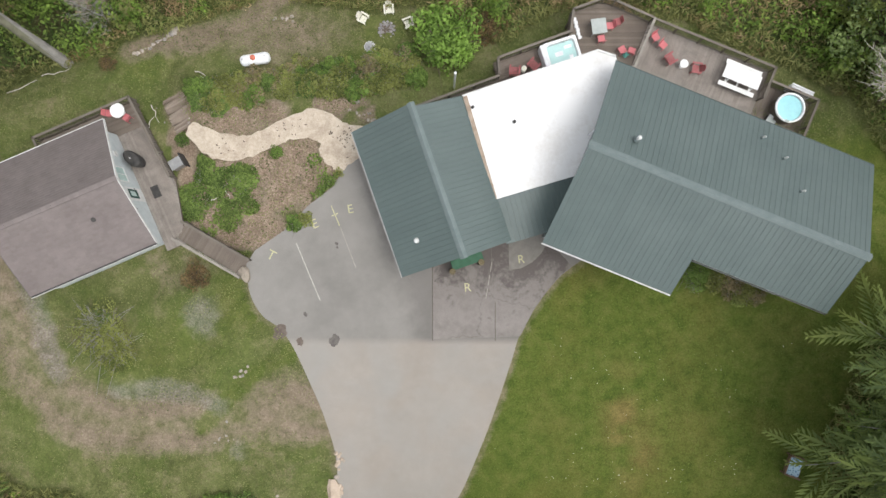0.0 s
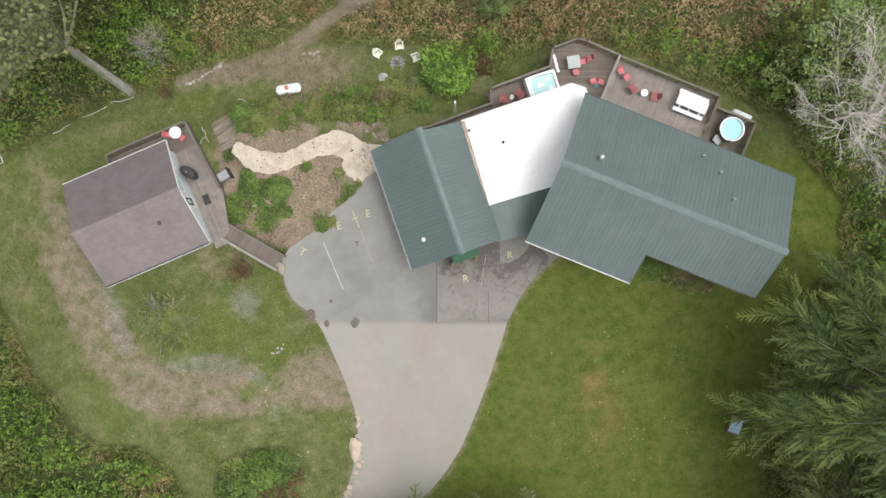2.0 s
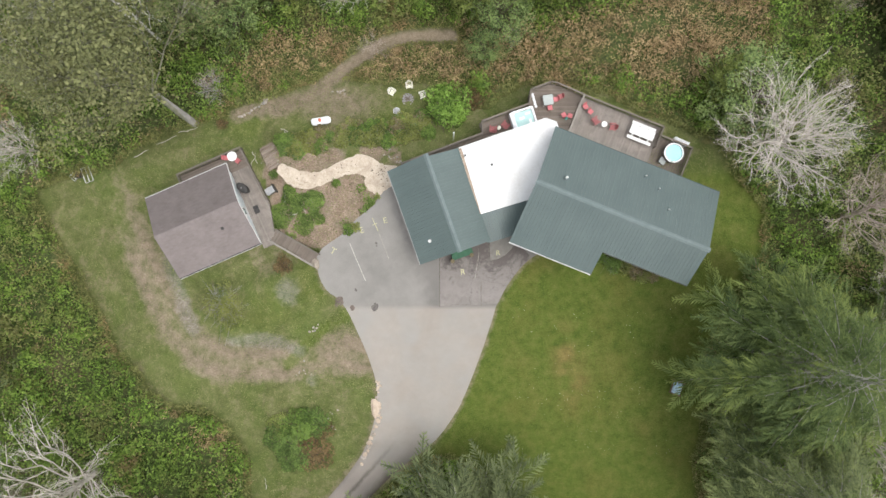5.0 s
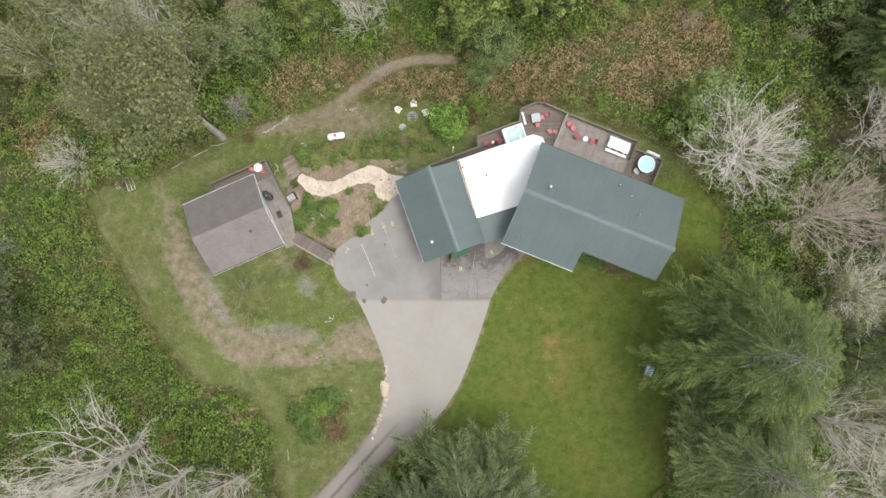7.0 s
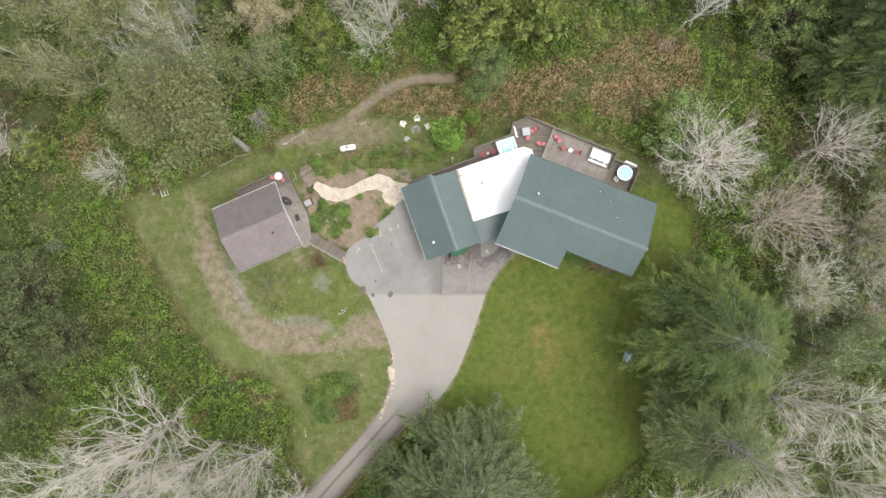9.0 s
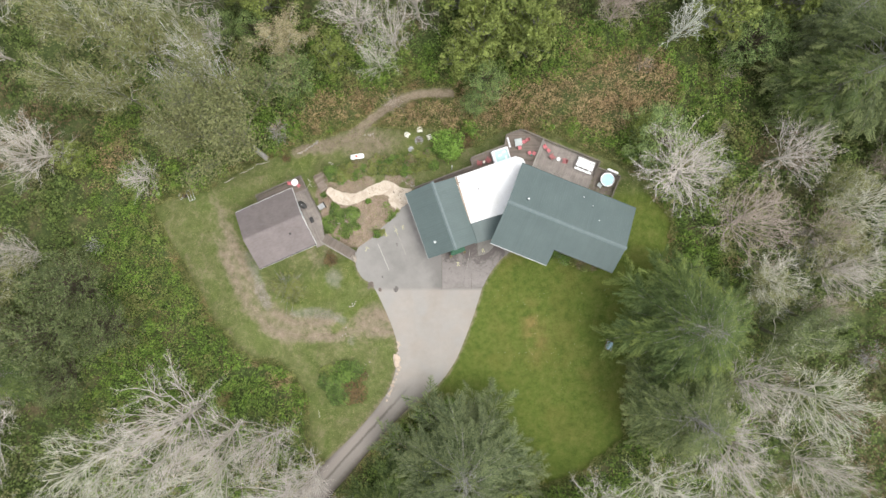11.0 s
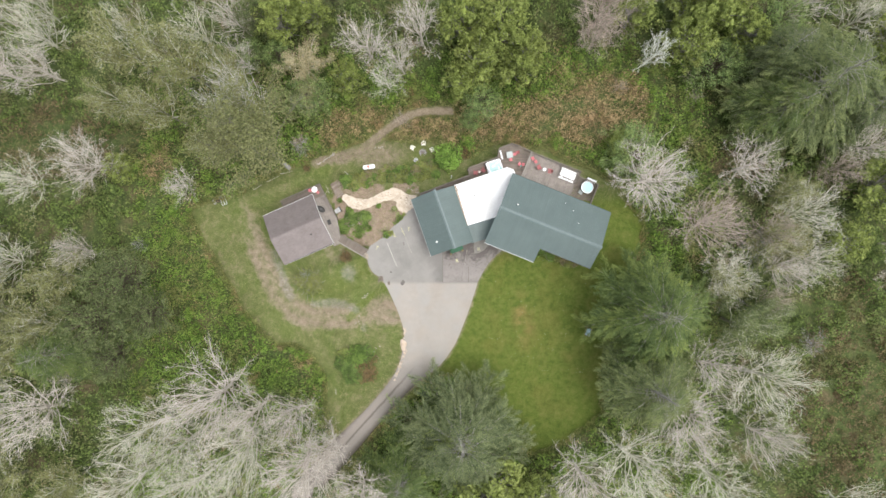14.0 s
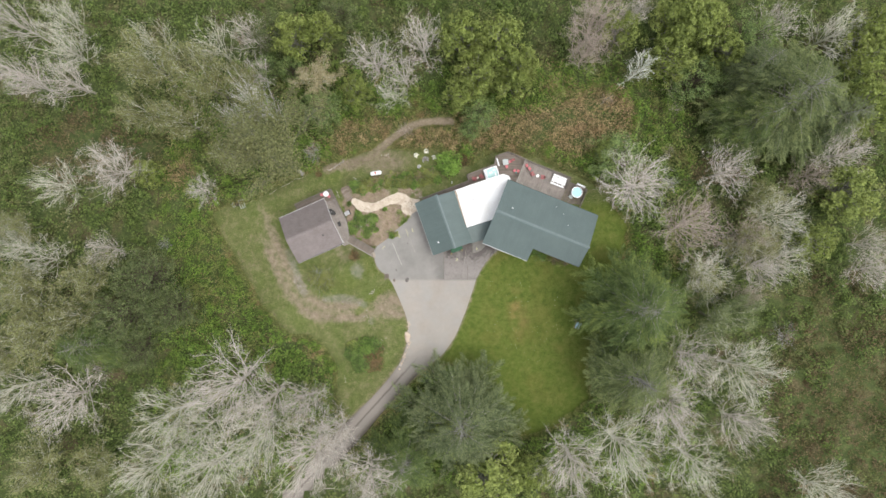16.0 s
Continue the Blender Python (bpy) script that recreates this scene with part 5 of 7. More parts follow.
# propane tank
tx, ty = -12.37, 12.5
tz = gz(tx, ty)
tank = thing("gas_tank", pose(tx, ty, tz, 0, 0, 9), "white horizontal propane tank with a red valve dome", "gas tank")
prof = [(0.02, -1.0), (0.18, -0.97), (0.31, -0.88), (0.37, -0.72), (0.375, 0.72), (0.31, 0.88), (0.18, 0.97), (0.02, 1.0)]
part("vessel", lathe(prof, 24), SHELL, tank, "white painted steel vessel", pose(0, 0, 0.6, 0, 90))
part("valve_dome", lathe([(0.17, 0.9), (0.17, 1.05), (0.12, 1.1), (0.02, 1.11)], 16), simple("orange_red_paint", (0.50, 0.13, 0.08), (0.62, 0.20, 0.13), 0.5), tank, "orange-red dome", pose(-0.05, 0, 0))
for x in (-0.6, 0.6):
    part("foot", boxes((x - 0.12, x + 0.12, -0.3, 0.3, -0.1, 0.32), bevel=0.01), STONE, tank, "concrete block foot")
for x in (-0.75, 0.72):
    part("lifting_lug", boxes((x - 0.04, x + 0.04, -0.02, 0.02, 0.96, 1.05)), STEEL, tank)

# white pole behind the house
pole = thing("white_pole", pose(0.74, 10.62, gz(0.74, 10.62)), "slim white pole standing in the grass", "pole")
part("shaft", lathe([(0.07, -0.3), (0.07, 3.2)], 12), SHELL, pole)
part("pole_cap", lathe([(0.085, 3.2), (0.085, 3.25), (0.01, 3.29)], 10), SHELL, pole)
pipe = thing("vent_stack", pose(8.6, 6.75, 3.12), "white plastic vent pipe against the tall wing", "vent pipe")
part("shaft", lathe([(0.05, 0), (0.05, 1.5)], 10), SHELL, pipe)
part("elbow", lathe([(0.06, 1.5), (0.07, 1.6), (0.03, 1.66)], 10), SHELL, pipe)

# porch front: green platform with two log posts
GREENPAINT = simple("porch_green", (0.025, 0.085, 0.045), (0.05, 0.135, 0.078), 0.6, 0.5)
por = thing("porch_bench", pose(1.45, -0.45, 0.045, 0, 0, 19.2), "green painted porch box between two log posts", "porch box")
part("box_top", boxes((-1.05, 1.0, -0.6, 0.62, 0.75, 0.8), bevel=0.01), GREENPAINT, por)
part("box_side", boxes((-1.0, 0.95, -0.55, 0.58, 0.0, 0.75)), GREENPAINT, por)
k = Mat("cut_log", 0.9)
tc = k.n.new("ShaderNodeTexCoord").outputs["Object"]
wv = k.node("ShaderNodeTexWave", Scale=5.0, Distortion=0.6)
wv.wave_type, wv.rings_direction = "RINGS", "Z"
k.l.new(tc, wv.inputs["Vector"])
CUTLOG = k.done(k.ramp(wv.outputs["Fac"], (0.2, (0.10, 0.08, 0.045)), (0.8, (0.21, 0.175, 0.105))))
for x, y in ((0.6, -1.42), (2.42, -0.83)):
    lg = thing("log_post", pose(x, y, 0.045), "short round log post with ringed cut top", "log post", "log posts")
    part("log", lathe([(0.22, 0.0), (0.21, 0.4), (0.205, 0.82)], 18), POSTWOOD, lg, "brown bark")
    part("cut_top", lathe([(0.20, 0.821), (0.195, 0.835)], 18), CUTLOG, lg, "yellowish cut wood")

# swing bench with a blue patterned cushion at the lawn's edge
k = Mat("blue_print_fabric", 0.9)
vo = k.node("ShaderNodeTexVoronoi", Scale=7.0)
k.l.new(k.place(), vo.inputs["Vector"])
FABRIC = k.done(k.ramp(vo.outputs["Distance"], (0.25, (0.09, 0.22, 0.36)), (0.42, (0.42, 0.58, 0.68))))
BROWNWOOD = simple("brown_stained_wood", (0.12, 0.075, 0.05), (0.22, 0.14, 0.10), 0.7, 0.3)
sx, sy = 21.95, -13.6
sw = thing("garden_bench", pose(sx, sy, gz(sx, sy), 0, 0, 160), "brown wooden garden bench with a blue patterned cushion", "bench")
part("seat", boxes((-0.62, 0.62, -0.5, 0.5, 0.36, 0.42), bevel=0.01), BROWNWOOD, sw, m=pose(0, 0, 0, 0, 0, 90))
part("cushion", boxes((-0.58, 0.58, -0.46, 0.40, 0.425, 0.56), bevel=0.05), FABRIC, sw, "blue and white printed cushion", m=pose(0, 0, 0, 0, 0, 90))
part("backrest", boxes((-0.62, 0.62, 0.0, 0.07, 0.0, 0.55), bevel=0.01), BROWNWOOD, sw, m=pose(0, 0, 0.42, 0, 0, -90) @ pose(0, 0.5, 0, -20))
for x in (-0.55, 0.55):
    part("armrest", boxes((-0.06, 0.06, -0.5, 0.5, 0.62, 0.66), bevel=0.01), BROWNWOOD, sw, m=pose(0, x * 1.12, 0, 0, 0, 90))
    for y in (-0.42, 0.42):
        part("leg", boxes((-0.045, 0.045, -0.045, 0.045, 0.0, 0.62)), BROWNWOOD, sw, m=pose(y, x * 1.12, 0))

# metal frames left in the far grass
for x, y, a, w, h in ((-35.6, 7.3, 20, 0.8, 1.5), (-37.1, 7.1, 50, 0.5, 0.7)):
    fr = thing("metal_frame", pose(x, y, gz(x, y) + 0.05, 0, 0, a), "rusty pale metal bed frame lying in the grass", "metal frame", "scrap frames")
    for yy in (-h / 2, h / 2, 0):
        part("bar", boxes((-w / 2, w / 2, yy - 0.03, yy + 0.03, 0.1, 0.16)), STEEL, fr)
    for xx in (-w / 2, w / 2, 0):
        part("rail", boxes((xx - 0.03, xx + 0.03, -h / 2, h / 2, 0.16, 0.22)), TRIM, fr)
    for xx in (-w / 2, w / 2):
        for yy in (-h / 2, h / 2):
            part("leg", boxes((xx - 0.02, xx + 0.02, yy - 0.02, yy + 0.02, -0.2, 0.16)), STEEL, fr)
crate = thing("dark_tub", pose(-36.4, 7.25, gz(-36.4, 7.25)), "dark plastic tub in the grass", "tub")
part("tub_body", lathe([(0.28, 0.0), (0.33, 0.4), (0.35, 0.42), (0.3, 0.4), (0.26, 0.08)], 16), DARK, crate)


def stick(x, y, ln, turn, r=0.04, mat=None, label="bleached fallen branch lying in the grass"):
    rng = random.Random(int(abs(x * 100)))
    bm = bmesh.new()
    pts = [Vector((ln * (i / 5 - 0.5), rng.uniform(-0.1, 0.1), 0.05 + rng.uniform(0, 0.04))) for i in range(6)]
    tube(bm, pts, [r * (1 - 0.12 * i) for i in range(6)], 5)
    ob = part("fallen_branch", bm, mat or STICKWOOD, m=pose(x, y, gz(x, y) + 0.02, 0, 0, turn))
    return tagged(ob, label, "branch", "fallen branches")


STICKWOOD = simple("bleached_wood", (0.40, 0.37, 0.32), (0.62, 0.58, 0.52), 0.9, 0.3)
for x, y, ln, a in ((-27.6, 10.6, 2.2, 25), (-30.0, 9.3, 1.6, 30), (-25.6, 11.7, 2.0, 18), (-15.9, 11.5, 1.1, -35), (-15.7, 11.2, 0.8, -50), (-18.9, 8.9, 1.3, -65), (-19.2, 8.3, 0.9, 70), (-22.9, 13.5, 1.4, 15), (-19.9, -22.5, 1.6, 88), (-17.6, -22.8, 1.2, 95), (-14.6, 3.4, 1.0, 30), (-13.9, 3.6, 0.8, -60)):
    stick(x, y, ln, a)

# timber steps down from the path
STEPWOOD = pieces("worn_step_wood", ((0.21, 0.165, 0.13), (0.30, 0.245, 0.195), (0.36, 0.30, 0.245)), 0.9, 0.5)
for i in range(9):
    f = i / 8
    x, y = -16.6 - 1.15 * f, 7.95 + 2.0 * f
    s = thing("garden_step", pose(x, y, min(gz(x, y), -0.1) + 0.05, 0, 0, 30 + 4 * math.sin(i * 2.1)), "weathered log step set into the slope", "step", "garden steps")
    part("log", lathe([(0.08, -0.85), (0.09, 0.0), (0.075, 0.8)], 9), STEPWOOD, s, m=pose(0, 0, 0.03, 0, 90))
    part("tread_board", boxes((-0.78, 0.76, 0.07, 0.19, -0.03, 0.03)), STEPWOOD, s)

# ---- plants ----
def leafy(name, dark, light, dry=None, share=0.0, rough=0.6, other=None, shoot=None):
    """Foliage: tone by leaf and by patch; shoot: the colour of the young tips."""
    k = Mat(name, rough, spec=0.25)
    a, b = k.noise(1.2, 4), k.noise(6.0, 3)
    f = k.math("ADD", k.math("MULTIPLY", k.island(), 0.28), k.math("MULTIPLY", a, 0.72))
    col = k.ramp(f, (0.34, tuple(c * 0.75 for c in dark)), (0.5, tuple((c + d) / 2 for c, d in zip(dark, light))), (0.68, tuple(c * 1.15 for c in light)))
    col = k.mix(k.ramp(b, (0.48, 0.0), (0.75, 0.35)), col, tuple(c * q for c, q in zip(light, (0.9, 0.78, 0.85))))
    if other:
        tone_ = k.ramp(f, (0.3, tuple(c * 0.55 for c in other)), (0.72, tuple(c * 1.1 for c in other)))
        col = k.mix(k.ramp(k.noise(4.5, 4, 0.6, 0.4), (0.5, 0.0), (0.62, 0.85)), col, tone_)
    if shoot:
        col = k.mix(k.ramp(k.attr("tip")[0], (0.35, 0.0), (0.95, 0.9)), col, k.ramp(f, (0.3, tuple(c * 0.75 for c in shoot)), (0.7, tuple(c * 1.15 for c in shoot))))
    if dry:
        col = k.mix(k.ramp(k.noise(3.5, 5, 0.65), (0.62 - share, 0.0), (0.72 - share, 1.0)), col, k.ramp(k.island(), (0.0, tuple(c * 0.6 for c in dry)), (1.0, tuple(c * 1.25 for c in dry))))
    m_ = k.done(col)
    thin = k.node("ShaderNodeBsdfTranslucent")
    k.l.new(col, thin.inputs["Color"])
    both = k.node("ShaderNodeMixShader", Fac=0.5 if shoot else 0.42)
    k.l.new(k.b.outputs[0], both.inputs[1])
    k.l.new(thin.outputs[0], both.inputs[2])
    k.l.new(both.outputs[0], k.n["Material Output"].inputs["Surface"])
    return m_


LEAF_GREEN = leafy("thicket_leaves", (0.105, 0.182, 0.035), (0.275, 0.405, 0.078), (0.36, 0.28, 0.135), 0.03, other=(0.31, 0.305, 0.12))
LEAF_SHRUB = leafy("garden_leaves", (0.070, 0.128, 0.030), (0.205, 0.30, 0.078))
LEAF_FRESH = leafy("spring_leaves", (0.13, 0.225, 0.042), (0.31, 0.475, 0.10))
LEAF_BRIGHT = leafy("fresh_leaves", (0.086, 0.15, 0.030), (0.215, 0.325, 0.072))
LEAF_OLIVE = leafy("olive_leaves", (0.14, 0.18, 0.047), (0.355, 0.415, 0.122))
LEAF_DARK = leafy("dark_leaves", (0.115, 0.18, 0.066), (0.325, 0.415, 0.15))
LEAF_DULL = leafy("dull_evergreen_leaves", (0.105, 0.135, 0.06), (0.235, 0.28, 0.115))
LEAF_MOSS = leafy("mossy_buds", (0.135, 0.147, 0.06), (0.315, 0.325, 0.142))
LEAF_WOOD = leafy("understorey_leaves", (0.085, 0.13, 0.036), (0.215, 0.285, 0.078), (0.28, 0.225, 0.135), 0.02, other=(0.26, 0.255, 0.115))
LEAF_DRY = leafy("dead_fern", (0.25, 0.185, 0.095), (0.60, 0.45, 0.255))
LEAF_BRACKEN = leafy("bracken_leaves", (0.115, 0.09, 0.046), (0.27, 0.205, 0.115), other=(0.20, 0.22, 0.075))
LEAF_RUST = leafy("rust_leaves", (0.12, 0.088, 0.042), (0.27, 0.19, 0.088))
NEEDLE = leafy("fir_needles", (0.096, 0.145, 0.052), (0.185, 0.242, 0.08), shoot=(0.265, 0.318, 0.08))
NEEDLE_DEEP = leafy("deep_fir_needles", (0.115, 0.15, 0.066), (0.23, 0.272, 0.112), shoot=(0.29, 0.33, 0.12))
NEEDLE_BLUE = leafy("blue_fir_needles", (0.112, 0.145, 0.07), (0.22, 0.26, 0.118), shoot=(0.225, 0.262, 0.125))
BARK_PALE = simple("alder_bark", (0.38, 0.34, 0.29), (0.64, 0.59, 0.52), 0.85, 0.6)
BARK_CREAM = simple("mossy_cream_bark", (0.39, 0.375, 0.295), (0.64, 0.62, 0.505), 0.85, 0.6)
BARK_WHITE = simple("bleached_bark", (0.46, 0.435, 0.40), (0.72, 0.69, 0.64), 0.85, 0.6)
BARK_TAN = simple("tan_bark", (0.29, 0.235, 0.19), (0.48, 0.41, 0.34), 0.85, 0.6)
BARK_GREY = simple("grey_bark", (0.20, 0.19, 0.17), (0.38, 0.36, 0.33), 0.9, 0.6)
BARK_MOSS = simple("mossy_bark", (0.13, 0.13, 0.085), (0.27, 0.26, 0.19), 0.9, 0.6)
BARK_TWIG = simple("twig_bark", (0.27, 0.255, 0.24), (0.46, 0.44, 0.42), 0.9, 0.6)
BARK_DARK = simple("brown_bark", (0.09, 0.07, 0.05), (0.18, 0.145, 0.11), 0.95, 0.4)
LICHEN_BARK = simple("lichen_bark", (0.52, 0.53, 0.44), (0.78, 0.79, 0.70), 0.9, 0.3)


class Wood:
    """Gathers tapered three-sided limbs into one mesh."""

    def __init__(self):
        self.v, self.f = [], []

    def limb(self, pts, r0, r1, sides=3):
        n = len(pts)
        start = len(self.v)
        for i, p in enumerate(pts):
            d = pts[min(i + 1, n - 1)] - pts[max(i - 1, 0)]
            d = d / (np.linalg.norm(d) + 1e-9)
            a = np.cross(d, (0.31, 0.2, 0.93) if abs(d[2]) < 0.8 else (1.0, 0.1, 0))
            a /= np.linalg.norm(a) + 1e-9
            b = np.cross(d, a)
            r = r0 + (r1 - r0) * i / (n - 1)
            for s in range(sides):
                t = 2 * math.pi * s / sides
                self.v.append(p + r * (math.cos(t) * a + math.sin(t) * b))
        for i in range(n - 1):
            o = start + i * sides
            for s in range(sides):
                t = (s + 1) % sides
                self.f.append((o + s, o + t, o + sides + t, o + sides + s))

    def twig(self, p, q, w, side):
        i = len(self.v)
        self.v += [p - side * w, p + side * w, q + side * w * 0.5, q - side * w * 0.5]
        self.f.append((i, i + 1, i + 2, i + 3))

    def joined(self, other):
        n = len(self.v)
        self.v += other.v
        self.f += [tuple(i + n for i in q) for q in other.f]
        return self

    def mesh(self, name, material):
        return mesh_of(name, np.array(self.v), np.array(self.f), material)


def curve_pts(p, d, length, rng, n=3, bend=0.25, rise=0.0):
    out, d = [p], d / np.linalg.norm(d)
    for _ in range(n):
        d = d + rng.normal(0, bend, 3) + (0, 0, rise)
        d /= np.linalg.norm(d)
        out.append(out[-1] + d * length / n)
    return out, d


def turned(d, rng, spread):
    e = d + rng.normal(0, spread, 3)
    return e / np.linalg.norm(e)


def leaves_mesh(name, centres, ups, size, rng, material, long=1.6):
    """One folded leaf at each centre, facing roughly along ups."""
    n = len(centres)
    up = ups + rng.normal(0, 0.45, (n, 3))
    up /= np.linalg.norm(up, axis=1)[:, None]
    a = np.cross(up, rng.normal(0, 1, (n, 3)))
    a /= np.linalg.norm(a, axis=1)[:, None] + 1e-9
    b = np.cross(up, a)
    s = size * rng.uniform(0.6, 1.35, (n, 1))
    v = np.stack([centres - a * s * long / 2, centres + b * s * 0.5 + up * s * 0.12, centres + a * s * long / 2, centres - b * s * 0.5 + up * s * 0.12], 1).reshape(-1, 3)
    return mesh_of(name, v, np.arange(4 * n).reshape(n, 4), material)


def bare_crown(seed, limbs=26, forks=6, sides=5, twigs=5, trunk_r=0.018, wild=0.6, shoots=0.26, low=0.25):
    """A leafless crown for a tree 1 high with radius about 0.45: trunk, branches and twig ends.

    Limbs leave the trunk outwards, bend up and fan out to a dome; forks and twigs strive upwards and outwards."""
    rng = np.random.default_rng(seed)
    trunk, wood, ends = Wood(), Wood(), []
    tp, _ = curve_pts(np.array([0, 0, -0.03]), np.array([0, 0, 1.0]), 0.62, rng, 7, 0.05)
    trunk.limb(tp, trunk_r, trunk_r * 0.3, 7)
    for i in range(limbs):
        u = (i + 0.5) / limbs
        az = i * 2.4 + rng.normal(0, 0.35) * wild
        rho = 0.40 * math.sqrt(u) * (1 + wild * rng.uniform(-0.35, 0.12))
        f = np.clip(0.95 - 0.75 * u + rng.normal(0, 0.1), low, 1.0) * 7
        p = tp[int(min(f, 6))] + (tp[int(min(f, 6)) + 1] - tp[int(min(f, 6))]) * (f - int(min(f, 6)))
        tip = np.array([rho * math.cos(az), rho * math.sin(az), 0.95 - 0.4 * u ** 1.4 + rng.normal(0, 0.06) * wild])
        bent = p + (tip - p) * (0.6, 0.6, 0.42) + rng.normal(0, 0.035, 3) * (1, 1, 0.6) * wild
        lp = [p * (1 - t) ** 2 + bent * 2 * t * (1 - t) + tip * t * t + rng.normal(0, 0.009, 3) * (t > 0) for t in (0, 0.2, 0.4, 0.6, 0.8, 1.0)]
        r = trunk_r * 0.26 * rng.uniform(0.75, 1.2)
        wood.limb(lp, r, r * 0.3, 4)
        out = np.array([math.cos(az), math.sin(az), 0.0])
        for s in range(forks):
            g = 0.25 + 0.75 * (s + rng.random()) / forks
            jj = min(int(g * 5), 4)
            q = lp[jj] + (lp[jj + 1] - lp[jj]) * (g * 5 - jj)
            along = lp[jj + 1] - lp[jj]
            along /= np.linalg.norm(along) + 1e-9
            fd = along * 0.7 + out * 0.2 + (0, 0, 0.08) + rng.normal(0, 0.42, 3) * (1, 1, 0.6)
            fl = (0.205 - 0.075 * g) * rng.uniform(0.65, 1.3)
            fp, _ = curve_pts(q, fd, fl, rng, 3, 0.2, 0.04)
            fr = r * (0.66 - 0.25 * g)
            wood.limb(fp, fr, fr * 0.35)
            for k_ in range(sides):
                h = 0.15 + 0.85 * (k_ + rng.random()) / sides
                jj = min(int(h * 3), 2)
                a = fp[jj] + (fp[jj + 1] - fp[jj]) * (h * 3 - jj)
                d = fp[jj + 1] - fp[jj]
                d /= np.linalg.norm(d) + 1e-9
                sd = turned(d + (0, 0, 0.06), rng, 0.46)
                sl = fl * (0.62 - 0.3 * h) * rng.uniform(0.7, 1.3)
                e = a + sd * sl
                side = np.cross(sd, (rng.normal(0, 0.3), rng.normal(0, 0.3), 1.0))
                wood.twig(a, e, fr * shoots, side / (np.linalg.norm(side) + 1e-9))
                for t in range(twigs):
                    v = (t + rng.random()) / twigs
                    w = a + sd * sl * v
                    e = w + turned(sd + (0, 0, 0.06), rng, 0.5) * sl * rng.uniform(0.35, 0.8)
                    side = np.cross(e - w, (rng.normal(0, 0.3), rng.normal(0, 0.3), 1.0))
                    wood.twig(w, e, fr * 0.18, side / (np.linalg.norm(side) + 1e-9))
                    ends.append(e)
    return trunk, wood, np.array(ends)


def stand(x, y, h, r, seed, ratio):
    """The pose of a tree mesh 1 high and ratio wide (radius) as a tree h high with radius r."""
    rng = random.Random(seed)
    return pose(x, y, gz(x, y) - 0.1, rng.uniform(-4, 4), rng.uniform(-4, 4), rng.uniform(0, 360)) @ Matrix.Diagonal((r / ratio, r / ratio, h, 1))


def grow(rows, makers, name, label, group, ratio, seed):
    """Plants copies of some mother trees at (x, y, height, radius)."""
    for i, (x, y, h, r) in enumerate(rows):
        meshes = makers[i % len(makers)]
        m = stand(x, y, h, r, seed + i, ratio)
        t = thing(name, Matrix.LocRotScale(m.translation, m.to_quaternion(), None), label, "tree", group)
        for nm, me in meshes:
            o = new(nm, me)
            o.parent = t
            o.scale = m.to_scale()


def alder_meshes(seed, bark, limbs=26, trunk_r=0.018, wild=0.6):
    tr, wd, _ = bare_crown(seed, limbs, trunk_r=trunk_r, wild=wild)
    return [("trunk", tr.mesh("trunk", bark)), ("crown", wd.mesh("crown", bark))]


def budding_meshes(seed, bark, leaf, per=5, size=0.0125, jitter=0.026, limbs=12, sub_=5, sides=5, twigs=3, trunk_r=0.026, twig_bark=None, shoots=0.5):
    """A round crown hazed over with small buds and moss, pale twigs showing through."""
    tr, wd, ends = bare_crown(seed, limbs, sub_, sides, twigs, trunk_r, 1.0, shoots, 0.6)
    rng = np.random.default_rng(seed + 5)
    c = np.repeat(ends, per, 0) + rng.normal(0, jitter, (len(ends) * per, 3))
    up = np.tile((0, 0, 1.0), (len(c), 1)) + (c - (0, 0, 0.5)) * 0.8
    return [("trunk", tr.mesh("trunk", bark)), ("twig_crown", wd.mesh("twig_crown", twig_bark or BARK_CREAM)), ("crown", leaves_mesh("crown", c, up, size, rng, leaf))]


def broadleaf_meshes(seed, bark, leaf, clumps=95, per=50, size=0.024):
    """A full crown of leaf clumps, uneven, with gaps."""
    rng = np.random.default_rng(seed)
    tr, wd = Wood(), Wood()
    tp, _ = curve_pts(np.array([0, 0, -0.03]), np.array([0, 0, 1.0]), 0.75, rng, 5, 0.06)
    tr.limb(tp, 0.024, 0.008, 6)
    cs, us = [], []
    for i in range(clumps):
        z = 0.28 + 0.64 * rng.random() ** 0.8
        rad = 0.44 * math.sqrt(max(0.05, 1 - ((z - 0.5) / 0.52) ** 2)) * math.sqrt(rng.random()) * rng.uniform(0.85, 1.2)
        az = i * 2.4 + rng.normal(0, 0.5)
        c = np.array([rad * math.cos(az), rad * math.sin(az), z])
        base = tp[min(4, int(5 * max(0.2, z - 0.25)))]
        wd.limb([base, (base + c) / 2 + (0, 0, 0.02), c], 0.009, 0.003, 3)
        s = rng.uniform(0.045, 0.1)
        d = rng.normal(0, 1, (per, 3))
        d /= np.linalg.norm(d, axis=1)[:, None]
        d[:, 2] = np.abs(d[:, 2]) * 0.9 - 0.15
        cs.append(c + d * s * rng.uniform(0.75, 1.1, (per, 1)) * (1.15, 1.15, 0.75))
        us.append(d + (0, 0, 0.5))
    return [("trunk", tr.joined(wd).mesh("trunk", bark)), ("crown", leaves_mesh("crown", np.concatenate(cs), np.concatenate(us), size, rng, leaf))]


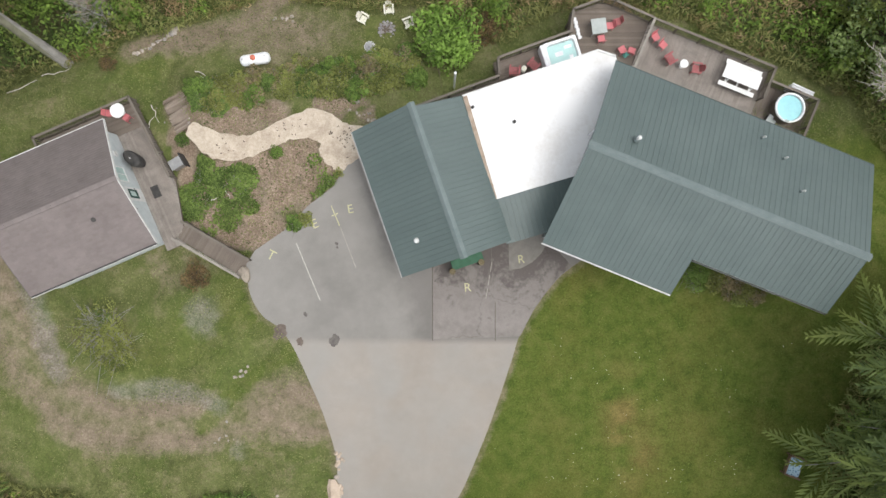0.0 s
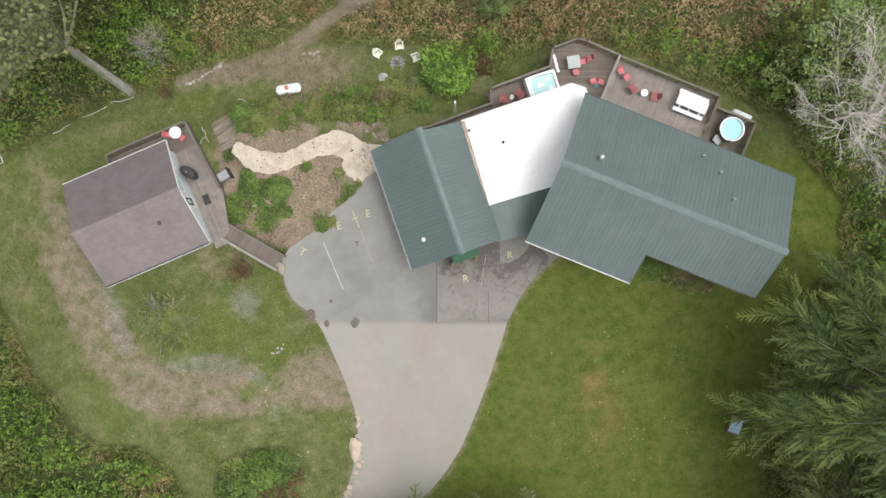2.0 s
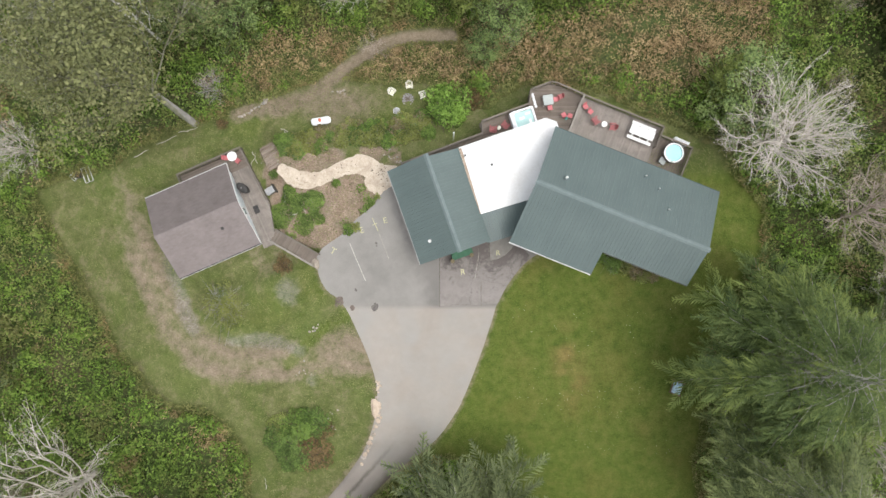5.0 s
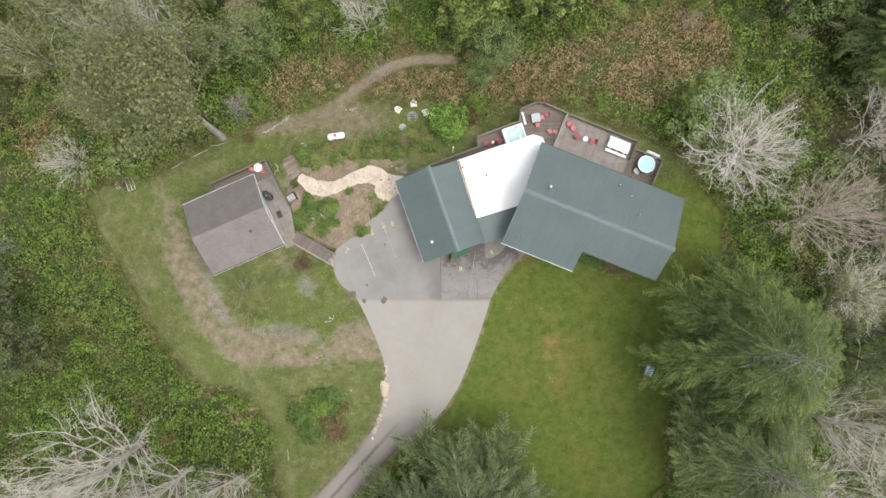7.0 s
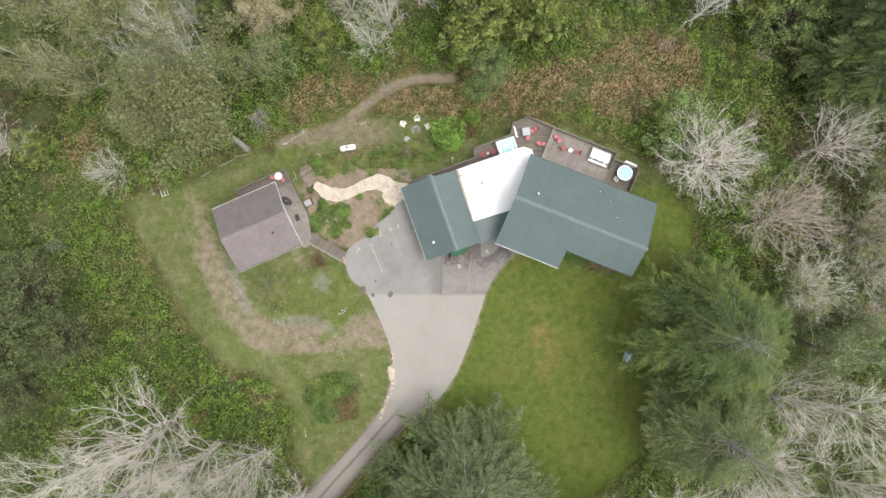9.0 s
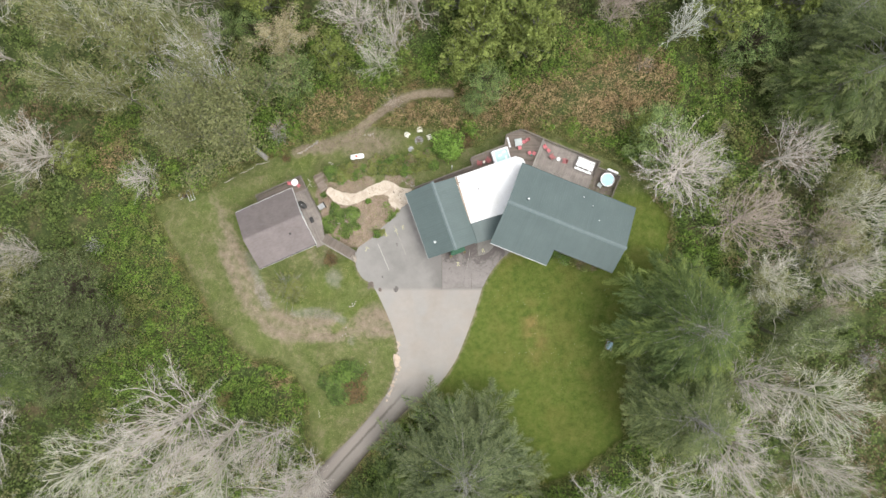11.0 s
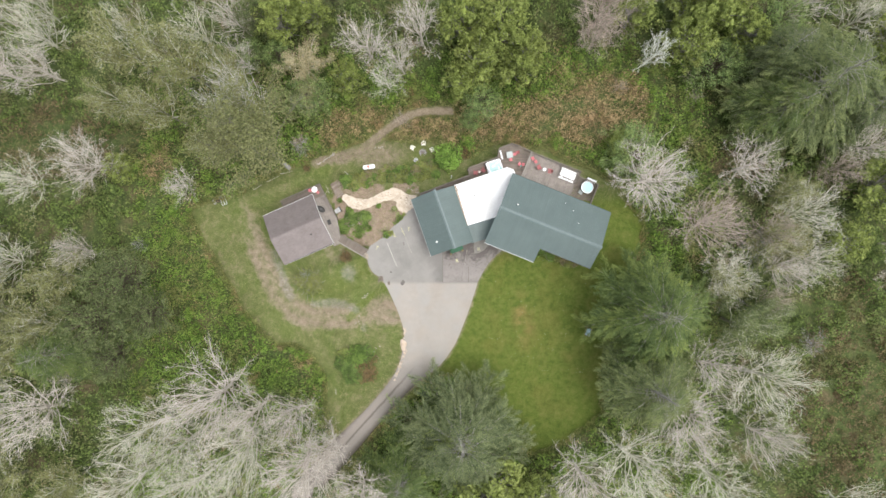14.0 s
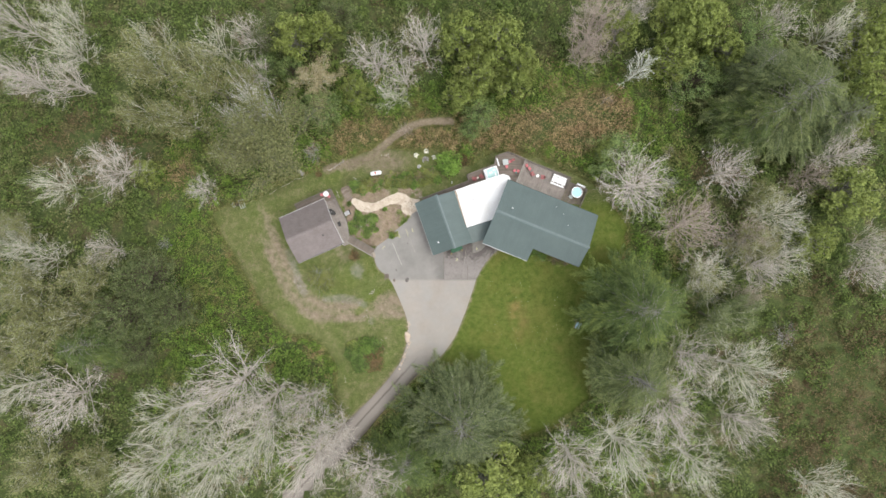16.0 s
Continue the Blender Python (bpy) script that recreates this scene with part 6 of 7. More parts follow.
def fir_meshes(seed, leaf, whorls=15, ring=7, pairs=7, ragged=0.35):
    """A fir: tiers of drooping boughs that carry flat pointed fronds, paler at the tips, with gaps between the boughs."""
    rng = np.random.default_rng(seed)
    tr, boughs = Wood(), Wood()
    tr.limb([np.array([0, 0, -0.03]), np.array([0.004, 0.003, 0.5]), np.array([0, 0, 1.0])], 0.02, 0.002, 7)
    V, F, T = [], [], []
    top = np.array([0, 0, 1.0])

    def needle(p, d, length, w, up, tip):
        side = np.cross(d, up)
        side /= np.linalg.norm(side) + 1e-9
        i = len(V)
        V.extend([p, p + d * length * 0.5 + side * w, p + d * length, p + d * length * 0.5 - side * w])
        T.extend([tip - 0.12, tip, tip + 0.18, tip])
        F.append((i, i + 1, i + 2, i + 3))

    def frond(p, d, length, up, tip):
        """A flat spearhead: a midrib with pairs of sprays that shorten to the point."""
        d = d / np.linalg.norm(d)
        side = np.cross(d, up)
        side /= np.linalg.norm(side) + 1e-9
        for j in range(pairs):
            g = (j + 0.3) / pairs
            o = p + d * length * g - top * length * 0.16 * g * g
            reach = length * (0.40 - 0.30 * g) * (0.55 + 1.6 * g if g < 0.28 else 1.0)
            for sg in (-1, 1):
                e = d * 0.8 + side * sg * rng.uniform(0.55, 0.9) - top * rng.uniform(0.05, 0.35)
                e /= np.linalg.norm(e)
                needle(o, e, reach * rng.uniform(0.75, 1.2), length * 0.25 / pairs, up + rng.normal(0, 0.4, 3), tip * (0.55 + 0.45 * g))
        needle(p + d * length * 0.5, d - top * 0.2, length * 0.55, length * 0.03, up, tip)

    for w in range(whorls):
        f = (w + 0.5) / whorls
        reach = 0.43 * (1 - f) ** 0.75 + 0.02
        n = max(4, int(ring * (0.65 + 0.5 * (1 - f))))
        for b in range(n):
            az = w * 1.3 + 2 * math.pi * (b + rng.uniform(-ragged, ragged)) / n
            ln = reach * rng.uniform(0.6, 1.2)
            out = np.array([math.cos(az), math.sin(az), 0])
            cross = np.array([-math.sin(az), math.cos(az), 0])
            z = 0.25 + 0.73 * f + rng.uniform(-0.02, 0.02)
            drop = 0.25 + 0.25 * (1 - f)
            at = lambda t: np.array([0, 0, z]) + out * ln * t + top * ln * (0.3 * t - drop * t * t)
            boughs.limb([at(0.02), at(0.5), at(0.95)], 0.0035 * (1.3 - f), 0.001, 3)
            fresh = rng.uniform(0.35, 1.0)
            k = max(3, int(round(2 + 11 * ln)))
            for s in range(k):
                t = 0.3 + 0.62 * (s + rng.uniform(0, 0.6)) / k
                fl = min(0.15, ln * (0.42 - 0.14 * t)) * rng.uniform(0.75, 1.2) + 0.012
                for sg in (-1, 1):
                    d = out * 0.85 + cross * sg * rng.uniform(0.45, 0.95) - top * rng.uniform(0.0, 0.35)
                    frond(at(t), d, fl, top + out * 0.2 + rng.normal(0, 0.22, 3), fresh * t)
            frond(at(0.72), at(1.0) - at(0.75), ln * 0.3 + 0.02, top + rng.normal(0, 0.15, 3), fresh)
    me = mesh_of("crown", np.array(V), np.array(F), leaf)
    T = np.clip(np.array(T), 0, 1)
    at_ = me.attributes.new("tip", "FLOAT_COLOR", "POINT")
    at_.data.foreach_set("color", np.repeat(T, 4).astype(np.float32))
    return [("trunk", tr.joined(boughs).mesh("trunk", BARK_GREY)), ("crown", me)]


ALDERS_EAST = [(29.9, 9.9, 9.5, 7.0), (38.0, 2.8, 11, 6.2), (44.7, 11.5, 11, 5.2), (51.6, 3.8, 12, 6.0), (62.4, 15.1, 12, 5.6), (58.8, 10.9, 9, 3.6), (37.3, -17.6, 14, 5.3), (45.5, -19.5, 15, 7.2), (34.2, -25.5, 16, 7.2), (27.0, -31.4, 17, 7.9), (19.5, -33.6, 15, 6.3), (38.3, -34.0, 15, 6.3), (45.2, -27.6, 14, 5.3), (59.1, -38.9, 12, 5.8), (67.5, -4.3, 11, 4.6), (41.1, -4.2, 11, 4.9), (49.6, -3.8, 11, 4.7), (48.0, -8.9, 9, 3.1)]
ALDERS_WEST = [(-34.0, -21.6, 20, 8.0), (-43.1, -27.0, 18, 6.8), (-22.4, -24.9, 15, 4.8), (-29.3, -28.6, 18, 7.3), (-21.5, -32.1, 18, 7.3), (-46.8, -34.7, 16, 6.6), (-12.7, -36.7, 15, 6.6), (-37.4, -35.4, 17, 7.2), (-61.0, -24.9, 14, 7.6), (-69.5, -23.1, 14, 5.5), (-55.2, 13.2, 12, 6.0), (-64.2, 10.1, 11, 4.9), (-41.1, 9.8, 7, 3.2), (-66.2, -2.6, 12, 5.4), (-56.4, -0.8, 10, 3.8), (-71.2, -0.3, 12, 4.1), (-28.0, -24.0, 17, 5.2), (-39.5, -29.5, 16, 6.0), (-17.5, -29.5, 15, 4.8)]
DEAD_WHITE = [(-29.4, 21.3, 21, 4.0), (-34.5, 20.0, 19, 2.4)]
ALDERS_NORTH = [(-12.0, 30.8, 15, 5.3), (-9.1, 25.5, 12, 3.6), (-4.0, 33.3, 15, 5.5), (-6.8, 28.0, 13, 4.1), (20.6, 32.9, 14, 7.1), (17.3, 31.2, 12, 4.1), (-65.3, 33.2, 14, 6.3), (-70.9, 28.0, 13, 5.2), (-64.2, 28.0, 13, 5.2), (-39.6, 33.8, 14, 5.1), (-32.7, 35.5, 13, 4.3), (-31.1, 29.1, 12, 3.9), (62.6, 34.2, 13, 6.1), (53.3, 36.3, 12, 4.6), (28.9, 36.9, 12, 3.6), (-49.0, 34.3, 14, 4.6)]
LICHEN = [(31.3, 28.6, 11, 3.2)]
GREY_SHRUBS = [(55.6, -15.0, 4, 2.8), (27.1, 24.7, 4, 1.7), (6.7, 21.2, 3, 1.5), (-23.5, 16.4, 3, 1.9), (-59.7, -19.8, 4, 2.5), (38.0, 26.6, 4, 1.9), (-23.1, 15.9, 3, 2.1), (-7.4, 20.1, 4, 1.9), (42.0, 9.7, 4, 1.1), (37.4, 15.8, 4, 1.4)]
OLIVE = [(26.5, 15.6, 6, 2.4), (2.1, 34.4, 14, 4.6), (8.3, 33.9, 14, 5.1), (5.3, 28.6, 12, 4.5), (12.0, 29.0, 12, 3.8), (40.0, 35.4, 14, 5.5), (36.0, 30.2, 12, 4.1), (44.5, 31.4, 12, 3.6), (66.6, 21.4, 13, 5.3), (-15.6, 25.9, 10, 2.9), (-25.7, 35.0, 12, 4.3), (-20.7, 36.8, 12, 3.6), (-0.3, -28.5, 9, 4.1), (6.0, -36.9, 10, 6.8), (13.4, -37.2, 9, 4.1), (40.9, 35.9, 12, 4.5), (28.6, 34.9, 11, 3.6), (1.7, 26.0, 9, 3.3), (59.2, 0.2, 8, 3.7), (64.3, 8.4, 9, 5.5)]
DARKMOSS = [(42.5, -11.4, 11, 5.0), (46.5, -9.5, 9, 3.0)]
MOSSY = [(-48.7, 28.5, 19, 6.0), (-39.8, 27.0, 20, 6.0), (-43.1, 20.2, 16, 4.8), (-49.7, 22.0, 16, 4.2), (-33.6, 26.6, 17, 3.9), (-35.2, 15.2, 14, 3.5), (-64.1, -13.6, 15, 6.6), (-68.1, -6.5, 15, 5.3), (-59.1, -11.0, 14, 4.4), (50.0, 7.5, 10, 3.6), (-70.7, 3.4, 10, 3.6), (-69.0, -16.4, 14, 5.3)]
DARK_LEAF = [(-21.3, 23.5, 8, 4.2), (-26.1, 22.7, 7, 2.8), (50.0, 34.5, 10, 4.7), (41.0, 27.7, 8, 4.6), (45.6, 28.6, 8, 3.7), (27.7, 14.2, 7, 5.0), (5.4, 22.7, 6, 3.7), (58.7, 17.2, 7, 3.7), (49.5, 17.7, 7, 3.7), (3.5, 19.8, 4, 2.1), (-30.5, 30.0, 8, 2.8), (-26.7, 29.8, 9, 2.7)]
FIRS = [(29.2, -10.2, 21, 7.9), (28.2, -19.8, 20, 7.4), (1.8, -28.2, 15, 9.0), (53.1, 22.3, 22, 9.1), (47.8, 19.3, 17, 5.5), (60.3, 20.0, 18, 5.3), (-50.9, -9.2, 17, 7.2), (-58.1, -15.7, 16, 5.4), (-45.5, -5.8, 15, 5.4), (-6.7, -35.4, 12, 5.5), (49.3, 27.6, 18, 5.3)]


ALDERS_NORTH += [(-73.3, 37.7, 14, 4.9), (-73.5, 29.6, 13, 4.6), (-65.7, 38.2, 14, 4.9), (31.4, 38.5, 12, 2.9)]
ALDERS_EAST += [(66.8, -0.0, 11, 3.7), (53.2, -1.7, 12, 4.2), (35.2, -7.9, 8, 2.5), (47.6, 1.1, 11, 4.0)]
ALDERS_TAN = [(23.5, 34.4, 15, 6.3), (22.6, 31.1, 12, 3.8)]
GREY_SHRUBS += [(-22.1, -4.5, 1.5, 0.9), (42.0, -3.4, 5, 3.2), (42.4, -8.1, 5, 3.2), (49.4, -9.2, 5, 2.2), (-48.1, 0.4, 4, 1.5), (57.2, 10.4, 5, 2.4), (37.2, 10.1, 4, 1.9), (-59.4, -19.7, 4, 2.1), (46.7, -0.7, 6, 3.7), (38.5, 23.1, 4, 1.8)]
MOSSY += [(-66.4, -35.6, 10, 6.3), (-57.8, -35.9, 9, 5.0), (-68.1, -9.3, 12, 4.9), (-58.5, -4.9, 11, 5.0), (40.9, -6.1, 7, 4.1), (48.4, 0.2, 9, 5.0), (-31.2, 17.4, 11, 5.2)]
OLIVE += [(68.2, 30.6, 12, 5.1), (69.5, 34.3, 12, 3.7), (37.1, 35.6, 12, 4.8), (10.6, 27.8, 9, 4.4), (-51.4, 12.9, 6, 2.8)]
DARK_TALL = [(-49.0, -5.8, 12, 5.6), (-52.2, -11.1, 13, 5.9), (-45.2, -10.5, 10, 4.6), (-51.1, -17.0, 9, 4.1), (-30.3, 36.6, 10, 4.1), (-18.6, 39.4, 10, 3.9)]

alders = [alder_meshes(s, b_, n_) for s, b_, n_ in ((11, BARK_PALE, 26), (12, BARK_CREAM, 22), (13, BARK_PALE, 29), (14, BARK_CREAM, 25))]
tans = [alder_meshes(s, BARK_TAN, 28) for s in (15,)]
grow(ALDERS_EAST[:2], [alder_meshes(s, b_, 34, 0.018, 0.4) for s, b_ in ((16, BARK_PALE), (17, BARK_TAN))], "alder_tree", "round leafless alder with radiating grey limbs", "bare alders", 0.45, 90)
grow([a for a in ALDERS_EAST[2:] if a[1] < -12], alders, "alder_tree", "tall leafless pale alder beyond the lawn", "bare alders", 0.45, 100)
grow([a for a in ALDERS_EAST[2:] if a[1] >= -12], alders[:3] + tans, "alder_tree", "leafless pale grey alder among the eastern thicket", "bare alders", 0.45, 130)
grow(ALDERS_WEST, alders, "alder_tree", "tall leafless pale alder at the edge of the woods", "bare alders", 0.45, 200)
light = [alder_meshes(s, b_, 20, 0.019, 1.1) for s, b_ in ((18, BARK_PALE), (19, BARK_CREAM), (20, BARK_PALE))]
grow(ALDERS_NORTH[:4] + ALDERS_NORTH[6:], light, "alder_tree", "leafless grey alder in the woods behind the trail", "bare alders", 0.45, 300)
grow(ALDERS_TAN, [alder_meshes(24, BARK_TAN, 34)], "alder_tree", "dense leafless tan-brown tree behind the trail", "bare alders", 0.45, 350)
grow(DEAD_WHITE, [alder_meshes(25, BARK_WHITE, 24, 0.019, 0.9)], "alder_tree", "tall bleached leafless alder above mossy trees", "bare alders", 0.45, 380)
grow(LICHEN, [alder_meshes(21, LICHEN_BARK, 20, 0.028, 1.0)], "lichen_tree", "small dead tree coated in white lichen", "bare alders", 0.45, 400)
grow(GREY_SHRUBS, [alder_meshes(22, BARK_TWIG, 18, 0.013), alder_meshes(23, BARK_TAN, 18, 0.013)], "bare_shrub", "leafless twiggy grey shrub", "bare shrubs", 0.45, 420)
grow(OLIVE, [broadleaf_meshes(s, BARK_GREY, LEAF_OLIVE) for s in (31, 32, 33)], "olive_tree", "leafy olive-green broadleaf tree with an uneven crown", "leafy trees", 0.5, 500)
evergreens = [broadleaf_meshes(s, BARK_DARK, LEAF_DARK, 85, 66, 0.0155) for s in (34, 35)]
grow(DARK_LEAF, evergreens, "evergreen_tree", "low dark green broadleaf evergreen", "leafy trees", 0.5, 550)
grow(DARK_TALL, [broadleaf_meshes(s, BARK_DARK, LEAF_DULL, 130, 62, 0.0125) for s in (36, 37)], "evergreen_tree", "tall dull green evergreen with a clumpy crown", "leafy trees", 0.5, 560)
grow(DARKMOSS, [budding_meshes(44, BARK_MOSS, LEAF_DULL, 7)], "mossy_tree", "dense dull green budding tree", "mossy trees", 0.45, 590)
LEAF_TAN = leafy("tan_catkins", (0.27, 0.235, 0.125), (0.50, 0.445, 0.27))
grow([(-21.6, 27.6, 11, 4.3)], [budding_meshes(47, BARK_TAN, LEAF_TAN, 7)], "budding_tree", "round tan tree covered in catkins", "mossy trees", 0.45, 580)
mossy = [budding_meshes(s, BARK_MOSS, LEAF_MOSS) for s in (41, 42, 43)]
grow(MOSSY, mossy, "mossy_tree", "budding tree with mossy olive branches", "mossy trees", 0.45, 600)
firs = [fir_meshes(s, m_) for s, m_ in ((51, NEEDLE), (52, NEEDLE_BLUE), (53, NEEDLE))]
fine_firs = [fir_meshes(s, m_, 16, 7, 10) for s, m_ in ((54, NEEDLE_DEEP), (55, NEEDLE_BLUE), (56, NEEDLE_DEEP))]
grow(FIRS[:1], [fir_meshes(57, NEEDLE, 17, 8, 12)], "fir_tree", "tall feathery fir overhanging the lawn", "firs", 0.40, 720)
grow([FIRS[1], FIRS[2], FIRS[3]], fine_firs, "fir_tree", "tall feathery fir beside the clearing", "firs", 0.40, 710)
grow(FIRS[4:6] + FIRS[7:8] + FIRS[9:], firs, "fir_tree", "tall dark green fir with drooping boughs", "firs", 0.40, 700)
# the leaning mossy tree whose bare trunk shows at the corner of the lawn
LEANING = Vector((0, 0, 1)).rotation_difference(Vector((-0.2, 0.24, 0.95)))
lean = thing("mossy_tree", Matrix.LocRotScale(Vector((-25.1, 12.4, gz(-25.1, 12.4) - 0.2)), LEANING, None), "tall leaning tree with a bare grey trunk and mossy crown", "tree", "mossy trees")
LEAF_FLECK = leafy("moss_dark_leaves", (0.135, 0.152, 0.062), (0.30, 0.31, 0.138))
for nm, me in budding_meshes(45, BARK_MOSS, LEAF_FLECK, 7, 0.0095, 0.03, 18, 6, 6, 3, 0.018, BARK_MOSS, 0.5):
    o = new(nm, me)
    o.parent = lean
    o.scale = (19.5, 19.5, 20.0)
part("buttress", lathe([(0.46, -0.3), (0.38, 0.5), (0.33, 3.0), (0.30, 6.0)], 9), BARK_GREY, lean, "thick grey lower trunk")

# ---- thickets: uncountable shrubs, leaf by leaf ----
def keep_out(x, y):
    """How far a point of the plan lies outside the clearing, the trail and the drive."""
    d = signed(x, y, CLEARING) + 1.6 * (grain(x, y, 3.0, 3) - 0.5)
    return np.minimum(np.minimum(d, away(x, y, TRAIL) - 1.2), signed(x, y, DRIVE) - 0.6)


def thicket(name, label, material, count, per, size, area, dry, seed, hmax=1.9, long=1.6):
    rng = np.random.default_rng(seed)
    x = rng.uniform(area[0], area[1], count * 5)
    y = rng.uniform(area[2], area[3], count * 5)
    far = keep_out(x, y)
    brown = 0.75 * np.exp(-((y - 19.3 - 0.03 * x) / 3.2) ** 2) * step(-25, -19, x) * step(27, 20, x) + 0.4 * step(46, 60, x) * step(0, -10, y) + 0.5 * np.exp(-((x + 72) / 13) ** 2 - ((y - 18) / 6) ** 2) + 0.5 * np.exp(-((x + 56) / 12) ** 2 - ((y - 14) / 7) ** 2) + 0.7 * np.exp(-((x - 25) / 9) ** 2 - ((y - 22.5) / 4.5) ** 2) + 0.6 * np.exp(-((x - 46) / 4) ** 2 - ((y - 12) / 4) ** 2)
    brown = brown + 0.75 * (grain(x, y, 5.0, 11) - 0.35)
    if area[0] < -60:
        far = np.where((x > NEAR[0]) & (x < NEAR[1]) & (y > NEAR[2]) & (y < NEAR[3]), -1, far)
    ok = (far > 0.2) & ((brown > 0.36) if dry else (brown < 0.5))
    x, y, far = x[ok][:count], y[ok][:count], far[ok][:count]
    n = len(x)
    r = rng.uniform(0.45, 1.35, n) * np.clip(0.6 + 0.25 * far, 0.6, 1.2)
    h = rng.uniform(0.25, 1.25, n) * hmax * np.clip(0.55 + 0.2 * far, 0.5, 1.1) * (0.5 + 1.0 * grain(x, y, 4.0, 12))
    d = rng.normal(0, 1, (n, per, 3))
    d /= np.linalg.norm(d, axis=2)[:, :, None]
    d[:, :, 2] = np.abs(d[:, :, 2])
    q = rng.uniform(0.6, 1.08, (n, per, 1)) ** 0.7
    base = np.stack([x, y, height(x, y) + 0.15], -1)[:, None, :]
    c = base + d * q * np.stack([r, r, h], -1)[:, None, :]
    me = leaves_mesh(name, c.reshape(-1, 3), (d * (1, 1, 0.8) + (0, 0, 0.45)).reshape(-1, 3), size, rng, material, long)
    return tagged(new(name, me), label, "thicket", kind="stuff")


NEAR, WIDE = (-50, 42, -40, 32), (-86, 86, -50, 50)
thicket("bramble_thicket", "dense green bramble and shrub thicket round the clearing", LEAF_GREEN, 3300, 70, 0.155, NEAR, False, 1, 3.0)
thicket("dead_bracken", "russet dead bracken on the slope behind the house", LEAF_DRY, 2100, 52, 0.085, NEAR, True, 2, 1.3, 4.0)
thicket("forest_thicket", "green understorey of the surrounding woods", LEAF_WOOD, 5200, 44, 0.235, WIDE, False, 3, 3.6)
thicket("bracken_undergrowth", "brown dead bracken among the woods", LEAF_BRACKEN, 2300, 34, 0.16, WIDE, True, 4, 1.8, 2.4)


def fern_layer(name, label, material, n, size, area, seed, dry):
    """Long blades and fronds close to the ground between the shrubs."""
    rng = np.random.default_rng(seed)
    x, y = rng.uniform(area[0], area[1], n * 2), rng.uniform(area[2], area[3], n * 2)
    patch = grain(x, y, 3.0, 31) + 0.35 * np.exp(-((y - 18.5) / 3.5) ** 2) * step(-26, -20, x) * step(30, 22, x)
    ok = (keep_out(x, y) > rng.uniform(-0.4, 0.6, n * 2)) & ((patch > 0.55) if dry else (patch <= 0.62))
    x, y = x[ok][:n], y[ok][:n]
    c = np.stack([x, y, height(x, y) + rng.uniform(0.15, 0.75, len(x))], -1)
    me = leaves_mesh(name, c, np.tile((0, 0, 1.0), (len(c), 1)), size, rng, material, 4.5)
    return tagged(new(name, me), label, "undergrowth", kind="stuff")


fern_layer("fern_undergrowth", "green fern fronds and long grass under the thicket", LEAF_SHRUB, 40000, 0.095, NEAR, 41, False)
fern_layer("dry_undergrowth", "brown dead grass and fronds under the thicket", LEAF_DRY, 20000, 0.08, NEAR, 42, True)

def rank_grass():
    """Tall rank grass along the edge of the clearing and behind the decks."""
    rng = np.random.default_rng(51)
    x, y = rng.uniform(-46, 40, 400000), rng.uniform(-36, 27, 400000)
    d = keep_out(x, y)
    band = np.where((y > 11) & (x > -24) & (x < 30), 6.5, 1.2)
    ok = (d > -0.5) & (d < band * rng.random(len(x)))
    x, y = x[ok][:60000], y[ok][:60000]
    c = np.stack([x, y, height(x, y) + rng.uniform(0.2, 0.6, len(x))], -1)
    up = np.stack([rng.normal(0, 0.3, len(x)), rng.normal(0, 0.3, len(x)), np.ones(len(x))], -1)
    me = leaves_mesh("rank_grass", c, up, 0.075, rng, RANK, 6.0)
    tagged(new("rank_grass", me), "tall rank grass at the edge of the thicket", "grass", kind="stuff")


RANK = leafy("rank_blades", (0.13, 0.15, 0.042), (0.30, 0.31, 0.115), (0.34, 0.24, 0.12), 0.08)
rank_grass()


# ---- single shrubs of the garden ----
def shrub_meshes(seed, leaf, n=620, size=0.12, lobes=9, open_=False):
    """A mounded shrub, radius 1 and height 1, with stems inside."""
    rng = np.random.default_rng(seed)
    stems = Wood()
    c, u = [], []
    for i in range(lobes):
        az, r = i * 2.4, (0.72 * math.sqrt((i + 0.3) / lobes)) * rng.uniform(0.75, 1.15)
        o = np.array([r * math.cos(az), r * math.sin(az), 0.62 - 0.35 * r + rng.uniform(-0.12, 0.12)])
        stems.limb([np.array([0.05 * math.cos(az), 0.05 * math.sin(az), -0.05]), o * (0.5, 0.5, 0.6), o + (0, 0, 0.2)], 0.03, 0.01, 4)
        for _ in range(5):
            stems.limb([o * 0.7, o + rng.normal(0, 0.28, 3)], 0.014, 0.004, 3)
        m_ = n // lobes
        d = rng.normal(0, 1, (m_, 3))
        d /= np.linalg.norm(d, axis=1)[:, None]
        d[:, 2] = np.abs(d[:, 2]) * 1.1 - 0.3
        c.append(o + d * rng.uniform(0.2, 0.42) * rng.uniform(0.7, 1.1, (m_, 1)))
        u.append(d + (0, 0, 0.5))
    c = np.concatenate(c)
    c[:, 2] = np.maximum(c[:, 2], 0.05)
    return [("stem", stems.mesh("stem", BARK_DARK if not open_ else BARK_GREY)), ("foliage", leaves_mesh("foliage", c, np.concatenate(u), size, rng, leaf, 1.8))]


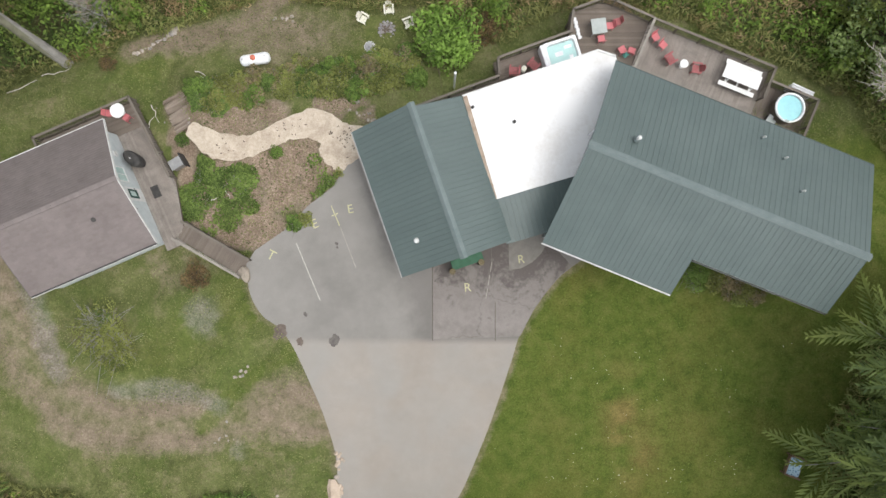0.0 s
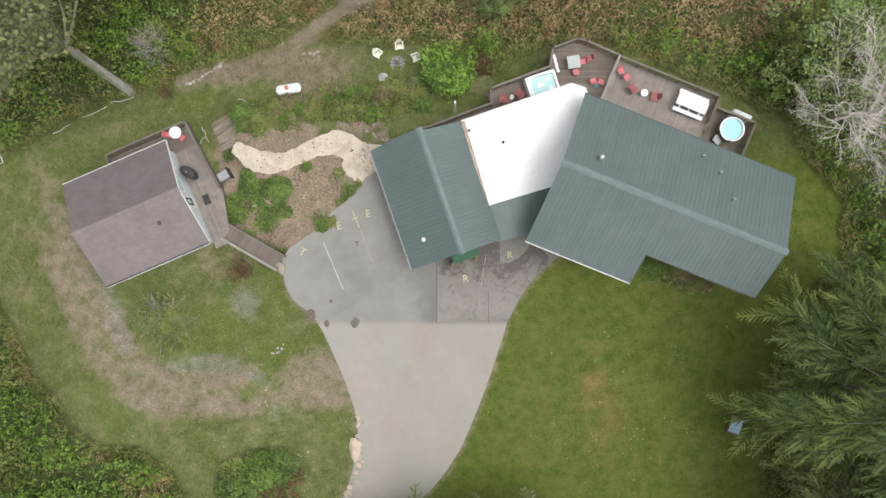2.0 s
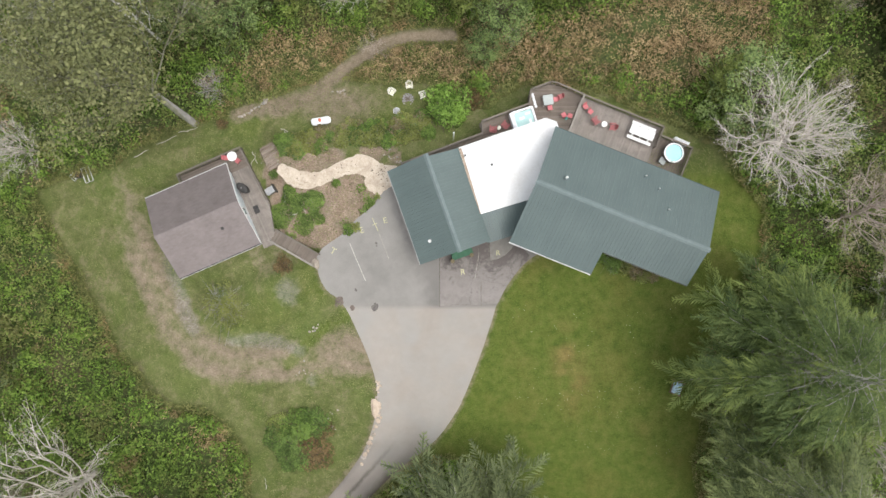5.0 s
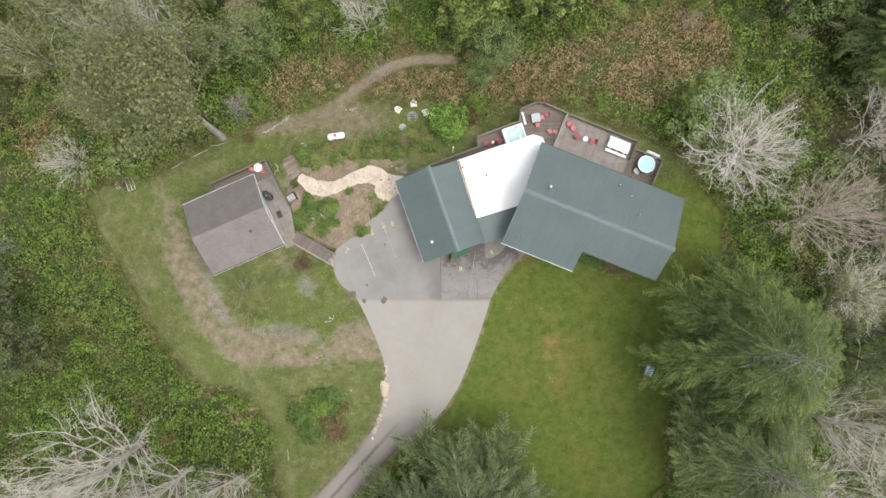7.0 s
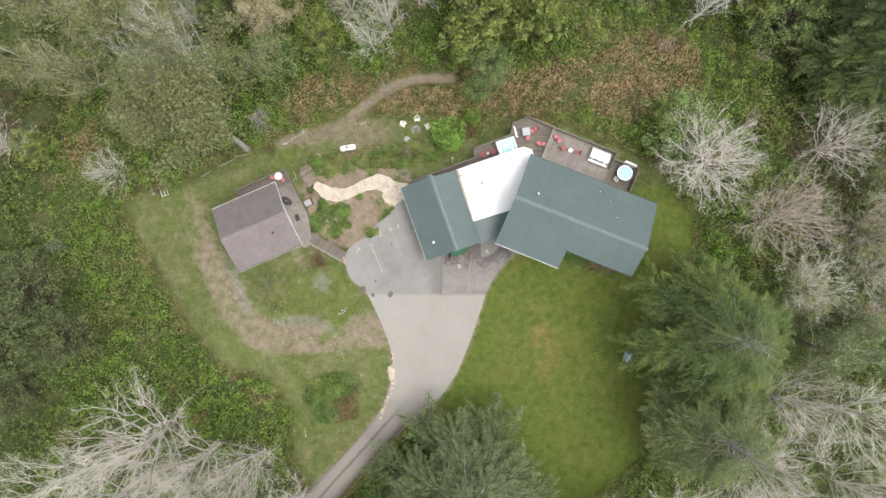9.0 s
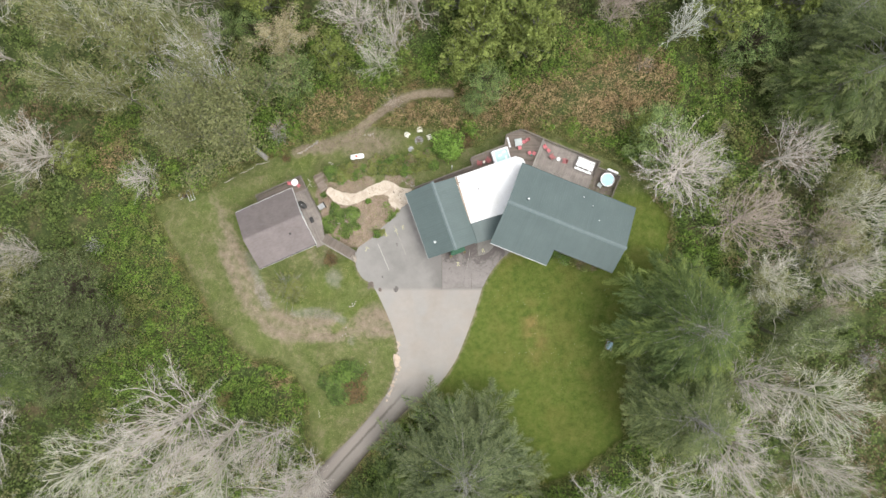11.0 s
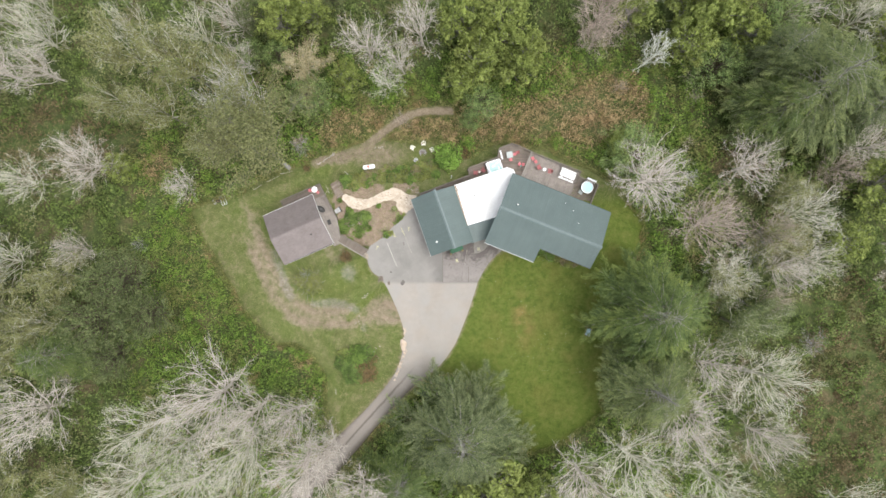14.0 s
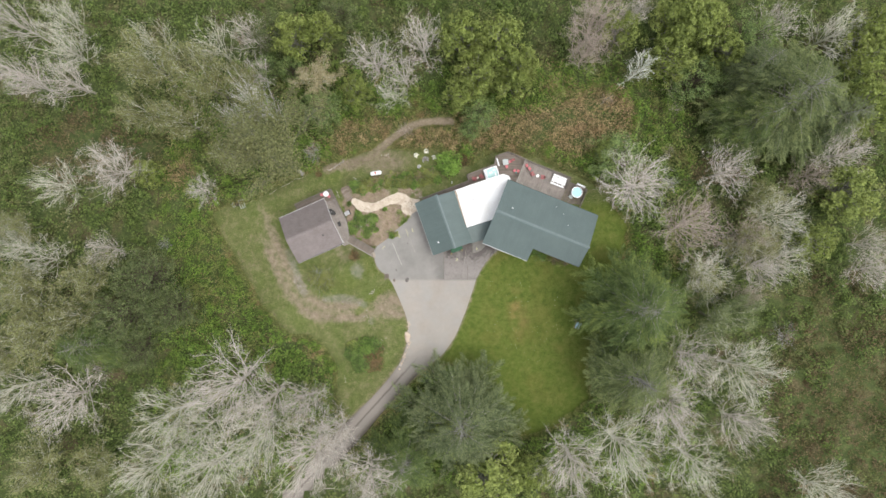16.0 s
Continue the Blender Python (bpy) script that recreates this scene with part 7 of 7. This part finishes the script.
LEAF_HEDGE = leafy("hedge_leaves", (0.135, 0.165, 0.045), (0.31, 0.335, 0.10))
LEAF_STRAW = leafy("straw_leaves", (0.17, 0.145, 0.075), (0.36, 0.305, 0.165))
BUSH = {
    "green": [shrub_meshes(61, LEAF_SHRUB, 1900, 0.06, 15), shrub_meshes(62, LEAF_SHRUB, 1900, 0.06, 15)],
    "bright": [shrub_meshes(63, LEAF_BRIGHT, 1900, 0.07, 15)],
    "olive": [shrub_meshes(64, LEAF_OLIVE, 1800, 0.058, 15)],
    "rust": [shrub_meshes(65, LEAF_RUST, 1000, 0.07, 11)],
    "dry": [shrub_meshes(66, LEAF_RUST, 1500, 0.055, 14)],
    "sparse": [shrub_meshes(68, LEAF_HEDGE, 2600, 0.033, 18, True)],
    "fresh": [shrub_meshes(71, LEAF_FRESH, 2400, 0.06, 17)],
    "weed": [shrub_meshes(69, LEAF_BRIGHT, 1000, 0.055, 18, True), shrub_meshes(70, LEAF_BRIGHT, 900, 0.055, 16, True)],
    "small_green": [shrub_meshes(72, LEAF_SHRUB, 760, 0.1, 9), shrub_meshes(73, LEAF_BRIGHT, 760, 0.1, 8)],
    "small_olive": [shrub_meshes(74, LEAF_HEDGE, 760, 0.095, 9, True), shrub_meshes(75, LEAF_HEDGE, 700, 0.1, 8, True)],
    "small_dry": [shrub_meshes(76, LEAF_STRAW, 560, 0.09, 8, True)],
    "open": [shrub_meshes(67, LEAF_SHRUB, 600, 0.085, 11, True)],
}
LABELS = {"small_green": "leafy green shrub in the garden hedge", "small_olive": "olive-green straggly shrub in the garden hedge", "small_dry": "brown half-dead shrub in the garden hedge", "fresh": "tall bright spring-green shrub beside the fire pit", "weed": "loose green weeds with brown soil showing through", "sparse": "sparse dull green shrub with pale dead twigs", "green": "dense green leafy shrub in the garden", "bright": "bright green fresh-leaved shrub beside the lawn", "olive": "olive-green low shrub in the hedge", "rust": "rust-brown grassy shrub in the lawn", "dry": "dry brownish shrub with dead leaves", "open": "open straggly shrub with pale twigs"}


def shrubs(rows, seed):
    rng = random.Random(seed)
    for i, (x, y, r, h, kind_) in enumerate(rows):
        t = thing("shrub", pose(x, y, gz(x, y) - 0.08, 0, 0, rng.uniform(0, 360)), LABELS[kind_], "shrub", "garden shrubs")
        for nm, me in BUSH[kind_][i % len(BUSH[kind_])]:
            o = new(nm, me)
            o.parent = t
            o.scale = (r * 1.3, r * 1.3, h * 0.85)


hedge_rnd = random.Random(15)
HEDGE = []
for x, y, wide, kinds in ((-15.4, 9.9, 0.9, "small_green small_green small_olive"), (-13.9, 10.3, 1.0, "small_green small_olive small_olive"), (-12.2, 10.5, 1.0, "small_olive small_dry small_green"), (-10.6, 10.7, 1.0, "small_dry small_olive small_olive"),
                          (-8.9, 11.0, 1.1, "small_olive small_green small_dry"), (-7.2, 11.3, 1.1, "small_green small_olive small_olive"), (-5.5, 11.5, 1.1, "small_olive small_dry small_green"), (-3.8, 11.8, 1.1, "small_olive small_olive small_dry"), (-2.2, 12.2, 1.1, "small_olive small_green small_olive")):
    for i in range(10):
        HEDGE.append((x + hedge_rnd.uniform(-0.95, 0.95), y + hedge_rnd.uniform(-1, 0.9) * wide, hedge_rnd.uniform(0.55, 0.9), hedge_rnd.uniform(0.4, 1.0), hedge_rnd.choice(kinds.split())))
shrubs(HEDGE, 1)
BEDS = [(0.0, 14.0, 2.1, 3.2, "fresh"), (1.0, 13.2, 1.2, 1.8, "fresh"), (2.9, 14.8, 1.1, 1.4, "dry"), (-9.5, 1.65, 0.62, 0.5, "small_green"), (-8.9, 1.95, 0.5, 0.45, "small_olive"), (-10.75, 6.25, 0.42, 0.4, "bright"), (-17.0, 7.2, 0.5, 0.5, "green"),
        (-15.8, 4.7, 0.55, 0.45, "weed"), (-15.1, 3.3, 0.5, 0.4, "weed"), (-13.3, 4.5, 0.6, 0.45, "weed"), (-12.9, 3.5, 0.5, 0.4, "weed"), (-16.4, 3.1, 0.5, 0.4, "weed"), (-14.6, 4.5, 0.45, 0.4, "open"), (-7.2, 4.3, 0.35, 0.3, "weed"), (-7.9, 3.6, 0.3, 0.25, "weed"), (-6.7, 4.9, 0.35, 0.3, "small_olive")]
shrubs(BEDS, 2)


def garden_weeds():
    """Low weeds in ragged drifts over the bare soil of the garden."""
    rng = np.random.default_rng(83)
    x, y = rng.uniform(-18, -5, 90000), rng.uniform(0, 8.5, 90000)
    drift = np.zeros(len(x))
    for cx, cy, r, most in ((-15.0, 4.3, 1.6, 1.0), (-13.0, 4.4, 1.3, 1.0), (-16.4, 3.0, 1.5, 1.0), (-13.9, 2.3, 1.4, 0.9), (-12.5, 2.9, 0.9, 0.9), (-15.4, 5.5, 0.9, 0.9), (-9.9, 3.0, 1.3, 0.45), (-7.8, 3.9, 1.2, 0.75), (-8.3, 5.3, 1.2, 0.5), (-6.6, 4.4, 0.7, 0.7), (-11.6, 3.9, 0.9, 0.4), (-12.0, 1.0, 0.8, 0.4), (-15.4, 1.4, 1.0, 0.6)):
        drift = np.maximum(drift, most * step(1.3, 0.5, np.hypot(x - cx, y - cy) / r))
    ok = (signed(x, y, PATH) > 0.1) & (signed(x, y, DRIVE) > 0.05) & (signed(x, y, GARDEN) < 0.3) & (drift * (0.35 + 0.9 * grain(x, y, 0.9, 44)) > rng.uniform(0.38, 1.1, len(x)))
    x, y, drift = x[ok][:8000], y[ok][:8000], drift[ok][:8000]
    c = np.stack([x, y, height(x, y) + 0.04 + rng.uniform(0, 0.34, len(x)) * drift * grain(x, y, 0.7, 45)], -1)
    me = leaves_mesh("garden_weeds", c, np.tile((0, 0, 1.0), (len(c), 1)), 0.1, rng, LEAF_WEED, 2.0)
    tagged(new("garden_weeds", me), "low green weeds in drifts over bare garden soil", "weeds", kind="stuff")


LEAF_WEED = leafy("weed_leaves", (0.105, 0.165, 0.042), (0.235, 0.325, 0.085))
garden_weeds()
litter()
YARD = [(-14.4, -17.6, 1.8, 1.5, "bright"), (-16.0, -18.6, 1.7, 1.2, "green"), (-12.9, -17.0, 1.4, 1.1, "green"), (-12.9, -20.0, 1.7, 1.0, "rust"), (-11.9, -17.7, 0.9, 0.7, "rust"), (-14.9, -20.3, 1.6, 1.0, "green"), (-13.9, -18.9, 1.0, 1.1, "dry"), (-16.3, -17.4, 1.2, 1.0, "olive"), (-21.9, -5.3, 1.9, 1.0, "sparse"), (-20.9, -6.4, 1.5, 0.6, "sparse"), (-22.0, -4.6, 0.7, 1.2, "open"), (-15.95, -1.85, 0.95, 0.8, "rust"), (-22.4, 12.35, 0.6, 0.5, "dry")]
shrubs(YARD, 3)
HOUSEBED = [(13.9, -0.5, 0.8, 0.8, "fresh"), (14.6, -0.8, 0.85, 0.8, "bright"), (15.5, -1.2, 0.85, 0.7, "weed"), (16.4, -1.6, 0.8, 0.6, "bright"), (17.3, -2.0, 0.8, 0.6, "small_olive"), (18.2, -2.4, 0.75, 0.6, "small_dry"), (19.1, -2.8, 0.7, 0.5, "small_olive"), (19.9, -3.1, 0.5, 0.4, "small_dry"), (16.0, -2.2, 0.6, 0.4, "weed"), (18.8, -3.2, 0.5, 0.3, "olive")]
shrubs(HOUSEBED, 4)

# ---- rough grass: tufts over the clearing ----
def tufts(name, label, material, n, size, seed, lawn):
    rng = np.random.default_rng(seed)
    x, y = rng.uniform(-42, 31, n * 3), rng.uniform(-33, 18, n * 3)
    ok = (signed(x, y, CLEARING) < 0.8) & (signed(x, y, DRIVE) > 0.05) & (signed(x, y, PATH) > 0.05)
    ok &= ((x > -1.5) & (y < 7)) if lawn else ((x < -1.5) | (y > 7))
    ok &= away(x, y, LOOP) > rng.uniform(0.3, 2.6, n * 3)
    ok &= ~((away(x, y, [(-26.5, 4.0), (-18.6, 7.4)]) < 4.6) & (away(x, y, [(-26.5, 1.0), (-18.6, 4.2)]) < 4.4))
    ok &= grain(x, y, 2.0, 21) + 0.35 * grain(x, y, 0.5, 22) > (0.42 if not lawn else 0.5)
    x, y = x[ok][:n], y[ok][:n]
    z = height(x, y) + 0.05 + rng.uniform(0, 0.06, len(x))
    c = np.stack([x, y, z], -1)
    me = leaves_mesh(name, c, np.tile((0, 0, 1.0), (len(c), 1)), size, rng, material, 2.6)
    return tagged(new(name, me), label, "grass", kind="stuff")


GRASSMAT = leafy("meadow_blades", (0.10, 0.13, 0.04), (0.25, 0.265, 0.11), (0.30, 0.26, 0.15), 0.04)
LAWNMAT = leafy("lawn_blades", (0.075, 0.118, 0.02), (0.168, 0.205, 0.05))
tufts("meadow_grass", "rough tufted meadow grass round the cabin", GRASSMAT, 70000, 0.05, 71, False)
tufts("lawn_grass", "mown lawn grass beside the drive", LAWNMAT, 40000, 0.035, 72, True)


def daisies():
    rng = np.random.default_rng(91)
    x, y = rng.uniform(1, 22, 900), rng.uniform(-20, -1, 900)
    ok = (signed(x, y, DRIVE) > 0.4) & (grain(x, y, 2.5, 33) > 0.6)
    x, y = x[ok][:150], y[ok][:150]
    c = np.stack([x, y, height(x, y) + 0.09], -1)
    me = leaves_mesh("daisies", c, np.tile((0, 0, 1.0), (len(c), 1)), 0.05, rng, CREAM, 1.0)
    tagged(new("daisies", me), "tiny white daisies scattered in the lawn", "flowers", kind="stuff")


daisies()
